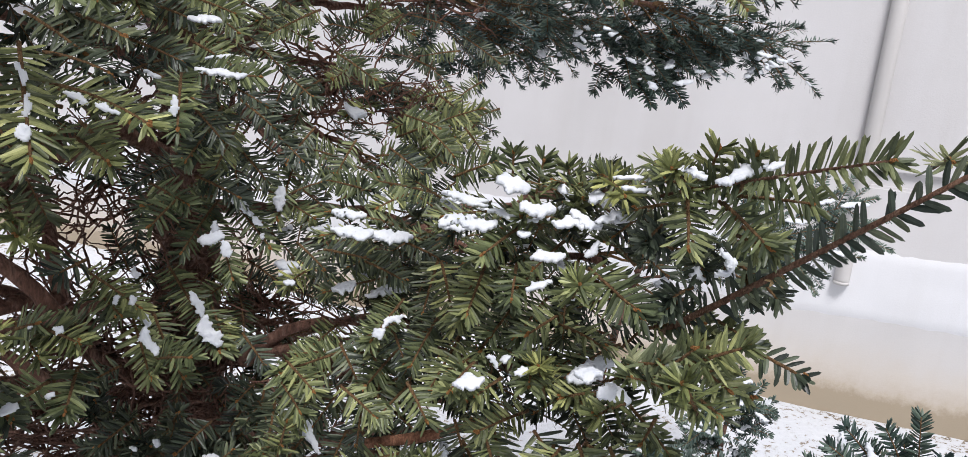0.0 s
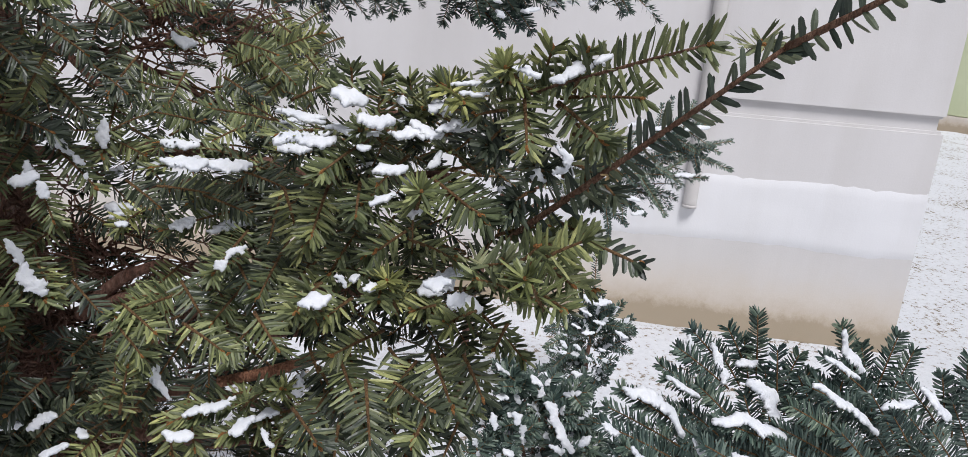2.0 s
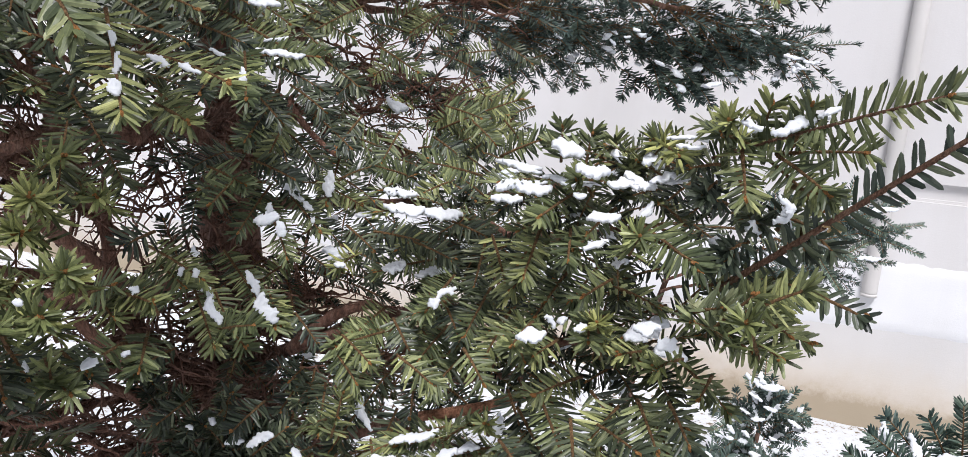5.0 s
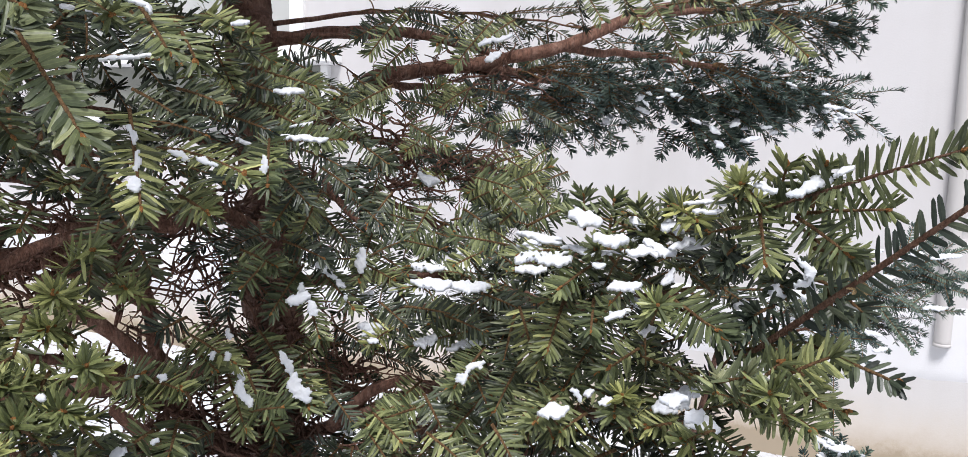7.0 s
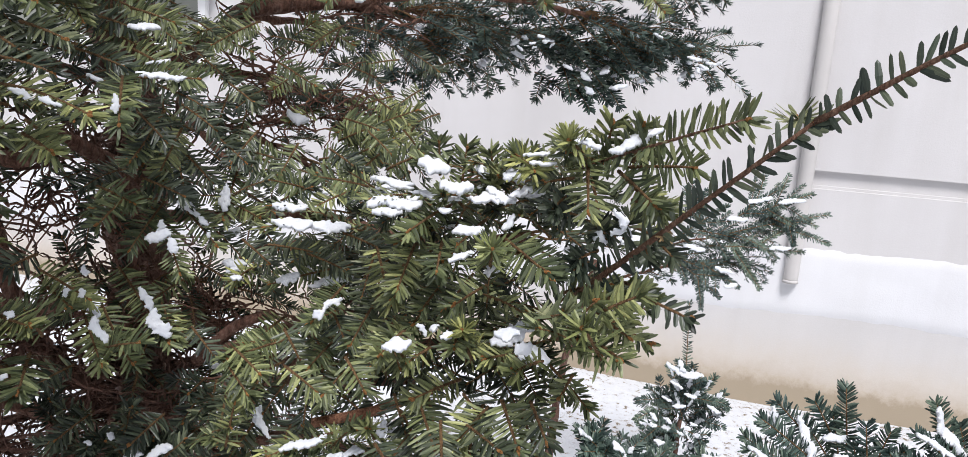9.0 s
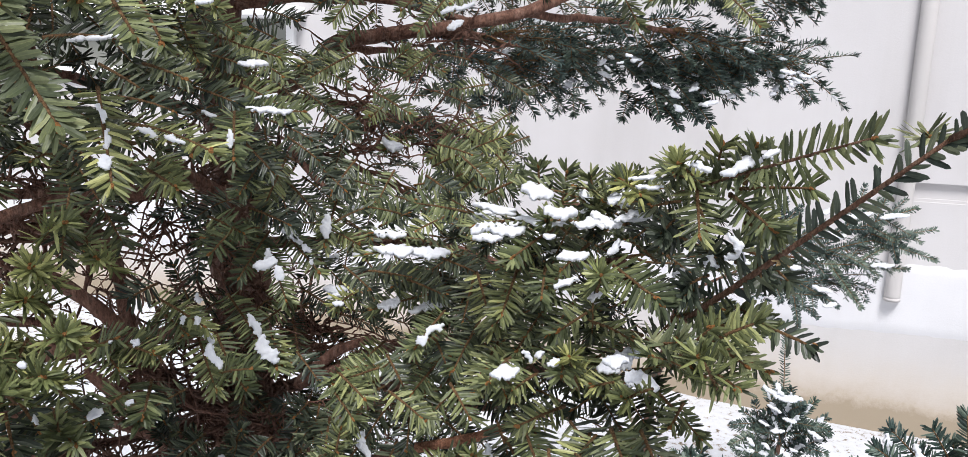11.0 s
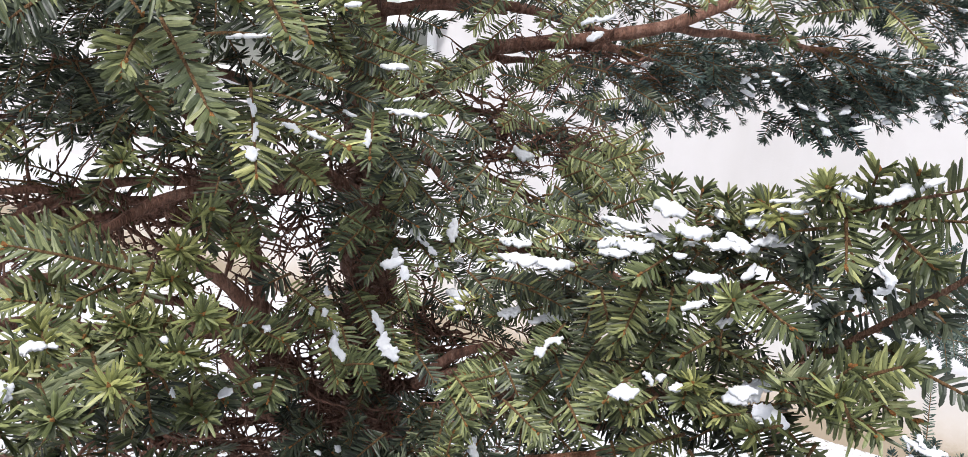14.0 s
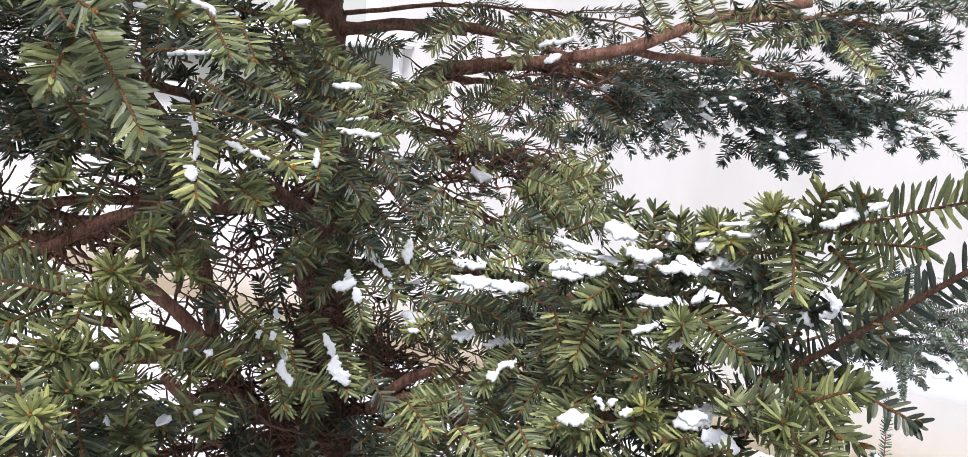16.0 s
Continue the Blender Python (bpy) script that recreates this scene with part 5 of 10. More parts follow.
spray(YEW, (-0.239, 0.735, 1.191), (-0.202, 0.684, 1.146), (0.26, -0.82, 0.50))
spray(YEW, (-0.254, 0.806, 1.200), (-0.187, 0.754, 1.157), (0.24, -0.84, 0.48))
spray(YEW, (-0.187, 0.830, 1.226), (-0.188, 0.779, 1.181), (0.21, -0.86, 0.46))
spray(YEW, (-0.216, 0.847, 1.193), (-0.156, 0.808, 1.178), (0.20, -0.86, 0.47))
spray(YEW, (-0.250, 0.765, 1.201), (-0.297, 0.710, 1.198), (0.20, -0.54, 0.81))
spray(YEW, (-0.233, 0.848, 1.222), (-0.263, 0.792, 1.249), (0.18, -0.57, 0.80))
spray(YEW, (-0.235, 0.825, 1.103), (-0.260, 0.762, 1.088), (0.25, -0.80, 0.54))
spray(YEW, (-0.649, 0.565, 1.170), (-0.582, 0.569, 1.203), (0.63, -0.62, 0.47))
spray(YEW, (-0.597, 0.574, 1.142), (-0.577, 0.522, 1.115), (0.60, -0.60, 0.52))
spray(YEW, (-0.500, 0.664, 1.195), (-0.515, 0.613, 1.228), (0.36, -0.47, 0.81))
# centre
spray(YEW, (-0.029, 0.740, 1.189), (-0.119, 0.679, 1.220), (0.02, -0.14, 0.99))
spray(YEW, (-0.031, 0.719, 1.193), (-0.117, 0.655, 1.205), (0.02, -0.14, 0.99))
spray(YEW, (-0.046, 0.768, 1.143), (-0.121, 0.704, 1.135), (0.11, -0.84, 0.53))
spray(YEW, (-0.042, 0.666, 1.151), (-0.060, 0.595, 1.138), (0.08, -0.83, 0.56))
spray(YEW, (-0.096, 0.681, 1.087), (-0.137, 0.617, 1.090), (0.15, -0.79, 0.60))
spray(YEW, (-0.113, 0.750, 1.086), (-0.133, 0.690, 1.077), (0.15, -0.80, 0.58))
spray(YEW, (-0.153, 0.784, 1.129), (-0.165, 0.743, 1.125), (0.12, -0.53, 0.84), radial=0.61)
spray(YEW, (-0.129, 1.026, 1.284), (-0.154, 0.953, 1.272), (0.09, -0.61, 0.78), radial=.3)
spray(YEW, (-0.091, 0.946, 1.254), (0.008, 0.909, 1.304), (0.06, -0.92, 0.38))
spray(YEW, (-0.081, 0.944, 1.231), (-0.021, 0.915, 1.265), (0.06, -0.91, 0.41))
spray(YEW, (-0.279, 1.002, 1.376), (-0.204, 0.955, 1.356), (0.23, -0.92, 0.30))
spray(YEW, (-0.244, 1.036, 1.395), (-0.260, 0.971, 1.352), (0.24, -0.92, 0.30))
spray(YEW, (-0.198, 1.041, 1.355), (-0.142, 1.044, 1.401), (0.16, -0.94, 0.29))
spray(YEW, (-0.148, 0.874, 1.235), (-0.188, 0.814, 1.254), (0.19, -0.89, 0.42))
spray(YEW, (-0.101, 0.829, 1.210), (-0.143, 0.779, 1.228), (0.14, -0.88, 0.45))
spray(YEW, (-0.027, 0.749, 1.233), (-0.081, 0.715, 1.246), (0.08, -0.89, 0.44))
spray(YEW, (-0.149, 0.803, 1.144), (-0.088, 0.770, 1.154), (0.14, -0.85, 0.51))
spray(YEW, (-0.007, 0.654, 1.148), (-0.026, 0.600, 1.118), (0.04, -0.82, 0.57))
spray(YEW, (-0.044, 0.666, 1.101), (-0.063, 0.606, 1.091), (0.08, -0.80, 0.60))
spray(YEW, (0.012, 0.616, 1.141), (-0.008, 0.573, 1.110), (0.02, -0.81, 0.59))
spray(YEW, (-0.011, 0.641, 1.198), (0.007, 0.596, 1.159), (0.03, -0.85, 0.53))
spray(YEW, (-0.027, 0.636, 1.085), (-0.050, 0.605, 1.065), (0.07, -0.78, 0.62))
spray(YEW, (-0.114, 0.639, 1.062), (-0.122, 0.603, 1.048), (0.15, -0.76, 0.63))
# right centre
spray(YEW, (0.086, 0.574, 1.259), (0.046, 0.533, 1.270), (-0.01, -0.14, 0.99), radial=.5)
spray(YEW, (0.060, 0.598, 1.256), (-0.010, 0.548, 1.260), (-0.00, -0.14, 0.99))
spray(YEW, (0.086, 0.598, 1.274), (0.028, 0.564, 1.290), (-0.01, -0.14, 0.99), radial=.2)
spray(YEW, (0.053, 0.585, 1.253), (0.021, 0.531, 1.240), (-0.03, -0.88, 0.47))
spray(YEW, (0.097, 0.581, 1.281), (0.067, 0.554, 1.294), (-0.01, -0.14, 0.99))
spray(YEW, (0.118, 0.564, 1.270), (0.088, 0.538, 1.287), (-0.02, -0.14, 0.99))
spray(YEW, (0.048, 0.558, 1.228), (0.045, 0.522, 1.212), (-0.04, -0.86, 0.51))
spray(YEW, (0.026, 0.581, 1.219), (0.015, 0.541, 1.190), (-0.00, -0.85, 0.52))
spray(YEW, (0.081, 0.528, 1.218), (0.085, 0.495, 1.235), (-0.07, -0.56, 0.83), radial=0.54)
spray(YEW, (0.094, 0.510, 1.245), (0.128, 0.474, 1.226), (-0.15, -0.85, 0.50), length=0.0178)
spray(YEW, (0.083, 0.539, 1.191), (0.116, 0.525, 1.182), (-0.02, -0.13, 0.99))
spray(YEW, (0.067, 0.531, 1.172), (0.062, 0.486, 1.165), (-0.04, -0.52, 0.85), radial=.5)
spray(YEW, (0.024, 0.508, 1.168), (0.009, 0.471, 1.162), (0.00, -0.13, 0.99), radial=.3)
spray(YEW, (0.137, 0.571, 1.168), (0.094, 0.525, 1.159), (-0.02, -0.13, 0.99))
spray(YEW, (0.123, 0.542, 1.148), (0.148, 0.530, 1.162), (-0.03, -0.13, 0.99))
spray(YEW, (0.157, 0.492, 1.196), (0.145, 0.451, 1.191), (-0.13, -0.51, 0.85), radial=0.44)
spray(YEW, (0.076, 0.580, 1.196), (0.054, 0.549, 1.173), (-0.06, -0.84, 0.54))
spray(YEW, (0.041, 0.586, 1.167), (0.028, 0.559, 1.154), (-0.02, -0.83, 0.56))
# two long sparse twigs that reach out to the right
spray(YEW, (0.143, 0.545, 1.294), (0.216, 0.387, 1.354), (-0.32, -0.88, 0.34), length=0.0205, thick=.0012, width=.0028, sparse=0.85, sag=.02, lift=24, radial=.25, bark=RUST, single=True)
spray(YEW, (0.180, 0.523, 1.303), (0.213, 0.460, 1.315), (-0.34, -0.87, 0.36), length=0.0178)
spray(YEW, (0.161, 0.547, 1.306), (0.193, 0.504, 1.316), (-0.19, -0.60, 0.78), length=0.0178)
spray(YEW, (0.151, 0.513, 1.203), (0.242, 0.359, 1.357), (-0.33, -0.83, 0.45), length=0.0165, sparse=.42, thick=.0020, width=.0038, sag=.0, bark=RUST, single=True, mats="dark")
spray(YEW, (0.242, 0.359, 1.357), (0.280, 0.290, 1.405), (-0.53, -0.79, 0.30), length=0.0135, sparse=.45, thick=.0016, width=.0034, sag=.01, bark=RUST, single=True, mats="dark")
spray(YEW, (0.130, 0.538, 1.318), (0.136, 0.499, 1.316), (-0.14, -0.60, 0.79), radial=0.41, length=.0185)
spray(YEW, (0.160, 0.511, 1.304), (0.161, 0.490, 1.338), (-0.25, -0.90, 0.37), length=0.0178)
spray(YEW, (0.178, 0.489, 1.312), (0.177, 0.466, 1.340), (-0.29, -0.89, 0.36), length=0.0178)
spray(YEW, (0.180, 0.532, 1.297), (0.206, 0.491, 1.272), (-0.31, -0.86, 0.40), length=0.0178)
spray(YEW, (0.162, 0.552, 1.289), (0.165, 0.513, 1.262), (-0.26, -0.88, 0.41), length=0.0178)
spray(YEW, (0.133, 0.537, 1.316), (0.137, 0.501, 1.319), (-0.16, -0.61, 0.78), radial=0.54, length=.0185)
spray(YEW, (0.101, 0.557, 1.301), (0.112, 0.518, 1.296), (-0.12, -0.61, 0.79), radial=0.67, length=.0185)
spray(YEW, (0.190, 0.513, 1.271), (0.210, 0.493, 1.281), (-0.22, -0.56, 0.80))
spray(YEW, (0.257, 0.423, 1.349), (0.247, 0.390, 1.356), (-0.35, -0.56, 0.75), radial=0.38, single=True, mats="pale")
spray(YEW, (0.187, 0.509, 1.218), (0.200, 0.463, 1.219), (-0.32, -0.80, 0.50), length=0.0126, width=.0034, radial=.3)
spray(YEW, (0.171, 0.499, 1.212), (0.178, 0.454, 1.205), (-0.28, -0.81, 0.52), length=0.0148)
spray(YEW, (0.170, 0.508, 1.209), (0.182, 0.474, 1.202), (-0.28, -0.81, 0.52), length=0.0163)
spray(YEW, (0.113, 0.455, 1.200), (0.130, 0.421, 1.218), (-0.15, -0.52, 0.84), radial=0.56, length=.0185, single=True, mats="pale")
spray(YEW, (0.144, 0.520, 1.203), (0.175, 0.500, 1.218), (-0.16, -0.54, 0.83), length=0.0178)
spray(YEW, (0.135, 0.536, 1.143), (0.166, 0.485, 1.124), (-0.21, -0.77, 0.60), length=0.0133)
spray(YEW, (0.112, 0.518, 1.109), (0.140, 0.484, 1.108), (-0.18, -0.75, 0.64), length=0.0148)
spray(YEW, (0.121, 0.515, 1.101), (0.131, 0.478, 1.086), (-0.17, -0.74, 0.65), length=0.0148)
spray(YEW, (0.133, 0.575, 1.170), (0.088, 0.544, 1.155), (-0.02, -0.13, 0.99))
spray(YEW, (0.082, 0.537, 1.147), (0.102, 0.499, 1.150), (-0.09, -0.51, 0.86), radial=0.41)
spray(YEW, (0.042, 0.565, 1.157), (0.062, 0.528, 1.163), (-0.05, -0.53, 0.85), radial=0.55)
spray(YEW, (0.037, 0.578, 1.146), (0.006, 0.540, 1.145), (-0.00, -0.13, 0.99), radial=.4)
spray(YEW, (0.074, 0.490, 1.104), (0.099, 0.446, 1.106), (-0.12, -0.74, 0.66), mats=(COLD_TOP, COLD_UNDER))
spray(YEW, (0.038, 0.543, 1.096), (0.058, 0.482, 1.070), (-0.05, -0.75, 0.66))
spray(YEW, (0.090, 0.520, 1.108), (0.078, 0.474, 1.086), (-0.11, -0.75, 0.65), mats=(COLD_TOP, COLD_UNDER))
spray(YEW, (0.095, 0.454, 1.097), (0.085, 0.432, 1.091), (-0.13, -0.72, 0.69))
spray(YEW, (0.072, 0.564, 1.107), (0.033, 0.535, 1.100), (-0.06, -0.78, 0.62))
spray(YEW, (0.010, 0.628, 1.088), (0.040, 0.584, 1.092), (-0.02, -0.79, 0.61), mats=(COLD_TOP, COLD_UNDER))
spray(YEW, (-0.036, 0.575, 1.031), (-0.013, 0.541, 1.068), (0.03, -0.47, 0.88), radial=.4)
spray(YEW, (-0.024, 0.615, 1.028), (-0.088, 0.568, 1.023), (0.01, -0.12, 0.99))
spray(YEW, (0.013, 0.580, 1.029), (-0.047, 0.544, 1.027), (0.01, -0.12, 0.99))
spray(YEW, (0.031, 0.555, 1.059), (0.013, 0.520, 1.038), (-0.01, -0.73, 0.68))
spray(YEW, (-0.068, 0.682, 1.026), (-0.031, 0.636, 1.026), (0.07, -0.76, 0.64), mats=(COLD_TOP, COLD_UNDER))
spray(YEW, (-0.110, 0.732, 1.041), (-0.148, 0.692, 1.032), (0.16, -0.78, 0.61), mats=(COLD_TOP, COLD_UNDER))
spray(YEW, (-0.178, 0.826, 1.013), (-0.123, 0.777, 1.048), (0.16, -0.79, 0.59), mats=(COLD_TOP, COLD_UNDER))
spray(YEW, (-0.033, 0.653, 1.088), (-0.062, 0.629, 1.064), (0.07, -0.79, 0.61))
spray(YEW, (-0.166, 0.718, 1.007), (-0.158, 0.658, 0.982), (0.19, -0.74, 0.65), mats=(COLD_TOP, COLD_UNDER))
spray(YEW, (-0.124, 0.681, 1.001), (-0.142, 0.635, 0.978), (0.16, -0.73, 0.67), mats=(COLD_TOP, COLD_UNDER))
spray(YEW, (0.045, 0.621, 1.227), (0.009, 0.590, 1.215), (-0.02, -0.88, 0.47))
spray(YEW, (0.039, 0.635, 1.200), (0.015, 0.589, 1.174), (-0.02, -0.86, 0.51))
spray(YEW, (-0.016, 0.699, 1.182), (-0.023, 0.648, 1.146), (0.04, -0.86, 0.51), mats=(COLD_TOP, COLD_UNDER))
spray(YEW, (-0.003, 0.665, 1.141), (-0.033, 0.640, 1.116), (0.04, -0.83, 0.56))
spray(YEW, (0.054, 0.588, 1.188), (0.035, 0.554, 1.170), (-0.05, -0.85, 0.53))
spray(YEW, (0.094, 0.565, 1.196), (0.060, 0.534, 1.182), (-0.10, -0.84, 0.53))
spray(YEW, (0.045, 0.655, 1.238), (-0.015, 0.629, 1.231), (-0.00, -0.14, 0.99))
spray(YEW, (0.031, 0.689, 1.242), (-0.011, 0.664, 1.247), (0.00, -0.14, 0.99))
spray(YEW, (0.070, 0.574, 1.217), (0.046, 0.542, 1.206), (-0.07, -0.87, 0.50))
spray(YEW, (0.134, 0.552, 1.239), (0.106, 0.529, 1.260), (-0.03, -0.14, 0.99))
spray(YEW, (-0.260, 0.870, 1.250), (-0.289, 0.824, 1.226), (0.30, -0.87, 0.40), mats=(COLD_TOP, COLD_UNDER))
spray(YEW, (-0.273, 0.858, 1.279), (-0.222, 0.767, 1.196), (0.28, -0.87, 0.40), mats=(COLD_TOP, COLD_UNDER))
spray(YEW, (-0.217, 0.928, 1.176), (-0.254, 0.891, 1.181), (0.24, -0.86, 0.44), mats=(COLD_TOP, COLD_UNDER))
spray(YEW, (-0.302, 0.771, 1.330), (-0.319, 0.684, 1.310), (0.26, -0.58, 0.77), mats=(COLD_TOP, COLD_UNDER))
spray(YEW, (-0.153, 1.165, 1.302), (-0.243, 1.115, 1.275), (0.12, -0.63, 0.77), mats=(COLD_TOP, COLD_UNDER))
spray(YEW, (-0.070, 1.097, 1.278), (-0.003, 1.035, 1.270), (0.04, -0.93, 0.35), mats=(COLD_TOP, COLD_UNDER))
spray(YEW, (-0.033, 1.029, 1.238), (-0.074, 0.970, 1.197), (0.06, -0.91, 0.40), mats=(COLD_TOP, COLD_UNDER))
spray(YEW, (-0.000, 0.968, 1.216), (-0.041, 0.912, 1.187), (0.03, -0.90, 0.42), mats=(COLD_TOP, COLD_UNDER))
spray(YEW, (-0.099, 0.937, 1.180), (-0.130, 0.905, 1.205), (0.02, -0.14, 0.99), mats=(COLD_TOP, COLD_UNDER))
spray(YEW, (-0.344, 0.855, 1.164), (-0.295, 0.804, 1.151), (0.33, -0.82, 0.47), mats=(COLD_TOP, COLD_UNDER))
spray(YEW, (-0.318, 0.711, 1.033), (-0.336, 0.670, 1.028), (0.36, -0.71, 0.60), mats=(COLD_TOP, COLD_UNDER))
spray(YEW, (-0.293, 0.696, 0.990), (-0.313, 0.653, 0.977), (0.33, -0.69, 0.64), mats=(COLD_TOP, COLD_UNDER))
spray(YEW, (-0.220, 0.690, 0.995), (-0.238, 0.646, 0.982), (0.26, -0.71, 0.65), mats=(COLD_TOP, COLD_UNDER))
spray(YEW, (-0.308, 0.877, 0.958), (-0.252, 0.824, 0.939), (0.26, -0.74, 0.62), mats=(COLD_TOP, COLD_UNDER))
spray(YEW, (-0.381, 0.866, 1.078), (-0.384, 0.830, 1.135), (0.37, -0.78, 0.50), mats=(COLD_TOP, COLD_UNDER))
# upper right
spray(YEW, (0.110, 1.005, 1.528), (0.155, 0.934, 1.442), (-0.11, -0.98, 0.19), length=0.0178)
spray(YEW, (0.270, 1.051, 1.498), (0.176, 1.001, 1.476), (-0.18, -0.96, 0.20))
spray(YEW, (0.288, 1.072, 1.497), (0.326, 1.027, 1.451), (-0.25, -0.94, 0.21))
spray(YEW, (0.146, 1.035, 1.510), (0.216, 0.989, 1.508), (-0.11, -0.69, 0.72))
spray(YEW, (0.033, 1.084, 1.544), (0.064, 1.037, 1.491), (-0.02, -0.98, 0.17))
spray(YEW, (0.082, 1.066, 1.535), (0.116, 1.029, 1.485), (-0.07, -0.98, 0.18))
spray(YEW, (-0.186, 0.991, 1.490), (-0.220, 0.939, 1.431), (0.22, -0.95, 0.22))
spray(YEW, (-0.080, 1.048, 1.486), (-0.119, 0.985, 1.424), (0.11, -0.97, 0.22))
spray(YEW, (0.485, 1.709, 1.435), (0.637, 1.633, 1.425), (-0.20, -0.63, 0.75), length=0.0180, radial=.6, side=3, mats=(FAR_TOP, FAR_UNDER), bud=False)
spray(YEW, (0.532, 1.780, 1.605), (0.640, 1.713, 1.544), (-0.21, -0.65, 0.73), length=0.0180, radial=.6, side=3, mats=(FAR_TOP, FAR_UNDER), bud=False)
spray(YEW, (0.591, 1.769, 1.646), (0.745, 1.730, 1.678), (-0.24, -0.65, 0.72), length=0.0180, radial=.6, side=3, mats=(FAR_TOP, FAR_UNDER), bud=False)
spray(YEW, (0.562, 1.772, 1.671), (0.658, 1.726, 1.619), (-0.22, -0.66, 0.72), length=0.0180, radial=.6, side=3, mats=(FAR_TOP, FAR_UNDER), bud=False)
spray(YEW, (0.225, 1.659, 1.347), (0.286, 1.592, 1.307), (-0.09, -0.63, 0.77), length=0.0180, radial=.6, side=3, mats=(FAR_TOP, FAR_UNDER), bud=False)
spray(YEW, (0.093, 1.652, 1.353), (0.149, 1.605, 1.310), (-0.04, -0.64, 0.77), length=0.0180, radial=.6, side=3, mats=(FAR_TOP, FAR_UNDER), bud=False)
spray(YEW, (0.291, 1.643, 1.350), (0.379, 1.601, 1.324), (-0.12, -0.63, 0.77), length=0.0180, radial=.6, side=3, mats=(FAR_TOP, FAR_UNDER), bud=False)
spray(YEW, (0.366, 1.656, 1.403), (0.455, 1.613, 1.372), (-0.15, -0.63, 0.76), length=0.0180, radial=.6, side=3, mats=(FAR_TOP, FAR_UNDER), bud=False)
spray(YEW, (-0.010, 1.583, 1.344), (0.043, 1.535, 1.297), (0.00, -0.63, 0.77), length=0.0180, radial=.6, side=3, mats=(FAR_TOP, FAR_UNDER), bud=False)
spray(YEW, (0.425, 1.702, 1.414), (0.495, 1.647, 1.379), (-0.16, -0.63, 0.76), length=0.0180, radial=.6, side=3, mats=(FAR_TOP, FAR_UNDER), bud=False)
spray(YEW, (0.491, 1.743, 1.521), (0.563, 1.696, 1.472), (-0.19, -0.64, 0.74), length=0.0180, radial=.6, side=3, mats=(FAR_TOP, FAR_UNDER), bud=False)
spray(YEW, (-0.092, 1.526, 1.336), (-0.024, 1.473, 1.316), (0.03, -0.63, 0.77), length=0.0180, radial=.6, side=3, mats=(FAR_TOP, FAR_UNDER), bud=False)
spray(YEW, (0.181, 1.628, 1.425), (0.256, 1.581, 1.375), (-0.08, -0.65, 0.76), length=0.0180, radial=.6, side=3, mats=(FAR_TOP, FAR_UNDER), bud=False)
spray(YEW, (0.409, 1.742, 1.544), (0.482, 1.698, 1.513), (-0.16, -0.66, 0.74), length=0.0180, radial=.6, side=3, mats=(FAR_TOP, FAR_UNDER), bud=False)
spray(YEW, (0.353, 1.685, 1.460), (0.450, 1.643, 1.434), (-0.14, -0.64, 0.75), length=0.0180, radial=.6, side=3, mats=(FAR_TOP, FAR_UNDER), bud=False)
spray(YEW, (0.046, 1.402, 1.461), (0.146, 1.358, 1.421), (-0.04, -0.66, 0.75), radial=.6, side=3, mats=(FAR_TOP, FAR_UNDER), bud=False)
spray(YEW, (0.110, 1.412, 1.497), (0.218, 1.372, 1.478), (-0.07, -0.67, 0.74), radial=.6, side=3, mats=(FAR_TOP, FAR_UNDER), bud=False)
# sprays of the middle of the tree
spray(YEW, (0.149, 0.494, 1.306), (0.126, 0.459, 1.327), (-0.11, -0.47, 0.87), radial=.8, length=0.0175)
spray(YEW, (0.158, 0.504, 1.307), (0.129, 0.478, 1.316), (-0.10, -0.47, 0.88), radial=.3, length=0.0172)
spray(YEW, (0.147, 0.495, 1.308), (0.145, 0.463, 1.279), (-0.21, -0.82, 0.52), length=0.0179)
spray(YEW, (0.143, 0.525, 1.292), (0.120, 0.516, 1.288), (-0.16, -0.85, 0.50), length=0.0164, mats=(COLD_TOP, COLD_UNDER))
spray(YEW, (0.166, 0.479, 1.306), (0.183, 0.437, 1.291), (-0.29, -0.81, 0.51), length=0.0172)
spray(YEW, (0.176, 0.471, 1.288), (0.191, 0.445, 1.286), (-0.30, -0.80, 0.52), length=0.0156)
spray(YEW, (0.094, 0.516, 1.238), (0.124, 0.475, 1.231), (-0.17, -0.79, 0.58), length=0.0211)
spray(YEW, (0.084, 0.498, 1.227), (0.082, 0.460, 1.249), (-0.06, -0.44, 0.90), radial=.9, length=0.0179)
spray(YEW, (0.036, 0.604, 1.228), (0.012, 0.585, 1.189), (0.02, -0.80, 0.60), length=0.0156)
spray(YEW, (0.025, 0.607, 1.194), (0.009, 0.589, 1.164), (0.02, -0.78, 0.62), length=0.0156)
spray(YEW, (0.043, 0.601, 1.222), (0.027, 0.564, 1.239), (-0.00, -0.45, 0.89), radial=.8, length=0.0168)
spray(YEW, (0.065, 0.583, 1.251), (0.048, 0.558, 1.268), (-0.02, -0.46, 0.89), radial=.8, length=0.0172)
spray(YEW, (0.067, 0.563, 1.226), (0.050, 0.541, 1.216), (-0.04, -0.81, 0.58), radial=.3, length=0.0148)
spray(YEW, (0.083, 0.578, 1.244), (0.060, 0.553, 1.226), (-0.05, -0.82, 0.57), length=0.0148)
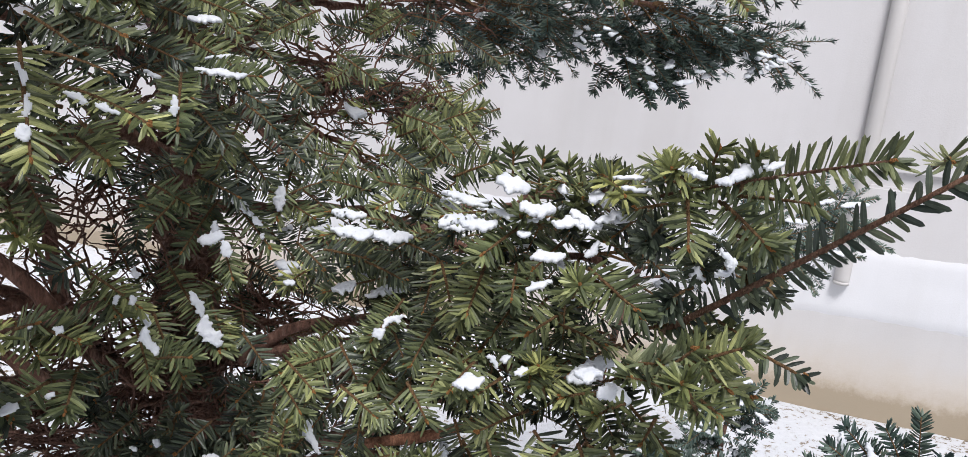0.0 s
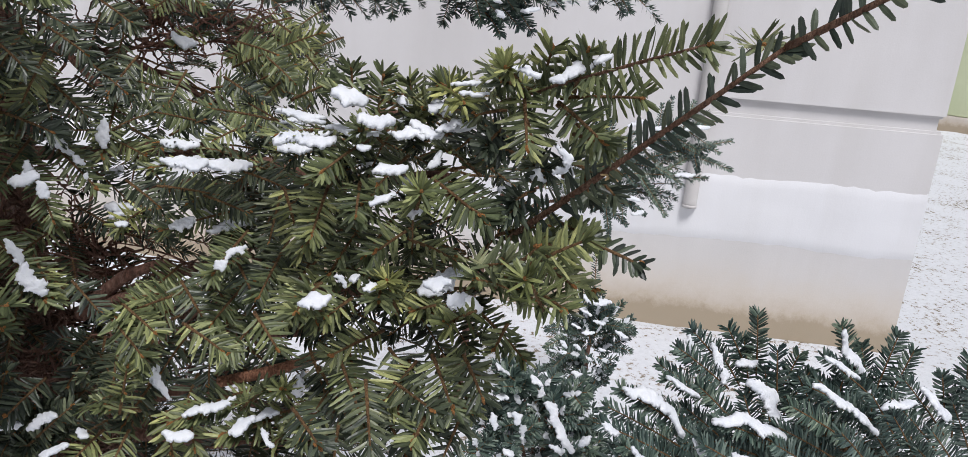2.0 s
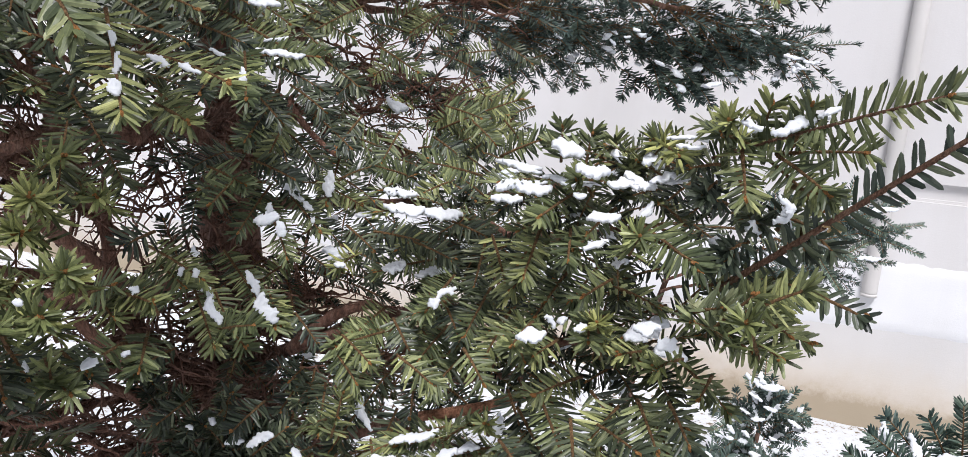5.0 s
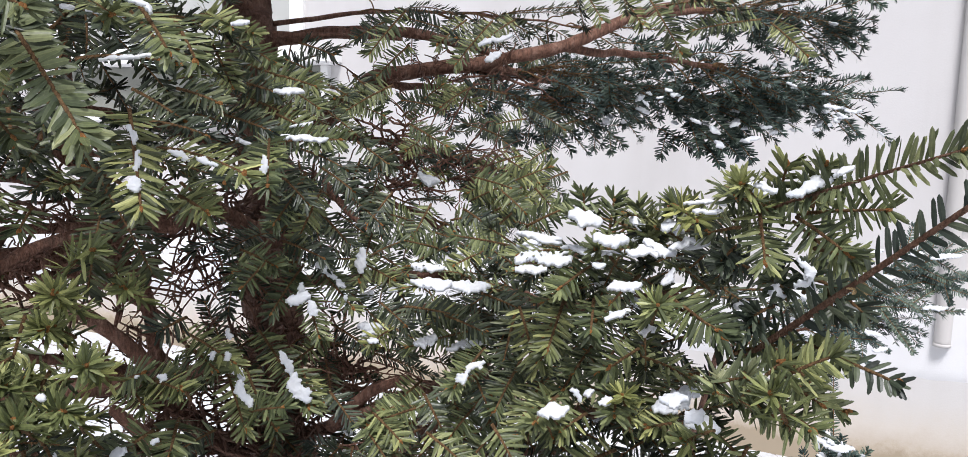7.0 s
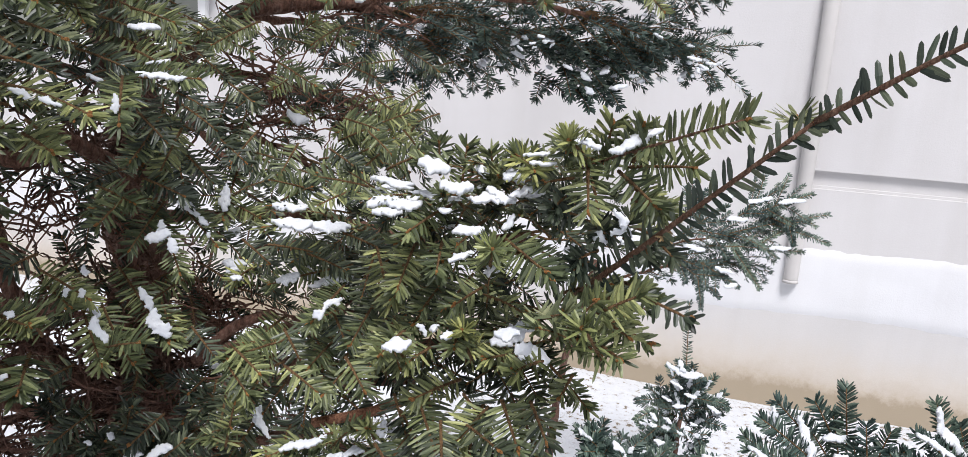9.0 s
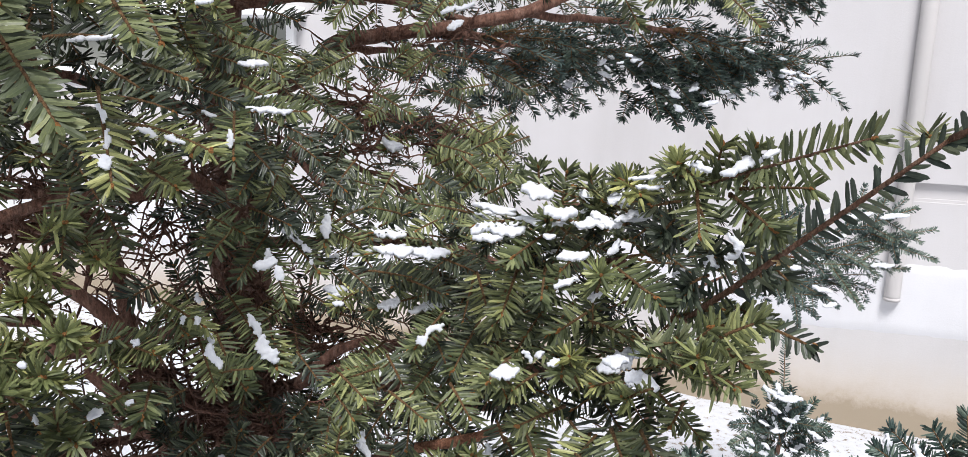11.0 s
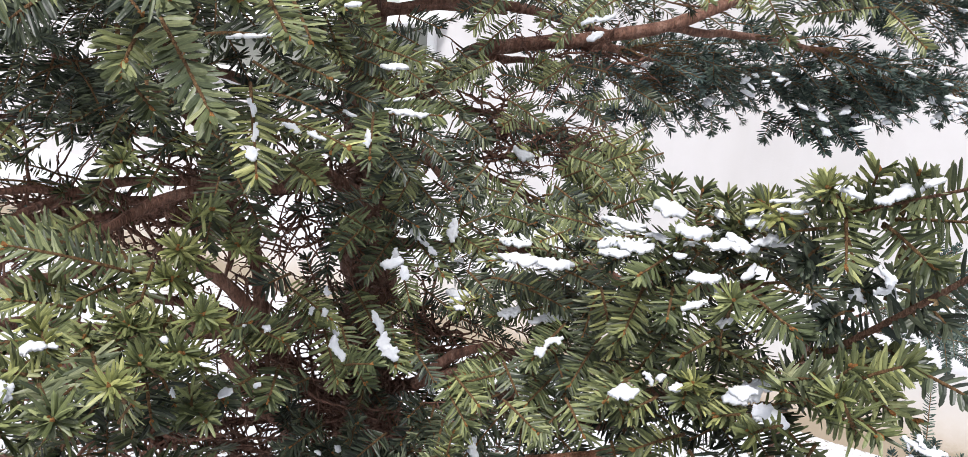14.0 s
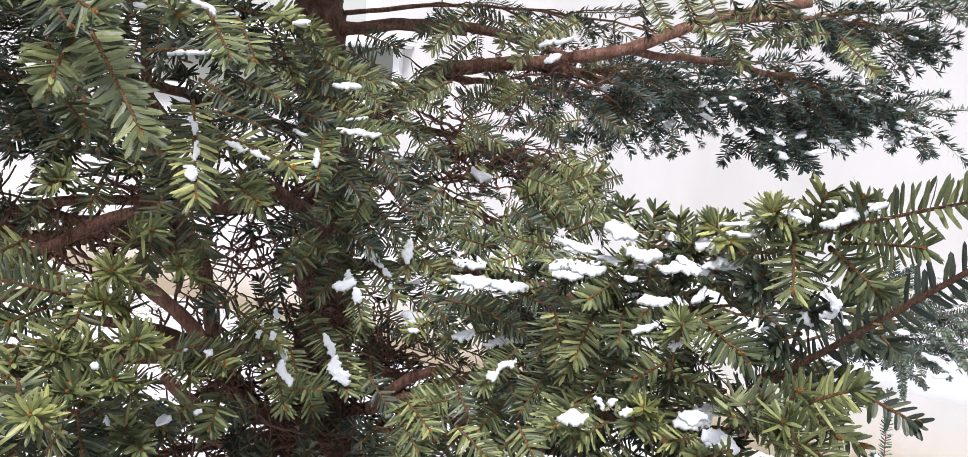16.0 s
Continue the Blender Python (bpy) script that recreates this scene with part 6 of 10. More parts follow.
spray(YEW, (0.140, 0.618, 1.156), (0.074, 0.611, 1.165), (-0.03, -0.42, 0.91), mats=(COLD_TOP, COLD_UNDER), length=0.0172)
spray(YEW, (0.118, 0.618, 1.141), (0.090, 0.615, 1.187), (-0.09, -0.80, 0.59), mats=(COLD_TOP, COLD_UNDER), length=0.0172)
spray(YEW, (0.144, 0.595, 1.156), (0.161, 0.579, 1.188), (-0.18, -0.78, 0.60), mats=(COLD_TOP, COLD_UNDER), length=0.0172)
spray(YEW, (0.070, 0.647, 1.134), (0.047, 0.639, 1.164), (-0.03, -0.80, 0.60), mats=(COLD_TOP, COLD_UNDER), length=0.0156)
spray(YEW, (0.144, 0.628, 1.188), (0.096, 0.610, 1.175), (-0.05, -0.43, 0.90), mats=(COLD_TOP, COLD_UNDER), length=0.0172)
spray(YEW, (0.078, 0.522, 1.140), (0.067, 0.491, 1.178), (-0.04, -0.41, 0.91), radial=.8, length=0.0172)
spray(YEW, (0.085, 0.526, 1.156), (0.062, 0.508, 1.158), (-0.03, -0.40, 0.92), length=0.0156)
spray(YEW, (0.159, 0.430, 1.185), (0.137, 0.399, 1.218), (-0.11, -0.40, 0.91), radial=.8, length=0.0195)
spray(YEW, (0.142, 0.447, 1.190), (0.113, 0.423, 1.207), (-0.08, -0.40, 0.91), length=0.0172)
spray(YEW, (0.157, 0.444, 1.192), (0.169, 0.419, 1.191), (-0.25, -0.72, 0.65), length=0.0156)
spray(YEW, (0.133, 0.459, 1.187), (0.152, 0.433, 1.226), (-0.23, -0.76, 0.60), length=0.0179)
spray(YEW, (0.146, 0.440, 1.209), (0.178, 0.420, 1.236), (-0.28, -0.76, 0.59), length=0.0172)
spray(YEW, (0.178, 0.430, 1.232), (0.208, 0.411, 1.224), (-0.33, -0.72, 0.61), mats=(COLD_TOP, COLD_UNDER), length=0.0112, width=0.0034, sparse=0.8)
spray(YEW, (0.156, 0.450, 1.210), (0.177, 0.432, 1.201), (-0.26, -0.73, 0.63), length=0.0133)
spray(YEW, (0.169, 0.457, 1.204), (0.192, 0.439, 1.195), (-0.28, -0.72, 0.63), length=0.0117)
spray(YEW, (0.140, 0.459, 1.192), (0.160, 0.441, 1.185), (-0.27, -0.87, 0.42), length=0.0140)
spray(YEW, (0.128, 0.485, 1.160), (0.106, 0.466, 1.158), (-0.07, -0.39, 0.92), radial=.6, length=0.0172)
spray(YEW, (0.114, 0.509, 1.154), (0.086, 0.492, 1.156), (-0.05, -0.40, 0.92), length=0.0156)
spray(YEW, (0.028, 0.520, 1.138), (0.016, 0.494, 1.159), (0.01, -0.40, 0.92), radial=.8, length=0.0156)
spray(YEW, (0.046, 0.531, 1.148), (0.028, 0.510, 1.142), (-0.01, -0.74, 0.67), length=0.0156)
spray(YEW, (0.010, 0.548, 1.144), (0.022, 0.519, 1.133), (0.00, -0.74, 0.68), length=0.0156)
spray(YEW, (0.092, 0.500, 1.114), (0.070, 0.476, 1.096), (-0.07, -0.68, 0.73), length=0.0195)
spray(YEW, (0.073, 0.516, 1.116), (0.086, 0.498, 1.106), (-0.09, -0.70, 0.71), mats=(COLD_TOP, COLD_UNDER), length=0.0187)
spray(YEW, (0.100, 0.481, 1.129), (0.112, 0.448, 1.105), (-0.13, -0.67, 0.73), length=0.0195)
spray(YEW, (0.121, 0.477, 1.131), (0.131, 0.447, 1.114), (-0.16, -0.68, 0.72), mats=(COLD_TOP, COLD_UNDER), length=0.0179)
spray(YEW, (0.105, 0.471, 1.102), (0.089, 0.446, 1.086), (-0.10, -0.66, 0.75), length=0.0179, mats=(COLD_TOP, COLD_UNDER))
spray(YEW, (0.056, 0.482, 1.109), (0.060, 0.448, 1.076), (-0.05, -0.65, 0.76), length=0.0172, mats=(COLD_TOP, COLD_UNDER))
spray(YEW, (0.008, 0.484, 1.086), (0.028, 0.454, 1.074), (-0.01, -0.65, 0.76), length=0.0156, mats=(COLD_TOP, COLD_UNDER))
spray(YEW, (0.043, 0.552, 1.105), (0.056, 0.516, 1.070), (-0.04, -0.68, 0.73), mats=(COLD_TOP, COLD_UNDER), length=0.0203)
spray(YEW, (0.023, 0.568, 1.073), (0.051, 0.530, 1.041), (-0.03, -0.67, 0.74), mats=(COLD_TOP, COLD_UNDER), length=0.0203)
spray(YEW, (0.015, 0.594, 1.076), (0.032, 0.558, 1.046), (-0.01, -0.68, 0.73), mats=(COLD_TOP, COLD_UNDER), length=0.0187)
spray(YEW, (0.070, 0.493, 1.079), (0.086, 0.461, 1.060), (-0.09, -0.64, 0.76), mats=(COLD_TOP, COLD_UNDER), length=0.0179)
spray(YEW, (0.040, 0.504, 1.062), (0.037, 0.477, 1.047), (-0.02, -0.65, 0.76), mats=(COLD_TOP, COLD_UNDER), length=0.0172)
spray(YEW, (0.130, 0.486, 1.093), (0.109, 0.457, 1.060), (-0.12, -0.64, 0.76), mats=(COLD_TOP, COLD_UNDER), length=0.0172)
spray(YEW, (0.154, 0.498, 1.145), (0.144, 0.484, 1.132), (-0.18, -0.71, 0.69), length=0.0125)
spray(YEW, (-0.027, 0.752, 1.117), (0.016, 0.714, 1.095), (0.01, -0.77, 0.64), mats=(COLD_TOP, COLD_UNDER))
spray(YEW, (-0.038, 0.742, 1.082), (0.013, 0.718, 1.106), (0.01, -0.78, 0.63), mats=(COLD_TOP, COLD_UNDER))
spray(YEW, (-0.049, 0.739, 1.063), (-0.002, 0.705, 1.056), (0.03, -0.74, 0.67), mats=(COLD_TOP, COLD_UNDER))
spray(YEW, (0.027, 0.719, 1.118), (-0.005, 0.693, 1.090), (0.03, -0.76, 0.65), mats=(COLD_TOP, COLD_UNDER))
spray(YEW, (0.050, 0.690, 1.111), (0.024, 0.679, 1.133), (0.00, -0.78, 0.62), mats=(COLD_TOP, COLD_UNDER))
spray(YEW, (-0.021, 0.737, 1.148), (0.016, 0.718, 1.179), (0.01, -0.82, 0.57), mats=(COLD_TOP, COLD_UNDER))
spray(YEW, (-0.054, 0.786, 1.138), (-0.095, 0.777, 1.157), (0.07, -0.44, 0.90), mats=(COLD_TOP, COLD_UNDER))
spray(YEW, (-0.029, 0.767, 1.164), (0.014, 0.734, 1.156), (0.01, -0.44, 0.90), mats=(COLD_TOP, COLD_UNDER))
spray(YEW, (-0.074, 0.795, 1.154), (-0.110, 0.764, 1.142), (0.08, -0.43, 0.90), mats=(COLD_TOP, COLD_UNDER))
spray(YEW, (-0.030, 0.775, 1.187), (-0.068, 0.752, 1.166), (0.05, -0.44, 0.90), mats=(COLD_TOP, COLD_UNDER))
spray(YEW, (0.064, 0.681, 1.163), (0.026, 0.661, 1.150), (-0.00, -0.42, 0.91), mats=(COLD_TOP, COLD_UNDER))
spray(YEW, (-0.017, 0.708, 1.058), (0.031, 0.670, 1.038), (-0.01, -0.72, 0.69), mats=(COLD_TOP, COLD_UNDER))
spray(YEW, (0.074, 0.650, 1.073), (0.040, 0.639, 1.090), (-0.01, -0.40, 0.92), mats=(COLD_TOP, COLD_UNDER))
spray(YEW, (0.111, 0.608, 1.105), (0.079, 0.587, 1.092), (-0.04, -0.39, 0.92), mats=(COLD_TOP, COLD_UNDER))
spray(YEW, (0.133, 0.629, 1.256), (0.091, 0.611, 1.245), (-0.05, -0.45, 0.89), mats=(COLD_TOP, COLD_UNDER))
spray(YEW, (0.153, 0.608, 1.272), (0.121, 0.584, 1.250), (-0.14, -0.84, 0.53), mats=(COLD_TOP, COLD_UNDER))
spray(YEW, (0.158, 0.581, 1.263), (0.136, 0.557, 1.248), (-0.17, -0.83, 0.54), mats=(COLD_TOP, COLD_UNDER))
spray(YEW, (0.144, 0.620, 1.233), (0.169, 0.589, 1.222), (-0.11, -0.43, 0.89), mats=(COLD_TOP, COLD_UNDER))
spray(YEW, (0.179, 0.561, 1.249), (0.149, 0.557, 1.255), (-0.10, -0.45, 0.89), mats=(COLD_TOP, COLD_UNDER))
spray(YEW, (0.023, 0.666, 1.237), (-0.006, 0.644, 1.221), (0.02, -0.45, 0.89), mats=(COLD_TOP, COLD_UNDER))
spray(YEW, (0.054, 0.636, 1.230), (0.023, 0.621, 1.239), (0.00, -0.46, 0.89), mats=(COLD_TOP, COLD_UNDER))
spray(YEW, (-0.010, 0.703, 1.260), (0.026, 0.680, 1.282), (-0.00, -0.88, 0.48))
spray(YEW, (0.042, 0.650, 1.267), (0.039, 0.638, 1.299), (-0.02, -0.88, 0.47), length=0.0164)
spray(YEW, (0.062, 0.643, 1.259), (0.064, 0.632, 1.297), (-0.05, -0.88, 0.47), length=0.0164)
spray(YEW, (0.095, 0.660, 1.259), (0.086, 0.649, 1.291), (-0.08, -0.88, 0.48))
spray(YEW, (0.120, 0.656, 1.261), (0.098, 0.643, 1.277), (-0.05, -0.47, 0.88))
spray(YEW, (0.139, 0.569, 1.287), (0.100, 0.548, 1.303), (-0.07, -0.47, 0.88), radial=.4, length=0.0172)
spray(YEW, (0.102, 0.636, 1.258), (0.133, 0.614, 1.279), (-0.08, -0.46, 0.88), mats=(COLD_TOP, COLD_UNDER))
# lower left and the shade under the limbs
spray(YEW, (-0.104, 0.664, 1.077), (-0.132, 0.634, 1.071), (0.18, -0.72, 0.68), length=0.0175)
spray(YEW, (-0.098, 0.687, 1.083), (-0.135, 0.672, 1.084), (0.09, -0.39, 0.91))
spray(YEW, (-0.044, 0.689, 1.121), (-0.075, 0.658, 1.112), (0.12, -0.76, 0.64))
spray(YEW, (-0.051, 0.701, 1.085), (-0.087, 0.685, 1.084), (0.12, -0.75, 0.65))
spray(YEW, (-0.079, 0.689, 1.101), (-0.053, 0.654, 1.078), (0.09, -0.74, 0.67))
spray(YEW, (-0.055, 0.636, 1.089), (-0.050, 0.603, 1.059), (0.09, -0.71, 0.70))
spray(YEW, (-0.070, 0.650, 1.055), (-0.068, 0.619, 1.027), (0.10, -0.69, 0.72), mats=(COLD_TOP, COLD_UNDER))
spray(YEW, (-0.039, 0.643, 1.051), (-0.010, 0.613, 1.043), (0.04, -0.70, 0.71), mats=(COLD_TOP, COLD_UNDER))
spray(YEW, (0.002, 0.567, 1.046), (-0.003, 0.533, 1.073), (0.02, -0.37, 0.93), radial=.8, length=0.0156)
spray(YEW, (-0.029, 0.599, 1.024), (-0.074, 0.574, 1.023), (0.06, -0.36, 0.93), length=0.0156)
spray(YEW, (0.002, 0.582, 1.021), (-0.042, 0.546, 1.024), (0.04, -0.35, 0.94), length=0.0164)
spray(YEW, (-0.010, 0.557, 1.007), (0.004, 0.532, 1.040), (0.01, -0.35, 0.93), radial=.5, length=0.0148)
spray(YEW, (-0.084, 0.618, 1.016), (-0.074, 0.585, 0.988), (0.11, -0.65, 0.75))
spray(YEW, (-0.102, 0.618, 1.004), (-0.091, 0.586, 0.980), (0.13, -0.64, 0.76))
spray(YEW, (-0.135, 0.604, 1.010), (-0.125, 0.595, 1.058), (0.17, -0.69, 0.70), length=0.0172)
spray(YEW, (-0.174, 0.629, 0.997), (-0.130, 0.599, 1.032), (0.09, -0.36, 0.93))
spray(YEW, (-0.123, 0.621, 1.002), (-0.148, 0.608, 1.016), (0.10, -0.35, 0.93))
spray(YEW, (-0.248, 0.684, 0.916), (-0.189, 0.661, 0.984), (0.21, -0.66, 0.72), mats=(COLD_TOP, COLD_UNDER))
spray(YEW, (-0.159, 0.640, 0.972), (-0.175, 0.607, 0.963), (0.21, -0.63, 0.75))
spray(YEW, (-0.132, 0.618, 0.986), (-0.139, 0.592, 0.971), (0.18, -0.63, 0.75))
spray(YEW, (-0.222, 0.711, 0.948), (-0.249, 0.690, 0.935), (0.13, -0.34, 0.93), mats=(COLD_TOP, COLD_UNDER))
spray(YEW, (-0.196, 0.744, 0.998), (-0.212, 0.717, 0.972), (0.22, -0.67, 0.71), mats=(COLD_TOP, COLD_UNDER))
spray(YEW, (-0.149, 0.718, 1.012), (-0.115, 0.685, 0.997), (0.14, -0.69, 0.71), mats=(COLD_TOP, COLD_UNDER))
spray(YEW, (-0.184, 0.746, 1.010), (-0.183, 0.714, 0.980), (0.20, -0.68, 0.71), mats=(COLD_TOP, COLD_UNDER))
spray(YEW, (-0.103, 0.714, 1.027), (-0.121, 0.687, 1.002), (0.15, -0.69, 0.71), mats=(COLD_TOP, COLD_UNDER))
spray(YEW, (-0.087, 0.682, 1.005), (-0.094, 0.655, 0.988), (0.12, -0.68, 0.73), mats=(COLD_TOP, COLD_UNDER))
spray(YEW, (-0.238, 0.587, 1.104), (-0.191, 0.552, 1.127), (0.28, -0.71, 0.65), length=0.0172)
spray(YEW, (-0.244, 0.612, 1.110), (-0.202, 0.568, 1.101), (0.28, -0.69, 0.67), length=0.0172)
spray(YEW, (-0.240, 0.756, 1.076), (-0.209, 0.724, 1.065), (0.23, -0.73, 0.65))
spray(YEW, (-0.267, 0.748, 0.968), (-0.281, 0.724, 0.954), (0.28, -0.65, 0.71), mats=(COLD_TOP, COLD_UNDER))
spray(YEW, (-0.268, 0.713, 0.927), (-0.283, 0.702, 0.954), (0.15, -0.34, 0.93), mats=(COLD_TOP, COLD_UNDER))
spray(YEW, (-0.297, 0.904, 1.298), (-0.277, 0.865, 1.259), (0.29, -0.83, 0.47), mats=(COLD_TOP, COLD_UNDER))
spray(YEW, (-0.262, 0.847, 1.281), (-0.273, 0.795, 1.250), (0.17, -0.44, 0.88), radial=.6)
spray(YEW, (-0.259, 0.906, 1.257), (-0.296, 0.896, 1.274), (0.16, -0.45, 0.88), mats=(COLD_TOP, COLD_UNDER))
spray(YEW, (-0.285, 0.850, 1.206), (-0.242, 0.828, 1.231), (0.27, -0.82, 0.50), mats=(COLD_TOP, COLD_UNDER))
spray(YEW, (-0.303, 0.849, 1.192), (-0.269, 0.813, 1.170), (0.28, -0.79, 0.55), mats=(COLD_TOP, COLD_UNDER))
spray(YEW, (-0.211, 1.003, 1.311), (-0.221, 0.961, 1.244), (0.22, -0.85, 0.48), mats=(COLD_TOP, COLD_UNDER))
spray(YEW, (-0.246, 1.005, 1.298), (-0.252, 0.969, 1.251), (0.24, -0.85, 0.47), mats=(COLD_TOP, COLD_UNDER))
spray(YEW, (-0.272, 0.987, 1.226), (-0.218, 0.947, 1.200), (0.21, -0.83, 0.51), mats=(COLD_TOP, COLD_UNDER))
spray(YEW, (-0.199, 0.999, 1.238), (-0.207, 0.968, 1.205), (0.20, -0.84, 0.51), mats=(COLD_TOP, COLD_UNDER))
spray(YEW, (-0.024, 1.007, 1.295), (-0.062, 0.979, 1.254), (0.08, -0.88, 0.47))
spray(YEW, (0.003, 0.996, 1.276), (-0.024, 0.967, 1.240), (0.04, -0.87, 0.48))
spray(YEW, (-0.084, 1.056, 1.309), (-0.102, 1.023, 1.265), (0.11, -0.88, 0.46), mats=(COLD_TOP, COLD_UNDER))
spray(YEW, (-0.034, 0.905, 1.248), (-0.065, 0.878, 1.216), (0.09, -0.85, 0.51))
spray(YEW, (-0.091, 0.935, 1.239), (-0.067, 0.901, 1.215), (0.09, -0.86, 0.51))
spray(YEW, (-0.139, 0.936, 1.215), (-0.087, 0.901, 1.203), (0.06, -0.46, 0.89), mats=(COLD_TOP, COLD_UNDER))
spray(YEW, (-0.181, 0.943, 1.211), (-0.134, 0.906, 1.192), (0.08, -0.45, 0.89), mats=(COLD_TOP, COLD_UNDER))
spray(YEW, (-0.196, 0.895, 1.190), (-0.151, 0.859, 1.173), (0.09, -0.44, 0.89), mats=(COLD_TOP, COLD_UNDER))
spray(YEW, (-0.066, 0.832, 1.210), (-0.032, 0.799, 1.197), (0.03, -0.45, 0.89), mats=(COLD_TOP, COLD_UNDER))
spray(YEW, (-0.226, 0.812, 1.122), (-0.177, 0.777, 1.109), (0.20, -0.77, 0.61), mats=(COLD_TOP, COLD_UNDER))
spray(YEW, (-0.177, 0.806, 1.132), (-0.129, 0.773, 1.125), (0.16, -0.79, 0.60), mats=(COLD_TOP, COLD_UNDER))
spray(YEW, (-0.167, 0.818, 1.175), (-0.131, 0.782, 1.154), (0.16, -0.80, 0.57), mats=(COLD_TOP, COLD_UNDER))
# the left side
spray(YEW, (-0.276, 0.310, 1.416), (-0.278, 0.274, 1.405), (0.68, -0.73, 0.02), length=0.0187, single=True)
spray(YEW, (-0.307, 0.311, 1.406), (-0.309, 0.272, 1.381), (0.66, -0.64, 0.40), length=0.0172, single=True)
spray(YEW, (-0.342, 0.334, 1.408), (-0.357, 0.303, 1.384), (0.67, -0.63, 0.39), length=0.0172)
spray(YEW, (-0.329, 0.359, 1.404), (-0.336, 0.331, 1.384), (0.63, -0.67, 0.39), length=0.0172, mats=(COLD_TOP, COLD_UNDER))
spray(YEW, (-0.255, 0.315, 1.412), (-0.210, 0.293, 1.400), (0.53, -0.77, 0.36), length=0.0187, radial=.3, single=True)
spray(YEW, (-0.294, 0.350, 1.419), (-0.247, 0.325, 1.393), (0.54, -0.75, 0.38), length=0.0179, mats=(COLD_TOP, COLD_UNDER))
spray(YEW, (-0.261, 0.382, 1.419), (-0.264, 0.342, 1.391), (0.55, -0.74, 0.38), length=0.0172, mats=(COLD_TOP, COLD_UNDER))
spray(YEW, (-0.253, 0.334, 1.388), (-0.246, 0.309, 1.367), (0.55, -0.72, 0.42), length=0.0156)
spray(YEW, (-0.302, 0.381, 1.359), (-0.269, 0.364, 1.341), (0.52, -0.73, 0.45), length=0.0140)
spray(YEW, (-0.266, 0.425, 1.420), (-0.228, 0.389, 1.408), (0.47, -0.81, 0.35), radial=.5, length=0.0156)
spray(YEW, (-0.228, 0.414, 1.419), (-0.193, 0.384, 1.388), (0.42, -0.82, 0.39), length=0.0156)
spray(YEW, (-0.227, 0.457, 1.414), (-0.203, 0.437, 1.387), (0.39, -0.83, 0.39), length=0.0148)
spray(YEW, (-0.258, 0.563, 1.429), (-0.224, 0.537, 1.419), (0.20, -0.48, 0.86), radial=.4, length=0.0156)
spray(YEW, (-0.271, 0.548, 1.373), (-0.232, 0.535, 1.363), (0.37, -0.83, 0.41), mats=(COLD_TOP, COLD_UNDER), length=0.0156)
spray(YEW, (-0.301, 0.539, 1.371), (-0.254, 0.526, 1.349), (0.40, -0.81, 0.43), mats=(COLD_TOP, COLD_UNDER), length=0.0156)
spray(YEW, (-0.278, 0.519, 1.348), (-0.230, 0.509, 1.340), (0.20, -0.44, 0.87), length=0.0156, mats=(COLD_TOP, COLD_UNDER))
spray(YEW, (-0.283, 0.680, 1.384), (-0.240, 0.668, 1.375), (0.32, -0.86, 0.40), mats=(COLD_TOP, COLD_UNDER))
spray(YEW, (-0.283, 0.652, 1.354), (-0.234, 0.641, 1.341), (0.32, -0.84, 0.43), mats=(COLD_TOP, COLD_UNDER))
spray(YEW, (-0.256, 0.712, 1.392), (-0.212, 0.700, 1.382), (0.28, -0.88, 0.39))
spray(YEW, (-0.252, 0.705, 1.355), (-0.201, 0.693, 1.332), (0.26, -0.86, 0.44))
spray(YEW, (-0.237, 0.704, 1.325), (-0.180, 0.694, 1.306), (0.13, -0.46, 0.88), mats=(COLD_TOP, COLD_UNDER))
spray(YEW, (-0.269, 0.651, 1.332), (-0.225, 0.638, 1.313), (0.17, -0.45, 0.88), mats=(COLD_TOP, COLD_UNDER))
spray(YEW, (-0.246, 0.676, 1.308), (-0.206, 0.659, 1.277), (0.27, -0.83, 0.49), mats=(COLD_TOP, COLD_UNDER))
spray(YEW, (-0.222, 0.703, 1.301), (-0.235, 0.670, 1.263), (0.29, -0.81, 0.50), mats=(COLD_TOP, COLD_UNDER))
spray(YEW, (-0.223, 0.748, 1.304), (-0.183, 0.733, 1.282), (0.23, -0.85, 0.48), mats=(COLD_TOP, COLD_UNDER))
spray(YEW, (-0.242, 0.589, 1.313), (-0.234, 0.545, 1.304), (0.19, -0.44, 0.88), mats=(COLD_TOP, COLD_UNDER))
spray(YEW, (-0.244, 0.476, 1.306), (-0.243, 0.441, 1.297), (0.22, -0.41, 0.88), radial=.5)
spray(YEW, (-0.282, 0.487, 1.306), (-0.294, 0.464, 1.319), (0.47, -0.75, 0.47), mats=(COLD_TOP, COLD_UNDER))
spray(YEW, (-0.255, 0.497, 1.317), (-0.277, 0.469, 1.322), (0.45, -0.76, 0.47), mats=(COLD_TOP, COLD_UNDER), length=0.0164)
spray(YEW, (-0.254, 0.517, 1.305), (-0.230, 0.500, 1.295), (0.37, -0.79, 0.50))
spray(YEW, (-0.757, 0.660, 1.406), (-0.709, 0.634, 1.320), (0.66, -0.61, 0.43), mats=(COLD_TOP, COLD_UNDER))
spray(YEW, (-0.710, 0.661, 1.347), (-0.722, 0.629, 1.313), (0.66, -0.60, 0.44), mats=(COLD_TOP, COLD_UNDER))
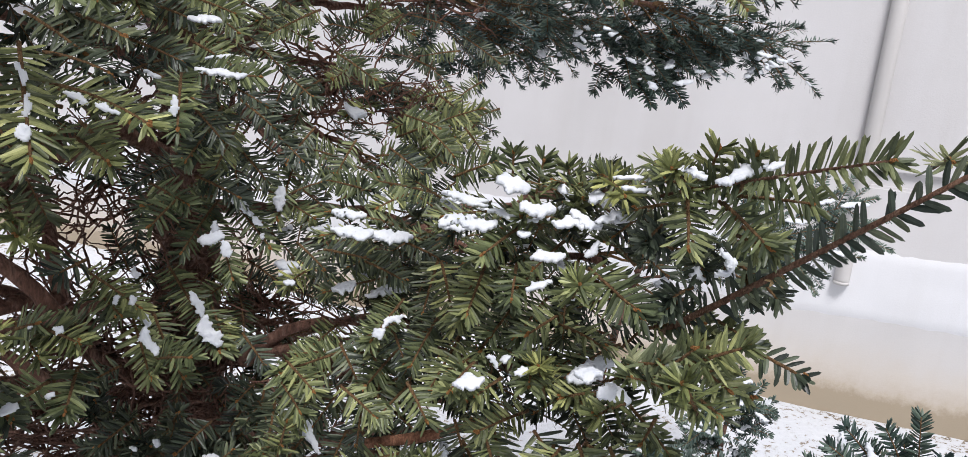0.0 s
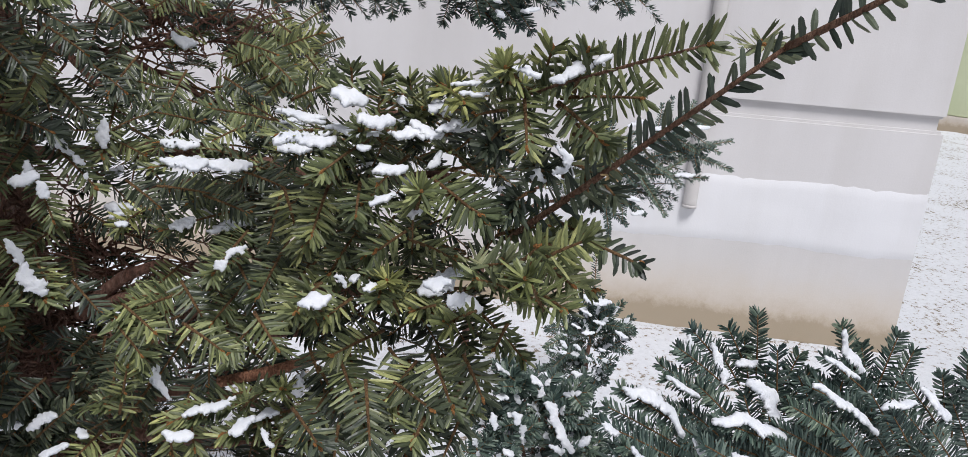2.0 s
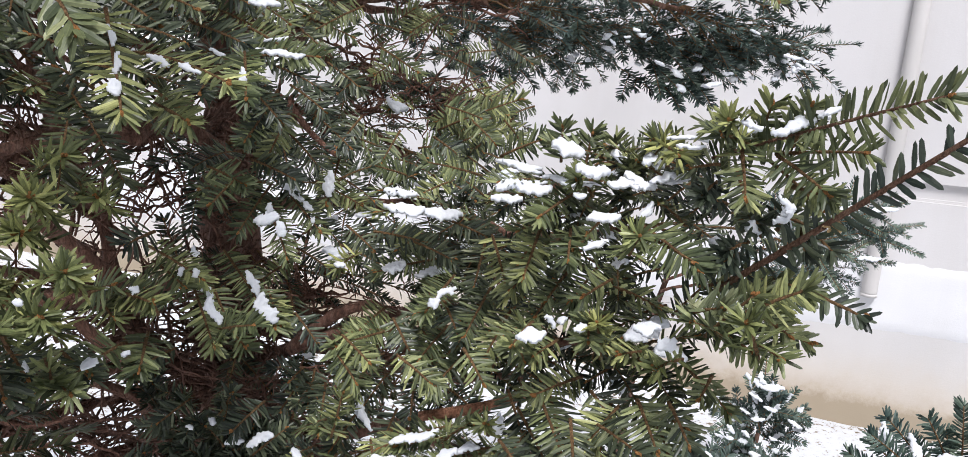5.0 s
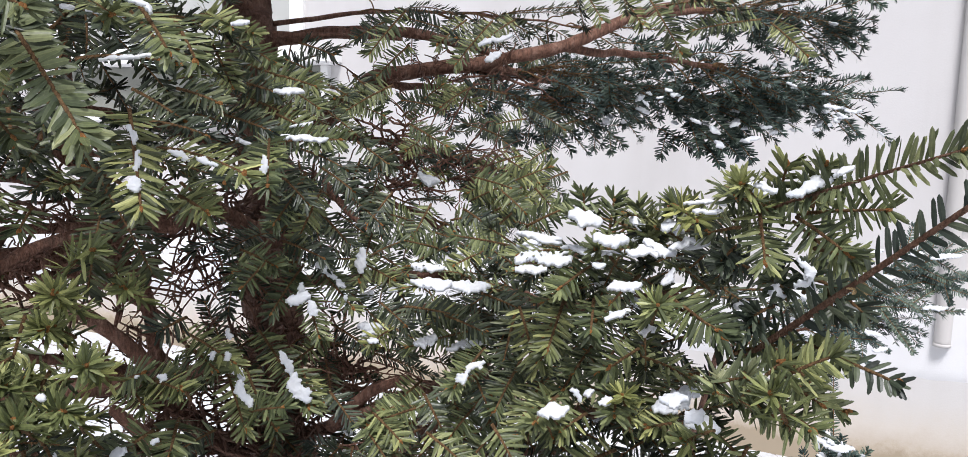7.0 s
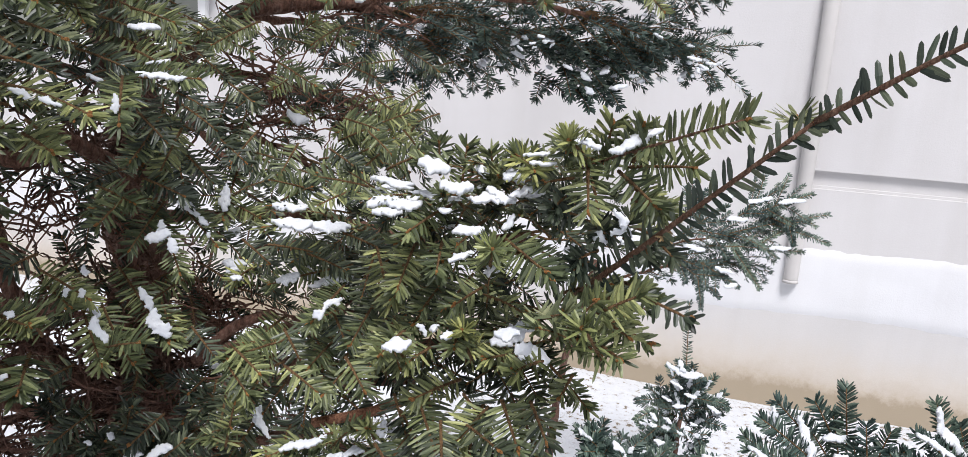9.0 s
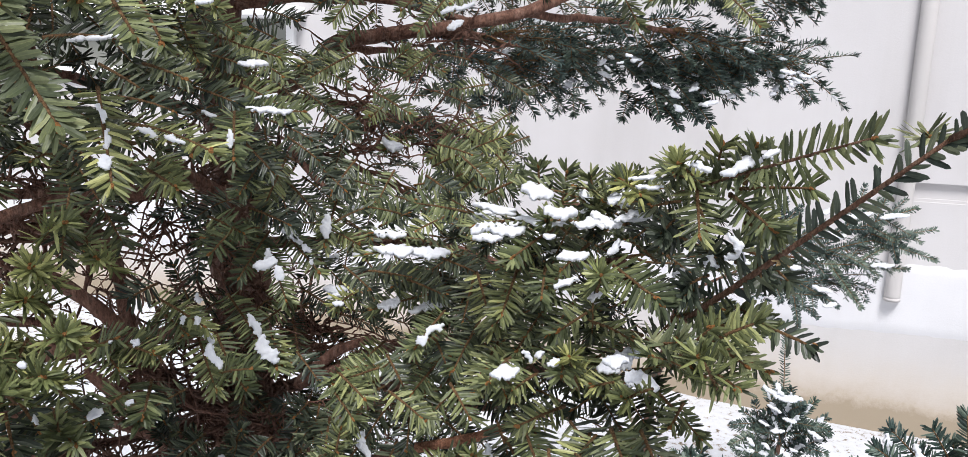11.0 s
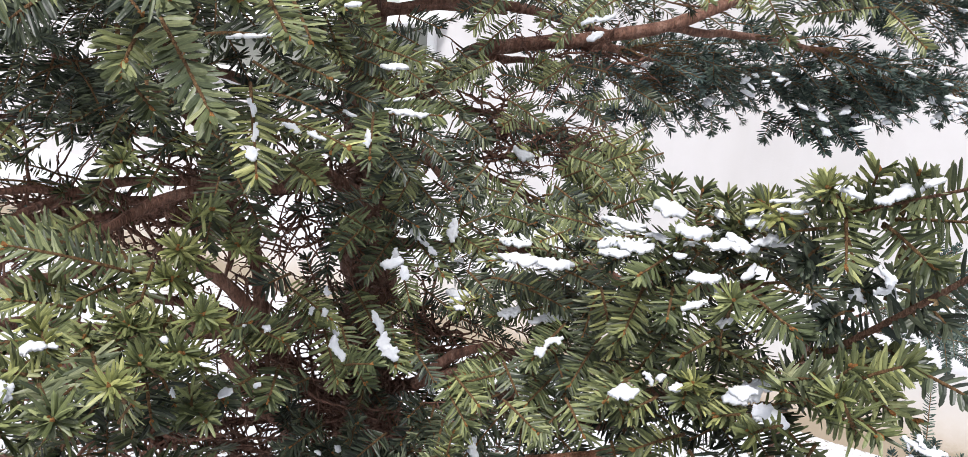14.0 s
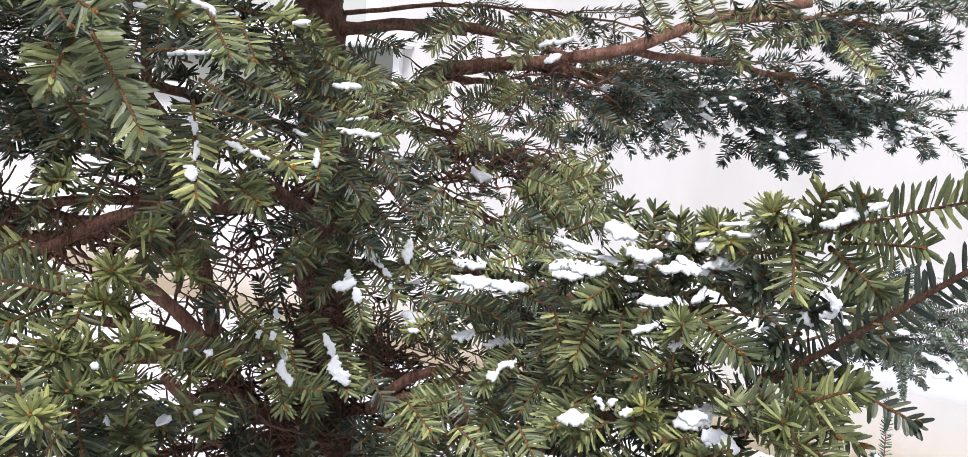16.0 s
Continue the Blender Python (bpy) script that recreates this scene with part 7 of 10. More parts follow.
spray(YEW, (-0.679, 0.675, 1.370), (-0.683, 0.642, 1.322), (0.64, -0.63, 0.43), mats=(COLD_TOP, COLD_UNDER))
spray(YEW, (-0.636, 0.665, 1.372), (-0.633, 0.632, 1.312), (0.62, -0.65, 0.44), mats=(COLD_TOP, COLD_UNDER))
spray(YEW, (-0.587, 0.655, 1.361), (-0.579, 0.626, 1.317), (0.60, -0.67, 0.44), mats=(COLD_TOP, COLD_UNDER))
spray(YEW, (-0.552, 0.642, 1.356), (-0.521, 0.620, 1.315), (0.56, -0.69, 0.45), mats=(COLD_TOP, COLD_UNDER))
spray(YEW, (-0.507, 0.632, 1.353), (-0.494, 0.605, 1.311), (0.55, -0.70, 0.45), mats=(COLD_TOP, COLD_UNDER))
spray(YEW, (-0.552, 0.613, 1.325), (-0.564, 0.584, 1.307), (0.33, -0.36, 0.87), mats=(COLD_TOP, COLD_UNDER))
spray(YEW, (-0.515, 0.622, 1.315), (-0.521, 0.593, 1.292), (0.57, -0.67, 0.47), mats=(COLD_TOP, COLD_UNDER))
spray(YEW, (-0.460, 0.618, 1.325), (-0.460, 0.589, 1.291), (0.53, -0.70, 0.47), mats=(COLD_TOP, COLD_UNDER))
spray(YEW, (-0.405, 0.589, 1.325), (-0.407, 0.562, 1.304), (0.51, -0.72, 0.47), mats=(COLD_TOP, COLD_UNDER))
spray(YEW, (-0.392, 0.588, 1.303), (-0.400, 0.561, 1.288), (0.27, -0.39, 0.88), mats=(COLD_TOP, COLD_UNDER))
spray(YEW, (-0.321, 0.525, 1.329), (-0.334, 0.500, 1.337), (0.49, -0.75, 0.44), mats=(COLD_TOP, COLD_UNDER))
spray(YEW, (-0.505, 0.512, 1.305), (-0.497, 0.476, 1.280), (0.61, -0.62, 0.49), radial=.4)
spray(YEW, (-0.581, 0.532, 1.292), (-0.581, 0.503, 1.260), (0.64, -0.58, 0.50), mats=(COLD_TOP, COLD_UNDER))
spray(YEW, (-0.595, 0.523, 1.268), (-0.552, 0.508, 1.245), (0.62, -0.60, 0.51))
spray(YEW, (-0.408, 0.536, 1.289), (-0.404, 0.502, 1.279), (0.53, -0.68, 0.50), radial=.5)
spray(YEW, (-0.398, 0.559, 1.276), (-0.394, 0.535, 1.260), (0.50, -0.70, 0.51))
spray(YEW, (-0.340, 0.536, 1.301), (-0.342, 0.512, 1.298), (0.26, -0.40, 0.88))
spray(YEW, (-0.320, 0.415, 1.222), (-0.380, 0.369, 1.243), (0.58, -0.60, 0.56), length=0.0164)
spray(YEW, (-0.377, 0.448, 1.248), (-0.392, 0.418, 1.233), (0.55, -0.62, 0.56))
spray(YEW, (-0.394, 0.461, 1.228), (-0.431, 0.430, 1.236), (0.58, -0.61, 0.55))
spray(YEW, (-0.539, 0.489, 1.238), (-0.520, 0.464, 1.199), (0.60, -0.57, 0.56), mats=(COLD_TOP, COLD_UNDER))
spray(YEW, (-0.575, 0.494, 1.205), (-0.530, 0.484, 1.201), (0.60, -0.58, 0.56), mats=(COLD_TOP, COLD_UNDER))
spray(YEW, (-0.275, 0.429, 1.227), (-0.265, 0.391, 1.248), (0.24, -0.37, 0.90), radial=.9, length=0.0172)
spray(YEW, (-0.284, 0.423, 1.209), (-0.270, 0.387, 1.232), (0.24, -0.36, 0.90), radial=.7, length=0.0164)
spray(YEW, (-0.324, 0.484, 1.242), (-0.284, 0.456, 1.265), (0.24, -0.39, 0.89), radial=.6)
spray(YEW, (-0.281, 0.513, 1.215), (-0.274, 0.475, 1.235), (0.22, -0.39, 0.90), radial=.9, length=0.0156)
spray(YEW, (-0.258, 0.426, 1.186), (-0.244, 0.389, 1.207), (0.22, -0.36, 0.91), radial=.9, length=0.0164)
spray(YEW, (-0.292, 0.393, 1.185), (-0.279, 0.357, 1.207), (0.25, -0.34, 0.91), radial=.8, length=0.0164)
spray(YEW, (-0.269, 0.416, 1.157), (-0.256, 0.381, 1.185), (0.22, -0.34, 0.91), radial=.7, length=0.0164)
spray(YEW, (-0.273, 0.374, 1.171), (-0.258, 0.338, 1.193), (0.24, -0.33, 0.91), radial=.6, length=0.0172)
spray(YEW, (-0.264, 0.332, 1.170), (-0.247, 0.297, 1.197), (0.25, -0.31, 0.92), radial=.9, length=0.0179)
spray(YEW, (-0.280, 0.303, 1.160), (-0.259, 0.270, 1.187), (0.26, -0.29, 0.92), radial=.8, length=0.0187)
spray(YEW, (-0.304, 0.285, 1.162), (-0.279, 0.243, 1.194), (0.28, -0.27, 0.92), radial=.8, length=0.0203)
spray(YEW, (-0.314, 0.306, 1.172), (-0.298, 0.272, 1.198), (0.29, -0.29, 0.91), radial=.8, length=0.0187)
spray(YEW, (-0.351, 0.306, 1.165), (-0.341, 0.280, 1.190), (0.30, -0.27, 0.91), radial=.6, length=0.0179)
spray(YEW, (-0.347, 0.402, 1.194), (-0.381, 0.372, 1.205), (0.56, -0.58, 0.60), length=0.0164)
spray(YEW, (-0.366, 0.419, 1.198), (-0.379, 0.396, 1.212), (0.54, -0.60, 0.59), length=0.0156)
spray(YEW, (-0.334, 0.420, 1.212), (-0.338, 0.385, 1.208), (0.51, -0.61, 0.60), length=0.0172)
spray(YEW, (-0.313, 0.413, 1.203), (-0.311, 0.380, 1.200), (0.49, -0.62, 0.62), length=0.0172)
spray(YEW, (-0.356, 0.450, 1.226), (-0.321, 0.424, 1.213), (0.48, -0.65, 0.59), length=0.0164)
spray(YEW, (-0.320, 0.437, 1.224), (-0.313, 0.412, 1.198), (0.47, -0.64, 0.61), length=0.0156)
spray(YEW, (-0.424, 0.446, 1.192), (-0.454, 0.410, 1.168), (0.57, -0.55, 0.61))
spray(YEW, (-0.339, 0.379, 1.182), (-0.364, 0.340, 1.187), (0.29, -0.30, 0.91), length=0.0164)
spray(YEW, (-0.313, 0.365, 1.187), (-0.313, 0.331, 1.182), (0.51, -0.57, 0.65), length=0.0172)
spray(YEW, (-0.343, 0.355, 1.177), (-0.342, 0.322, 1.177), (0.53, -0.54, 0.65), length=0.0172)
spray(YEW, (-0.301, 0.389, 1.180), (-0.308, 0.365, 1.179), (0.26, -0.32, 0.91), length=0.0164)
spray(YEW, (-0.291, 0.418, 1.195), (-0.289, 0.393, 1.181), (0.45, -0.63, 0.64))
spray(YEW, (-0.294, 0.336, 1.180), (-0.286, 0.305, 1.178), (0.49, -0.56, 0.67), length=0.0179)
spray(YEW, (-0.290, 0.388, 1.155), (-0.272, 0.368, 1.140), (0.42, -0.59, 0.69), mats=(COLD_TOP, COLD_UNDER))
spray(YEW, (-0.289, 0.427, 1.128), (-0.250, 0.395, 1.134), (0.38, -0.62, 0.69), radial=.4, length=0.0164)
spray(YEW, (-0.319, 0.443, 1.138), (-0.293, 0.425, 1.124), (0.41, -0.61, 0.68), mats=(COLD_TOP, COLD_UNDER))
spray(YEW, (-0.297, 0.469, 1.126), (-0.270, 0.453, 1.117), (0.37, -0.63, 0.68), mats=(COLD_TOP, COLD_UNDER))
spray(YEW, (-0.278, 0.504, 1.161), (-0.240, 0.482, 1.163), (0.35, -0.69, 0.63))
spray(YEW, (-0.293, 0.499, 1.159), (-0.269, 0.486, 1.172), (0.38, -0.69, 0.62))
spray(YEW, (-0.273, 0.509, 1.125), (-0.251, 0.479, 1.109), (0.34, -0.65, 0.68))
spray(YEW, (-0.264, 0.546, 1.130), (-0.268, 0.528, 1.159), (0.35, -0.70, 0.62))
spray(YEW, (-0.280, 0.575, 1.189), (-0.291, 0.549, 1.183), (0.38, -0.71, 0.59), mats=(COLD_TOP, COLD_UNDER))
spray(YEW, (-0.293, 0.437, 1.184), (-0.289, 0.416, 1.182), (0.23, -0.35, 0.91), radial=.5)
spray(YEW, (-0.342, 0.274, 1.161), (-0.305, 0.257, 1.191), (0.55, -0.51, 0.66), length=0.0187)
spray(YEW, (-0.451, 0.366, 1.164), (-0.411, 0.353, 1.156), (0.56, -0.52, 0.64), length=0.0164)
spray(YEW, (-0.291, 0.362, 1.139), (-0.272, 0.350, 1.161), (0.44, -0.59, 0.67))
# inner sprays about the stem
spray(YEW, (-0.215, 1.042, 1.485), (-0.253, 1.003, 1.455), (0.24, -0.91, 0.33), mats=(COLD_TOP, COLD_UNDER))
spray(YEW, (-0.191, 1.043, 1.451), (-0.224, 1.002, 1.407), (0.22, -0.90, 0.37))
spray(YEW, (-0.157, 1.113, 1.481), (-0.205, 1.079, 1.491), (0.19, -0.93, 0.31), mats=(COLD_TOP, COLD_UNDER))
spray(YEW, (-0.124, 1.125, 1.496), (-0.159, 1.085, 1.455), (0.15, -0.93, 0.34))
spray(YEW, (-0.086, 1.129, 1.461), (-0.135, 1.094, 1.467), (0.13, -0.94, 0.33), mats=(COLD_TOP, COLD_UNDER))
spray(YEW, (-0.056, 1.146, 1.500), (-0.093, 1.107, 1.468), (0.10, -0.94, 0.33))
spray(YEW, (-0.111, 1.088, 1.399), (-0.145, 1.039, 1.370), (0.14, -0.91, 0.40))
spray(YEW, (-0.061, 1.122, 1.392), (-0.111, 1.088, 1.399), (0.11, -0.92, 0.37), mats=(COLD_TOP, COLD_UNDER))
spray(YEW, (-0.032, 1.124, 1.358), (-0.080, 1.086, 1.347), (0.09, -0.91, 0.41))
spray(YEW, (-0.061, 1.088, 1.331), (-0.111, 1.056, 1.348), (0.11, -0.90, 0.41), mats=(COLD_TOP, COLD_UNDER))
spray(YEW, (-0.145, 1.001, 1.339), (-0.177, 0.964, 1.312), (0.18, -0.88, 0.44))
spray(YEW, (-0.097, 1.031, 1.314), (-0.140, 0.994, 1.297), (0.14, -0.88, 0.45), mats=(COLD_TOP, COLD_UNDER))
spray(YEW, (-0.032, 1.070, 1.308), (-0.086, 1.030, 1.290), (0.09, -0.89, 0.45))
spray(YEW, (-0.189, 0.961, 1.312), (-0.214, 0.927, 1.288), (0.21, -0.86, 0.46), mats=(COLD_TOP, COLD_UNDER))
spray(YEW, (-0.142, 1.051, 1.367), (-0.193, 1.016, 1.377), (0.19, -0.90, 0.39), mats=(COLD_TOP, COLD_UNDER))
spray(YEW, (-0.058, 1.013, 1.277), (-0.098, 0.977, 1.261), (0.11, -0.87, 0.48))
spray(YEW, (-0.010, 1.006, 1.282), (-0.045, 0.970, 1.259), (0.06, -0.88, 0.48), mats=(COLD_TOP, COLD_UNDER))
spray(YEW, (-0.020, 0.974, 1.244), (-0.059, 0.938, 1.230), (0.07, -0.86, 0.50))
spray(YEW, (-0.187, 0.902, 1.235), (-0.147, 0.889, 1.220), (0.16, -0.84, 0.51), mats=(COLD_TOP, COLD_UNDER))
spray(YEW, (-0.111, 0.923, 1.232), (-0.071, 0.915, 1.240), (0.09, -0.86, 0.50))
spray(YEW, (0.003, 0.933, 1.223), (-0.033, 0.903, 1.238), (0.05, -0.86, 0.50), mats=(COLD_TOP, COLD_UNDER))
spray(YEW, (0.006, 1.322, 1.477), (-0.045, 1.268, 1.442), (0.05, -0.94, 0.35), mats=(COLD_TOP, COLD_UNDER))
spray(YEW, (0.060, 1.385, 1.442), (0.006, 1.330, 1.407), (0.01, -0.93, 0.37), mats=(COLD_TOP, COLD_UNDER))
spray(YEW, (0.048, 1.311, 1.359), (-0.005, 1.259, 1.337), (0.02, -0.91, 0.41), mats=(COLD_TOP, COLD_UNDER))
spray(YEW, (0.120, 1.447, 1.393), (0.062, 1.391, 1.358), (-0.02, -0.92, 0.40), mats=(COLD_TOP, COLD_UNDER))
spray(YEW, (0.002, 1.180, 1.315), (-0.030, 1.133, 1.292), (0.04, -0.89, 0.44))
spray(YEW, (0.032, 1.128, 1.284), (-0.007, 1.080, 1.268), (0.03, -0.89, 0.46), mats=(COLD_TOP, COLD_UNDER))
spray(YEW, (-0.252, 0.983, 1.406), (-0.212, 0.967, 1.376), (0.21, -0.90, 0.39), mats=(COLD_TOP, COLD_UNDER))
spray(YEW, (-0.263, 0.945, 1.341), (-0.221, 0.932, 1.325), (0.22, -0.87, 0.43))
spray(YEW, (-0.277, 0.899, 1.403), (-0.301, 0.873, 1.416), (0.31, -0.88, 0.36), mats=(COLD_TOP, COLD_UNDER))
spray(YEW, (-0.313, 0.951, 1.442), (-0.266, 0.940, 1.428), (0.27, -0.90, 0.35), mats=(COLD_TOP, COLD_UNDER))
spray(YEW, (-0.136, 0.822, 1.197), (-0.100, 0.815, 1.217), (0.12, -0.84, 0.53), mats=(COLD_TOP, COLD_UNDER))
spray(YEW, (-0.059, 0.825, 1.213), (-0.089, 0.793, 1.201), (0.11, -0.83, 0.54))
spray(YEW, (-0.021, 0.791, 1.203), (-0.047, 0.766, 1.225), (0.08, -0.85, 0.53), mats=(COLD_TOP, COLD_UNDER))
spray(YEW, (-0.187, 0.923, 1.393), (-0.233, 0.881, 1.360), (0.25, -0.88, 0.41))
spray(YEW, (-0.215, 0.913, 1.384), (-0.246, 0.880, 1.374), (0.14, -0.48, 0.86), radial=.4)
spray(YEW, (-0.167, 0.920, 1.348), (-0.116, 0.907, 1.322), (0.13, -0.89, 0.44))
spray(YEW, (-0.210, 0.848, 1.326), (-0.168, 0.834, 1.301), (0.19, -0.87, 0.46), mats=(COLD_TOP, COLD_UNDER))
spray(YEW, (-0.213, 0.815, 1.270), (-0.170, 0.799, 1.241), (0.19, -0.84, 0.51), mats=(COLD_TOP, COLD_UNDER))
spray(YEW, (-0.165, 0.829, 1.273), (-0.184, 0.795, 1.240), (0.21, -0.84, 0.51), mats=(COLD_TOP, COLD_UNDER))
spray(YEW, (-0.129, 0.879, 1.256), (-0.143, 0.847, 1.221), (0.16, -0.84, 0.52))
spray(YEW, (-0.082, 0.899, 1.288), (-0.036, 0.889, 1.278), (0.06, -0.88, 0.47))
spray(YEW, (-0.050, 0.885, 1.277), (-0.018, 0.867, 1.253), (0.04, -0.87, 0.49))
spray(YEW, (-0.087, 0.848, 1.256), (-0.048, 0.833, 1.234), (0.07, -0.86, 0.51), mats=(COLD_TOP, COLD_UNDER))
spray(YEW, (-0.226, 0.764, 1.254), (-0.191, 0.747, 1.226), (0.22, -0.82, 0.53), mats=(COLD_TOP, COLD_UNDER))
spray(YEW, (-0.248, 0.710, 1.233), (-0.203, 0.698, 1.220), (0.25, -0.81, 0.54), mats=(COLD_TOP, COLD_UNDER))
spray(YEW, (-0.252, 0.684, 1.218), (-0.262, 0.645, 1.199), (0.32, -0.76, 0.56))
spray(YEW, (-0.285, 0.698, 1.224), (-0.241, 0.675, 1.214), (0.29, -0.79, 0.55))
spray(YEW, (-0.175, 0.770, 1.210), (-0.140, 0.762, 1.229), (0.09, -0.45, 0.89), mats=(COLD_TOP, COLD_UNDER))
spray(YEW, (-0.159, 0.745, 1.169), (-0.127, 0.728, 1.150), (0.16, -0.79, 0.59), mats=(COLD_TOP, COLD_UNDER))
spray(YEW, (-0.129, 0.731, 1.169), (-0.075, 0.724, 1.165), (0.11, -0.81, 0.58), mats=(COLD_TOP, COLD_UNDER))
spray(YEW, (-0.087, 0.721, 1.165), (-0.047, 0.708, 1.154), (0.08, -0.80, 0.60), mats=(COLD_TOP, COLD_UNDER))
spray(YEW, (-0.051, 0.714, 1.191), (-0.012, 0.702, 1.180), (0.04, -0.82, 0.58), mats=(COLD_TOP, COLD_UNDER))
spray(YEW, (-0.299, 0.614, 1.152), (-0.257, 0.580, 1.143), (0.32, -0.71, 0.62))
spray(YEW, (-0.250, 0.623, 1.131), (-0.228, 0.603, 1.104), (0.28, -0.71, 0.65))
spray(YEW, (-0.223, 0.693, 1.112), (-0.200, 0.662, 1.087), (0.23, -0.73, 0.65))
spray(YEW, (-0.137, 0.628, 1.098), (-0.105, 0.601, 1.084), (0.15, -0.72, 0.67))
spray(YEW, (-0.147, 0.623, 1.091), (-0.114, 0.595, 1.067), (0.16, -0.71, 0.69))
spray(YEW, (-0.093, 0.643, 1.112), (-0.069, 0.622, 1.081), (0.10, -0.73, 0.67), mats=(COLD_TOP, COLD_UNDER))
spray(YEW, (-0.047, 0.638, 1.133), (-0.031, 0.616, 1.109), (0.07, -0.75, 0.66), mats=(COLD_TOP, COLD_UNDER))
spray(YEW, (-0.080, 0.580, 1.103), (-0.049, 0.564, 1.088), (0.09, -0.72, 0.69))
spray(YEW, (-0.025, 0.556, 1.124), (-0.006, 0.535, 1.104), (0.04, -0.73, 0.69))
spray(YEW, (-0.195, 0.696, 1.088), (-0.168, 0.678, 1.066), (0.19, -0.73, 0.66), mats=(COLD_TOP, COLD_UNDER))
spray(YEW, (-0.035, 1.236, 1.377), (0.026, 1.225, 1.343), (0.00, -0.91, 0.41), mats=(COLD_TOP, COLD_UNDER))
spray(YEW, (-0.119, 1.153, 1.354), (-0.060, 1.141, 1.321), (0.07, -0.90, 0.43), mats=(COLD_TOP, COLD_UNDER))
spray(YEW, (-0.152, 1.097, 1.397), (-0.096, 1.087, 1.374), (0.10, -0.91, 0.39))
spray(YEW, (-0.048, 1.000, 1.305), (-0.005, 0.985, 1.278), (0.03, -0.89, 0.46))
spray(YEW, (-0.010, 0.950, 1.274), (0.016, 0.930, 1.248), (0.01, -0.87, 0.49))
# limbs and dead twigs of the left side
limb(YEW, [(-0.336, 0.663, 1.249), (-0.376, 0.652, 1.251), (-0.408, 0.641, 1.243), (-0.446, 0.616, 1.227), (-0.465, 0.575, 1.208), (-0.490, 0.545, 1.199)], 0.0070, 0.0047, 121, LIMB)
limb(YEW, [(-0.389, 0.859, 1.249), (-0.451, 0.784, 1.229), (-0.561, 0.720, 1.223), (-0.606, 0.660, 1.202), (-0.625, 0.608, 1.182)], 0.0062, 0.0039, 122, LIMB)
limb(YEW, [(-0.409, 0.660, 1.237), (-0.407, 0.665, 1.256), (-0.424, 0.674, 1.273), (-0.427, 0.688, 1.298)], 0.0085, 0.006, 123, LIMB)
limb(YEW, [(-0.345, 0.652, 1.103), (-0.364, 0.633, 1.143), (-0.386, 0.611, 1.172), (-0.406, 0.589, 1.193)], 0.0070, 0.0055, 124, LIMB)
limb(YEW, [(-0.349, 0.784, 1.080), (-0.345, 0.652, 1.103), (-0.364, 0.546, 1.129), (-0.411, 0.471, 1.139), (-0.444, 0.420, 1.144), (-0.478, 0.368, 1.143)], 0.0070, 0.0047, 125, LIMB)
limb(YEW, [(-0.475, 0.605, 1.162), (-0.547, 0.519, 1.152), (-0.589, 0.464, 1.148)], 0.0062, 0.0047, 126, LIMB)
limb(YEW, [(-0.311, 0.591, 1.066), (-0.311, 0.554, 1.096), (-0.323, 0.535, 1.122)], 0.0075, 0.004, 127, LIMB)
limb(YEW, [(-0.322, 0.889, 1.199), (-0.348, 0.846, 1.231), (-0.366, 0.793, 1.255), (-0.363, 0.716, 1.239)], 0.01, 0.007, 128, LIMB)
limb(YEW, [(-0.371, 1.012, 1.457), (-0.302, 1.054, 1.462), (-0.215, 1.111, 1.465)], 0.004, 0.003, 130, LIMB)
limb(YEW, [(-0.234, 0.835, 0.992), (-0.186, 0.791, 1.048), (-0.160, 0.772, 1.070), (-0.126, 0.750, 1.089)], 0.008, 0.004, 131, LIMB)
limb(YEW, [(-0.234, 0.835, 0.992), (-0.176, 0.785, 1.034), (-0.132, 0.749, 1.050)], 0.007, 0.004, 132, LIMB)
limb(YEW, [(-0.290, 0.987, 1.267), (-0.247, 0.947, 1.233), (-0.211, 0.933, 1.210)], 0.005, 0.003, 133, LIMB)
thicket(YEW, [(-0.505, 0.646, 1.196), (-0.457, 0.664, 1.218), (-0.418, 0.699, 1.230)], 90, 134, 0.09, 0.0012, LIMB)
thicket(YEW, [(-0.369, 0.752, 1.213), (-0.348, 0.774, 1.189), (-0.328, 0.805, 1.155)], 70, 135, 0.10, 0.0011, LIMB)
thicket(YEW, [(-0.272, 0.830, 0.953), (-0.244, 0.818, 0.930), (-0.230, 0.805, 0.900)], 80, 136, 0.10, 0.0011)
thicket(YEW, [(-0.198, 0.987, 1.352), (-0.138, 0.997, 1.315), (-0.084, 1.002, 1.261)], 90, 137, 0.11, 0.0010, LIMB)
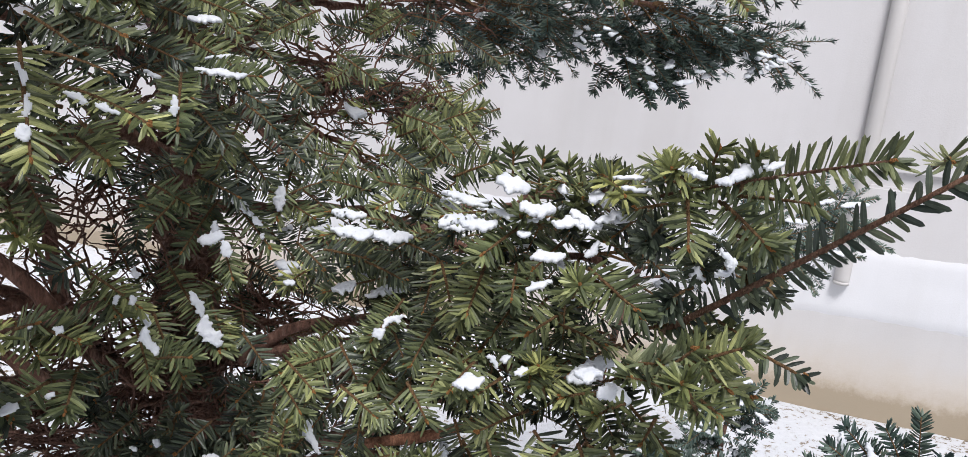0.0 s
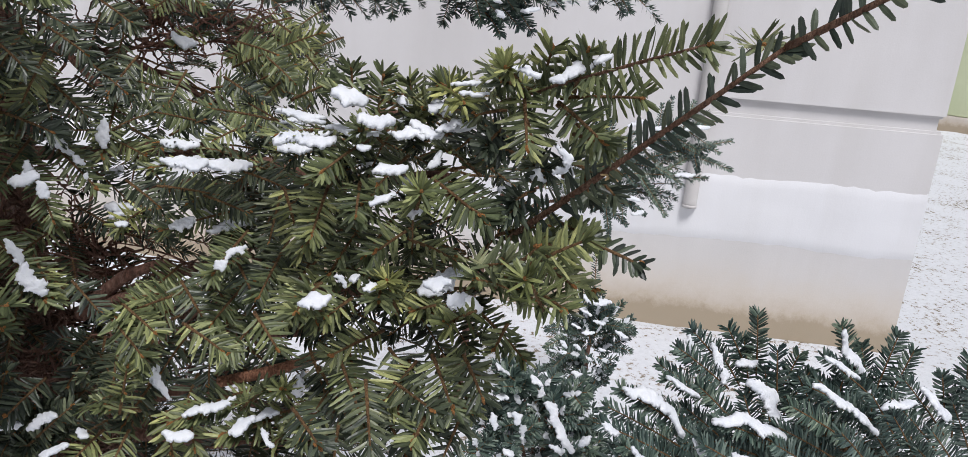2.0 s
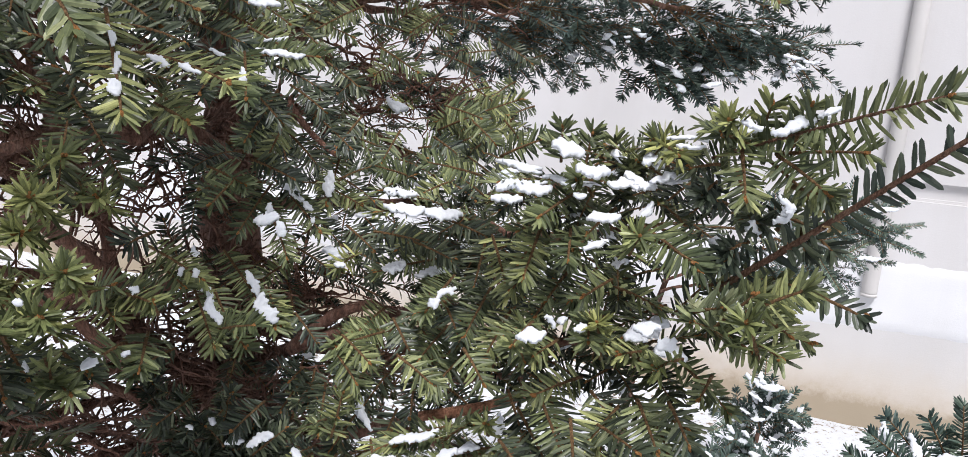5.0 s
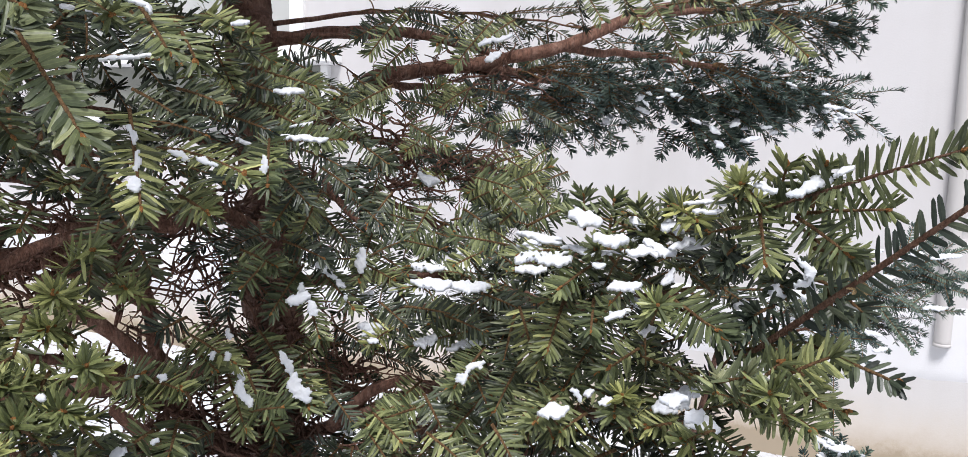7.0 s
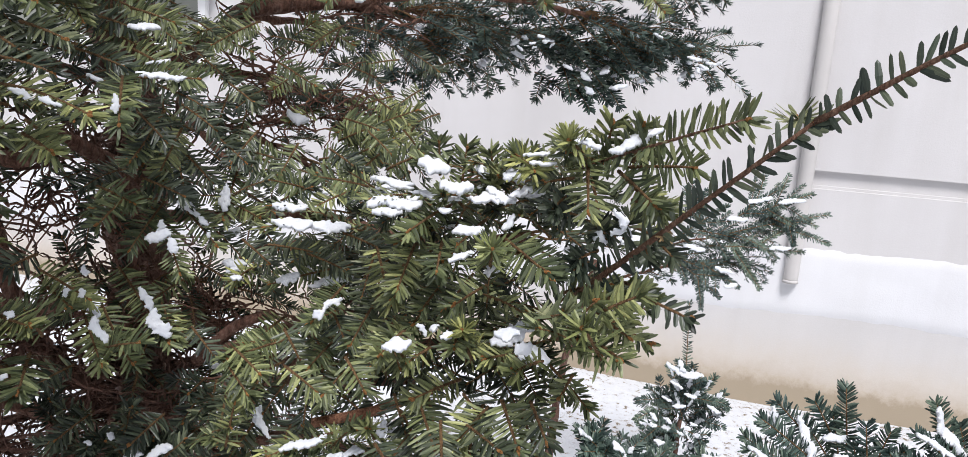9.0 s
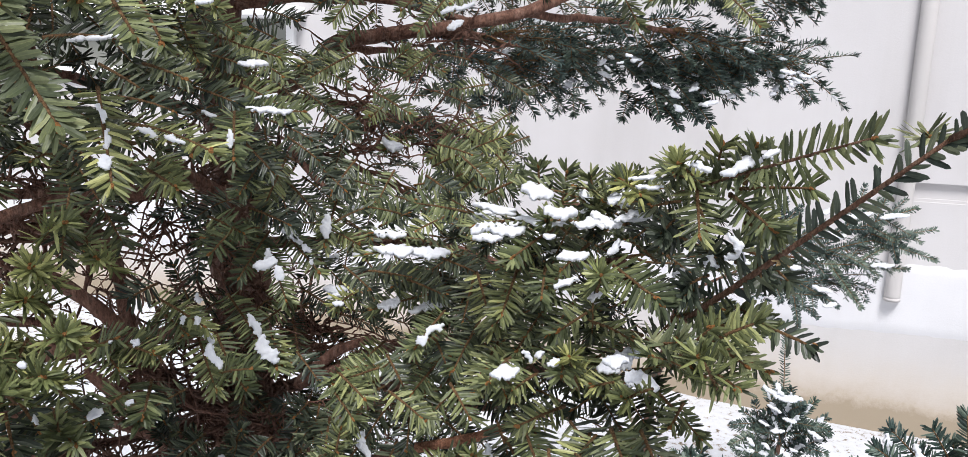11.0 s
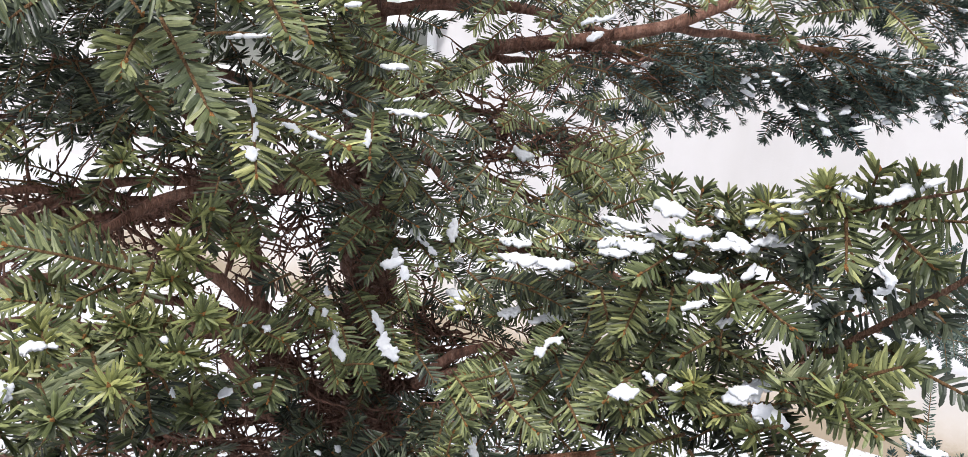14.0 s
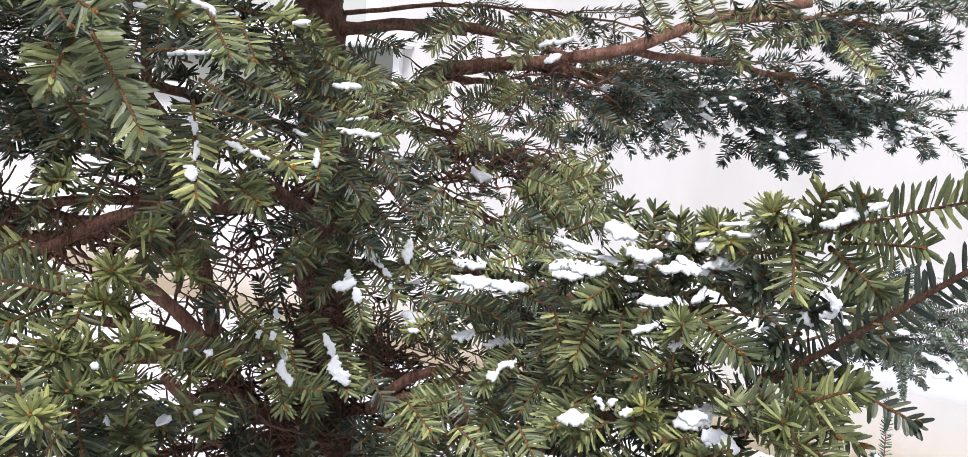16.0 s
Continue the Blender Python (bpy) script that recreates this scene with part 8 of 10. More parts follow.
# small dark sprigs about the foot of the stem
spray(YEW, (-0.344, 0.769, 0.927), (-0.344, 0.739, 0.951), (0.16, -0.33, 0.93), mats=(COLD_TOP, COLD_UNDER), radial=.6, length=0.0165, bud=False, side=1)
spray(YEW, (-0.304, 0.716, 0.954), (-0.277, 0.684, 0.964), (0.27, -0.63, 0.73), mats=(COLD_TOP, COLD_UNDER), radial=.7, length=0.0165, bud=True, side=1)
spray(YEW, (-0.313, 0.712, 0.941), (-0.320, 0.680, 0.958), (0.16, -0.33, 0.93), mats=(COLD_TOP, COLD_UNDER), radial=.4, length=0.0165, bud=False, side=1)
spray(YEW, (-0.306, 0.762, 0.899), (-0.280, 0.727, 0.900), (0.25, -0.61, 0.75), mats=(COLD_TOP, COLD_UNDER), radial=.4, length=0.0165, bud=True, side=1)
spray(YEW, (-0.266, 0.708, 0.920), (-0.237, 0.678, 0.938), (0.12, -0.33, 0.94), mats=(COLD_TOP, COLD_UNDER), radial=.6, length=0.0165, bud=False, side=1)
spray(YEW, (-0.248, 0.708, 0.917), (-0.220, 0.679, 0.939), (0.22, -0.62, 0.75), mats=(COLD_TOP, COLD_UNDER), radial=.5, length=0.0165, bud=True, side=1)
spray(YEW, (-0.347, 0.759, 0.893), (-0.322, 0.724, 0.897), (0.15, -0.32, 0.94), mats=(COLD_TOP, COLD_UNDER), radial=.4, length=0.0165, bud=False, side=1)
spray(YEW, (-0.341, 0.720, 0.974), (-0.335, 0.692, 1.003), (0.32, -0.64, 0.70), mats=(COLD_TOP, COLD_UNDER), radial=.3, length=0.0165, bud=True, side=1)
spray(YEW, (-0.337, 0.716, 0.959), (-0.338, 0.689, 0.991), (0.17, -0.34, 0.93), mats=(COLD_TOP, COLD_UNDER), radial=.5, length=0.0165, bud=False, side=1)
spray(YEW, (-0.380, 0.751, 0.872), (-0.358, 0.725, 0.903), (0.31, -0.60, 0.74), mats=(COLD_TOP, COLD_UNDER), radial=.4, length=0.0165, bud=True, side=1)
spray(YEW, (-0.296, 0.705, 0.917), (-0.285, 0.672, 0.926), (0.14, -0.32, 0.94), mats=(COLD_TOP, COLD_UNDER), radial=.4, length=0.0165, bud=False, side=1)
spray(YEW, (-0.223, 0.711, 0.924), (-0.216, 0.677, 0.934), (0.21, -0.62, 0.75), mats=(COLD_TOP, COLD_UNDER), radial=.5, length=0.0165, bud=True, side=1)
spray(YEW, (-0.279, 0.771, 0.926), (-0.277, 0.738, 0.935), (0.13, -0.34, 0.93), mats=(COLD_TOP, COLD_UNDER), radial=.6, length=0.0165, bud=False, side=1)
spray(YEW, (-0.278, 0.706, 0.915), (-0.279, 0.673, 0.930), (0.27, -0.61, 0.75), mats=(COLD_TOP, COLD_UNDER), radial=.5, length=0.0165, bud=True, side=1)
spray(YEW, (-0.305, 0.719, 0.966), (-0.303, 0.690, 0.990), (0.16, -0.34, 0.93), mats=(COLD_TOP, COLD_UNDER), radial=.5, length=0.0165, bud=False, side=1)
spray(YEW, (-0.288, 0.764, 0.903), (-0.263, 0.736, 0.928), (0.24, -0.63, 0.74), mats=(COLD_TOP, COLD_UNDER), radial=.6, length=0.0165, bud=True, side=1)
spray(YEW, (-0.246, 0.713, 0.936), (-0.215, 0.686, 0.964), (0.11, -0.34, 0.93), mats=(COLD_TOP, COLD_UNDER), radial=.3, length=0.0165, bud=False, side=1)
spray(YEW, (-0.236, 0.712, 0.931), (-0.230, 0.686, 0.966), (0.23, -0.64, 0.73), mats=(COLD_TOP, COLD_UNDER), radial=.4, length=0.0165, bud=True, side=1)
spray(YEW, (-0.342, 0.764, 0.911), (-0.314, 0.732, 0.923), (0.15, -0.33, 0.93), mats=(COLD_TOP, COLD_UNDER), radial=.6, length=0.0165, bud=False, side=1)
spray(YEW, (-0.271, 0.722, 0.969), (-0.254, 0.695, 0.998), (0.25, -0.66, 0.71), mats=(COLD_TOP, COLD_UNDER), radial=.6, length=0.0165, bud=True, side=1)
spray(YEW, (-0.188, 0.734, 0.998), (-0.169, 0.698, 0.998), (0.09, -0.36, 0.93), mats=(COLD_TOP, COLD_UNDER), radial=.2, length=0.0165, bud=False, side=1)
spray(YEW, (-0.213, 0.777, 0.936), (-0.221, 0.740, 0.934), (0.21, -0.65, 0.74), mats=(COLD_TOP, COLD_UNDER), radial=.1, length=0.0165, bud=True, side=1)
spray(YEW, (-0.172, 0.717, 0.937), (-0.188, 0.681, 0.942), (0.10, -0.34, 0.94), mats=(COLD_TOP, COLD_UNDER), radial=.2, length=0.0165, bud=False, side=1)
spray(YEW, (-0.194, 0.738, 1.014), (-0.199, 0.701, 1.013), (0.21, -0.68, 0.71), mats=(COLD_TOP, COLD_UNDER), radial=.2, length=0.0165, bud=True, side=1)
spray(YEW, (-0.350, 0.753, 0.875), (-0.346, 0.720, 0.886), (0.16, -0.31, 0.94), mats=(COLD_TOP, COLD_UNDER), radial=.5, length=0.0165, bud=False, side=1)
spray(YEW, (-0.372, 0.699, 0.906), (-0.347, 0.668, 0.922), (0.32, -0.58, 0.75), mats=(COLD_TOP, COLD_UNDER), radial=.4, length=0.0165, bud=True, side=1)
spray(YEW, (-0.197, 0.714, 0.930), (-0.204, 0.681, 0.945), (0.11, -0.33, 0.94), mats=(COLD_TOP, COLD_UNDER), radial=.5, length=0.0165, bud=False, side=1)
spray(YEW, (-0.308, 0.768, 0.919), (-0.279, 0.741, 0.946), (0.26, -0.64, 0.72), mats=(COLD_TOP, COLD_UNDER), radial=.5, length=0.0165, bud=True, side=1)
# dark fans behind the fork of the long twig
spray(YEW, (0.160, 0.489, 1.246), (0.143, 0.476, 1.241), (-0.21, -0.77, 0.60), mats=(COLD_TOP, COLD_UNDER), radial=.5, length=0.0150, width=0.0030, bud=False)
spray(YEW, (0.169, 0.491, 1.250), (0.155, 0.484, 1.265), (-0.23, -0.79, 0.57), mats=(COLD_TOP, COLD_UNDER), radial=.3, length=0.0150, width=0.0030, bud=False)
spray(YEW, (0.179, 0.492, 1.255), (0.180, 0.487, 1.272), (-0.27, -0.78, 0.56), mats=(COLD_TOP, COLD_UNDER), radial=.2, length=0.0150, width=0.0030, bud=False)
spray(YEW, (0.155, 0.486, 1.238), (0.141, 0.474, 1.234), (-0.21, -0.76, 0.61), mats=(COLD_TOP, COLD_UNDER), radial=.3, length=0.0150, width=0.0030, bud=False)
spray(YEW, (0.201, 0.494, 1.257), (0.213, 0.481, 1.247), (-0.31, -0.75, 0.59), mats=(COLD_TOP, COLD_UNDER), radial=.15, length=0.0150, width=0.0030, bud=False)
spray(YEW, (0.194, 0.494, 1.258), (0.195, 0.480, 1.245), (-0.29, -0.75, 0.59), mats=(COLD_TOP, COLD_UNDER), radial=.15, length=0.0150, width=0.0030, bud=False)
spray(YEW, (0.153, 0.493, 1.260), (0.167, 0.483, 1.260), (-0.25, -0.78, 0.58), mats=(COLD_TOP, COLD_UNDER), radial=.6, length=0.0150, width=0.0030, bud=False)
spray(YEW, (0.144, 0.495, 1.269), (0.125, 0.485, 1.274), (-0.19, -0.81, 0.56), mats=(COLD_TOP, COLD_UNDER), radial=.3, length=0.0150, width=0.0030, bud=False)
spray(YEW, (0.136, 0.499, 1.283), (0.123, 0.485, 1.274), (-0.18, -0.81, 0.56), mats=(COLD_TOP, COLD_UNDER), radial=.3, length=0.0150, width=0.0030, bud=False)
spray(YEW, (0.186, 0.495, 1.264), (0.197, 0.485, 1.261), (-0.29, -0.77, 0.57), mats=(COLD_TOP, COLD_UNDER), radial=.2, length=0.0150, width=0.0030, bud=False)
# drooping sprigs that carry the snow of the far bough
spray(YEW, (0.288, 1.588, 1.397), (0.353, 1.523, 1.329), (-0.10, -0.49, 0.86), mats=(FAR_TOP, FAR_UNDER), radial=.25, length=0.0190, width=0.0034, bud=False)
spray(YEW, (0.327, 1.586, 1.387), (0.394, 1.527, 1.351), (-0.11, -0.49, 0.86), mats=(FAR_TOP, FAR_UNDER), radial=.25, length=0.0190, width=0.0034, bud=False)
spray(YEW, (0.278, 1.580, 1.359), (0.330, 1.518, 1.310), (-0.09, -0.49, 0.87), mats=(FAR_TOP, FAR_UNDER), radial=.25, length=0.0190, width=0.0034, bud=False)
spray(YEW, (0.364, 1.587, 1.390), (0.436, 1.530, 1.366), (-0.12, -0.49, 0.86), mats=(FAR_TOP, FAR_UNDER), radial=.25, length=0.0190, width=0.0034, bud=False)
spray(YEW, (0.311, 1.578, 1.349), (0.362, 1.516, 1.300), (-0.10, -0.49, 0.87), mats=(FAR_TOP, FAR_UNDER), radial=.25, length=0.0190, width=0.0034, bud=False)
spray(YEW, (0.356, 1.576, 1.340), (0.386, 1.515, 1.296), (-0.11, -0.49, 0.87), mats=(FAR_TOP, FAR_UNDER), radial=.25, length=0.0190, width=0.0034, bud=False)
spray(YEW, (0.271, 1.583, 1.371), (0.287, 1.518, 1.306), (-0.08, -0.49, 0.87), mats=(FAR_TOP, FAR_UNDER), radial=.25, length=0.0190, width=0.0034, bud=False)
spray(YEW, (0.300, 1.573, 1.323), (0.326, 1.513, 1.285), (-0.09, -0.49, 0.87), mats=(FAR_TOP, FAR_UNDER), radial=.25, length=0.0190, width=0.0034, bud=False)
# sprigs of the bough by the wall
spray(BACK, (0.804, 2.015, 0.938), (1.078, 1.953, 1.033), (-0.40, -0.78, 0.49), mats=(FAR_TOP, FAR_UNDER), bud=False, width=0.0029, length=0.0135, side=4)
spray(BACK, (0.889, 1.997, 1.010), (1.020, 1.947, 1.085), (-0.38, -0.79, 0.48), mats=(FAR_TOP, FAR_UNDER), bud=False, width=0.0029, length=0.0135, side=4)
spray(BACK, (0.855, 2.015, 0.995), (0.958, 1.992, 1.092), (-0.36, -0.80, 0.47), mats=(FAR_TOP, FAR_UNDER), bud=False, width=0.0029, length=0.0135, side=4)
spray(BACK, (0.785, 2.000, 0.914), (1.015, 1.933, 0.930), (-0.37, -0.77, 0.53), mats=(FAR_TOP, FAR_UNDER), bud=False, width=0.0029, length=0.0135, side=4)
spray(BACK, (0.762, 2.011, 0.866), (0.856, 1.935, 0.821), (-0.31, -0.77, 0.56), mats=(FAR_TOP, FAR_UNDER), bud=False, width=0.0029, length=0.0135, side=4)
spray(BACK, (0.729, 2.008, 0.847), (0.807, 1.931, 0.791), (-0.29, -0.77, 0.57), mats=(FAR_TOP, FAR_UNDER), bud=False, width=0.0029, length=0.0135, side=4)
spray(BACK, (0.712, 2.046, 0.924), (0.820, 2.004, 1.029), (-0.30, -0.81, 0.50), mats=(FAR_TOP, FAR_UNDER), bud=False, width=0.0029, length=0.0135, side=4)
spray(BACK, (0.931, 1.974, 1.009), (1.015, 1.923, 0.980), (-0.38, -0.77, 0.51), mats=(FAR_TOP, FAR_UNDER), bud=False, width=0.0029, length=0.0135, side=4)
spray(BACK, (0.698, 2.035, 0.872), (0.791, 1.983, 0.840), (-0.28, -0.78, 0.55), mats=(FAR_TOP, FAR_UNDER), bud=False, width=0.0029, length=0.0135, side=4)
spray(BACK, (0.755, 2.030, 0.949), (0.895, 1.980, 0.936), (-0.33, -0.79, 0.52), mats=(FAR_TOP, FAR_UNDER), bud=False, width=0.0029, length=0.0135, side=4)
spray(BACK, (0.714, 2.077, 0.971), (0.758, 2.032, 1.053), (-0.28, -0.83, 0.49), mats=(FAR_TOP, FAR_UNDER), bud=False, width=0.0029, length=0.0135, side=4)
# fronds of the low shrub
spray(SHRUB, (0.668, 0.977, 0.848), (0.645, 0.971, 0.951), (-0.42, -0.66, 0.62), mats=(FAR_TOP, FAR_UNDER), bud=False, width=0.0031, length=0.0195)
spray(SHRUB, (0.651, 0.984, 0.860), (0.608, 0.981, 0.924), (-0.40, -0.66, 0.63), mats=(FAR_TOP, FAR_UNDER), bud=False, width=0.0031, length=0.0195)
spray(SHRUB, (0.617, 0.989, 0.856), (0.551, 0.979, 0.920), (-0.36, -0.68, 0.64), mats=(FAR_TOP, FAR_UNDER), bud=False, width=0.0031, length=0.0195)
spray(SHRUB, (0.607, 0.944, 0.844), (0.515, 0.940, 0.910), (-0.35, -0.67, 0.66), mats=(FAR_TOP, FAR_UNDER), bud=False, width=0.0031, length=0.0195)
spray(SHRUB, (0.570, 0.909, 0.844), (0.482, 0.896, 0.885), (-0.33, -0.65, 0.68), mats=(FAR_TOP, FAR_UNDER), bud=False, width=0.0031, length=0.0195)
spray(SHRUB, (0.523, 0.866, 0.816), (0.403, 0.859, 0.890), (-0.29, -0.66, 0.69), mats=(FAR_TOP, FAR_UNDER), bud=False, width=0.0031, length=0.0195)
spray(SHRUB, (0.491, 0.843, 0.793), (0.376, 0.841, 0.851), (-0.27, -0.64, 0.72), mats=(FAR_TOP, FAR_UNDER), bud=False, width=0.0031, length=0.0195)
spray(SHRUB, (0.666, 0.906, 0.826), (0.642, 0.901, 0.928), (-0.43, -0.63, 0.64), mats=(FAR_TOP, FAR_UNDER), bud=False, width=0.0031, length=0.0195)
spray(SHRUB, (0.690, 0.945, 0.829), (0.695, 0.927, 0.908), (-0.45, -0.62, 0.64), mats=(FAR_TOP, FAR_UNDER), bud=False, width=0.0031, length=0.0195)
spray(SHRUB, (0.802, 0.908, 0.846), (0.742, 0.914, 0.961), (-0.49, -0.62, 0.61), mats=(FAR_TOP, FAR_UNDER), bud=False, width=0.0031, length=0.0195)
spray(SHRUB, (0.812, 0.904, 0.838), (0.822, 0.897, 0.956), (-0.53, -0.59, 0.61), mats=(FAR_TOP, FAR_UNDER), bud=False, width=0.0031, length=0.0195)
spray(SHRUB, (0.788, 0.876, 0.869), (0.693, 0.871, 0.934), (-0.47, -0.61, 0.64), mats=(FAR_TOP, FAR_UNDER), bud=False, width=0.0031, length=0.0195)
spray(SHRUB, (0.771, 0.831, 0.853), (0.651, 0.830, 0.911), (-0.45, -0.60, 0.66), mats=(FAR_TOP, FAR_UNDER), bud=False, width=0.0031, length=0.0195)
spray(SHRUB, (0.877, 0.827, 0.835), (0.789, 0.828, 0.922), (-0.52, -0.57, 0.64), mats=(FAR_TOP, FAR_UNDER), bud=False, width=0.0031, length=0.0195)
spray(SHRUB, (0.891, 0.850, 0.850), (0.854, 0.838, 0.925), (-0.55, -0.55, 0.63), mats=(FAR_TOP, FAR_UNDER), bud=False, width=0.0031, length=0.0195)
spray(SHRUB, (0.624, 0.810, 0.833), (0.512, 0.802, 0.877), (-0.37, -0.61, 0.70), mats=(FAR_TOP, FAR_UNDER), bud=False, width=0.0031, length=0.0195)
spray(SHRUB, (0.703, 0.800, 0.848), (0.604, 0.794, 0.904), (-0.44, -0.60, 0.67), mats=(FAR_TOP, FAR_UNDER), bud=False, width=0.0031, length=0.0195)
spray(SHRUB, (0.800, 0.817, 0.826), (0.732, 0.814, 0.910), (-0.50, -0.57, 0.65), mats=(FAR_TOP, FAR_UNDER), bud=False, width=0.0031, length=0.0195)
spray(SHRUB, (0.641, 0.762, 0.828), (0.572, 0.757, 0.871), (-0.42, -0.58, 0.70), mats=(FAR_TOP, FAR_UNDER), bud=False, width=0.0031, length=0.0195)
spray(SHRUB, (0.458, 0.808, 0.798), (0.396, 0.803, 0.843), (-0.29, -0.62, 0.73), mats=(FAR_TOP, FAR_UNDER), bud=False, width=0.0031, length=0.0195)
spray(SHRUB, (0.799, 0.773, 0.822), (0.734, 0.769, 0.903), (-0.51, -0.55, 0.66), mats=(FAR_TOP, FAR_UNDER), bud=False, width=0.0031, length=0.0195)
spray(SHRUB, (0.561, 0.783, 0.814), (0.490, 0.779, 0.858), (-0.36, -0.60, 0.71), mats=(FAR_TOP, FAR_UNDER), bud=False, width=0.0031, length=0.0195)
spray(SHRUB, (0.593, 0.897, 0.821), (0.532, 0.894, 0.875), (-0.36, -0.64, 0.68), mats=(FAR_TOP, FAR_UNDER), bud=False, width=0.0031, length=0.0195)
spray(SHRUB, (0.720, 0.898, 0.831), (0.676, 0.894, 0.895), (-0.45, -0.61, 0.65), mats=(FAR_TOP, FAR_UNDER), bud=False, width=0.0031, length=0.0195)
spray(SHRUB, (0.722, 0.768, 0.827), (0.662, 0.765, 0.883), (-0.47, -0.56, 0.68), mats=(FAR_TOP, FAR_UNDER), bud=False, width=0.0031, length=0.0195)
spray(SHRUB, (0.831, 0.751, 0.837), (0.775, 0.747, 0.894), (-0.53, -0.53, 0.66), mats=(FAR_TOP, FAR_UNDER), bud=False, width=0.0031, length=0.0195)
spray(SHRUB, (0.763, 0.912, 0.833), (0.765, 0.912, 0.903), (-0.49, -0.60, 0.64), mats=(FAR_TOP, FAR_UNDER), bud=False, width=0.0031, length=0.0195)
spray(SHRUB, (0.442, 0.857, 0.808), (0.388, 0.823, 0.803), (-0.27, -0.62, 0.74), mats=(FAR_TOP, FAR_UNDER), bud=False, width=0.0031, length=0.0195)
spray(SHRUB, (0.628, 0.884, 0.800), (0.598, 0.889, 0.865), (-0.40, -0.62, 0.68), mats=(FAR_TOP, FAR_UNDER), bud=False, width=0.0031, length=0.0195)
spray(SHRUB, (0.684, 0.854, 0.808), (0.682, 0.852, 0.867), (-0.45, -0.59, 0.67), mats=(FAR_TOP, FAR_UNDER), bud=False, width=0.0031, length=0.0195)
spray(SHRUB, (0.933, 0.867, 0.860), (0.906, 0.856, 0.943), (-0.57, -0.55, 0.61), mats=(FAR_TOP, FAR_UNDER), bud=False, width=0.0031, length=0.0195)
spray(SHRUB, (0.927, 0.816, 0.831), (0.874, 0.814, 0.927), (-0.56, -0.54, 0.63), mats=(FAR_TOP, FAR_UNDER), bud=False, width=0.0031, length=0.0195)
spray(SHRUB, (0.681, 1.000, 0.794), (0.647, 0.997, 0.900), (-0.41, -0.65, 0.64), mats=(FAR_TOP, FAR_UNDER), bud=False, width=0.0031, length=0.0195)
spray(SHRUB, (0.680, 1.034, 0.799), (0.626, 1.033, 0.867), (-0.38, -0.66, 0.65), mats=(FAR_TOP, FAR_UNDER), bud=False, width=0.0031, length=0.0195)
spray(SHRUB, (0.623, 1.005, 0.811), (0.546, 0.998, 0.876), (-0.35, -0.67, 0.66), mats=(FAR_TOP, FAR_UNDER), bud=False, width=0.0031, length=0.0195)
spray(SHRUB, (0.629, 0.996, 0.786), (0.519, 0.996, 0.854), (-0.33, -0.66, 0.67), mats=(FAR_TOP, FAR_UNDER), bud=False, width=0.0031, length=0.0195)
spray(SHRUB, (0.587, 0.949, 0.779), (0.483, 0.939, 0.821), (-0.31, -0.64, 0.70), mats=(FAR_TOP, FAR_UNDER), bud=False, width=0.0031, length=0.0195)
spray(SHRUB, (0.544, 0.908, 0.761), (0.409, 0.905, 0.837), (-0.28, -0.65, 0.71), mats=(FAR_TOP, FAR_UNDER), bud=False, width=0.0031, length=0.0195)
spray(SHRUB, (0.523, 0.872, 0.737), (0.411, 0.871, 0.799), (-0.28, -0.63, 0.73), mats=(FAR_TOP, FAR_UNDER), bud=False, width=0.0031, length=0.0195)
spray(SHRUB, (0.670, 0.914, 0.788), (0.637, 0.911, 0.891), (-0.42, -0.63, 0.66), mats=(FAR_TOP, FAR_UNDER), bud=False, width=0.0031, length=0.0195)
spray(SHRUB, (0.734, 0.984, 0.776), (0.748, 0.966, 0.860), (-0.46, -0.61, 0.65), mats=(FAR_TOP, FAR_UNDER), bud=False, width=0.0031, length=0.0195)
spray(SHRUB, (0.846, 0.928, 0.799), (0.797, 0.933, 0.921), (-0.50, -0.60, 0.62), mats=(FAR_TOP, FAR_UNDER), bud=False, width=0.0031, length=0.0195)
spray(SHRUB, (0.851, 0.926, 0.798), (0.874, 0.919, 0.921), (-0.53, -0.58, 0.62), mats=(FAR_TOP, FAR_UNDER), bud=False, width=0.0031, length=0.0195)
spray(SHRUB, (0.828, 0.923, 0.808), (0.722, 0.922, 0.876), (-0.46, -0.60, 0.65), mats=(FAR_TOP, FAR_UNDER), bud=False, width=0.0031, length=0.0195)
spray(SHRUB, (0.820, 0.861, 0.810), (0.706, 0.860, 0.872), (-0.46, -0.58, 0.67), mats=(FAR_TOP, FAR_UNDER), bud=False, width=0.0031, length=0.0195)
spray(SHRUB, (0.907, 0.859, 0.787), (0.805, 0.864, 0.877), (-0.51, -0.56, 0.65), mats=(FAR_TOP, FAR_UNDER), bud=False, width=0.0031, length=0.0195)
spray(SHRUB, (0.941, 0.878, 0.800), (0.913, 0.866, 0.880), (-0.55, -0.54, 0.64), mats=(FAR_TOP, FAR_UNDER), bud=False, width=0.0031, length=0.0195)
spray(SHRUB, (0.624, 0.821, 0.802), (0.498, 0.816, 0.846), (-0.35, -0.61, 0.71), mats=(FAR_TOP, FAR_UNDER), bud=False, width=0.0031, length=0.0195)
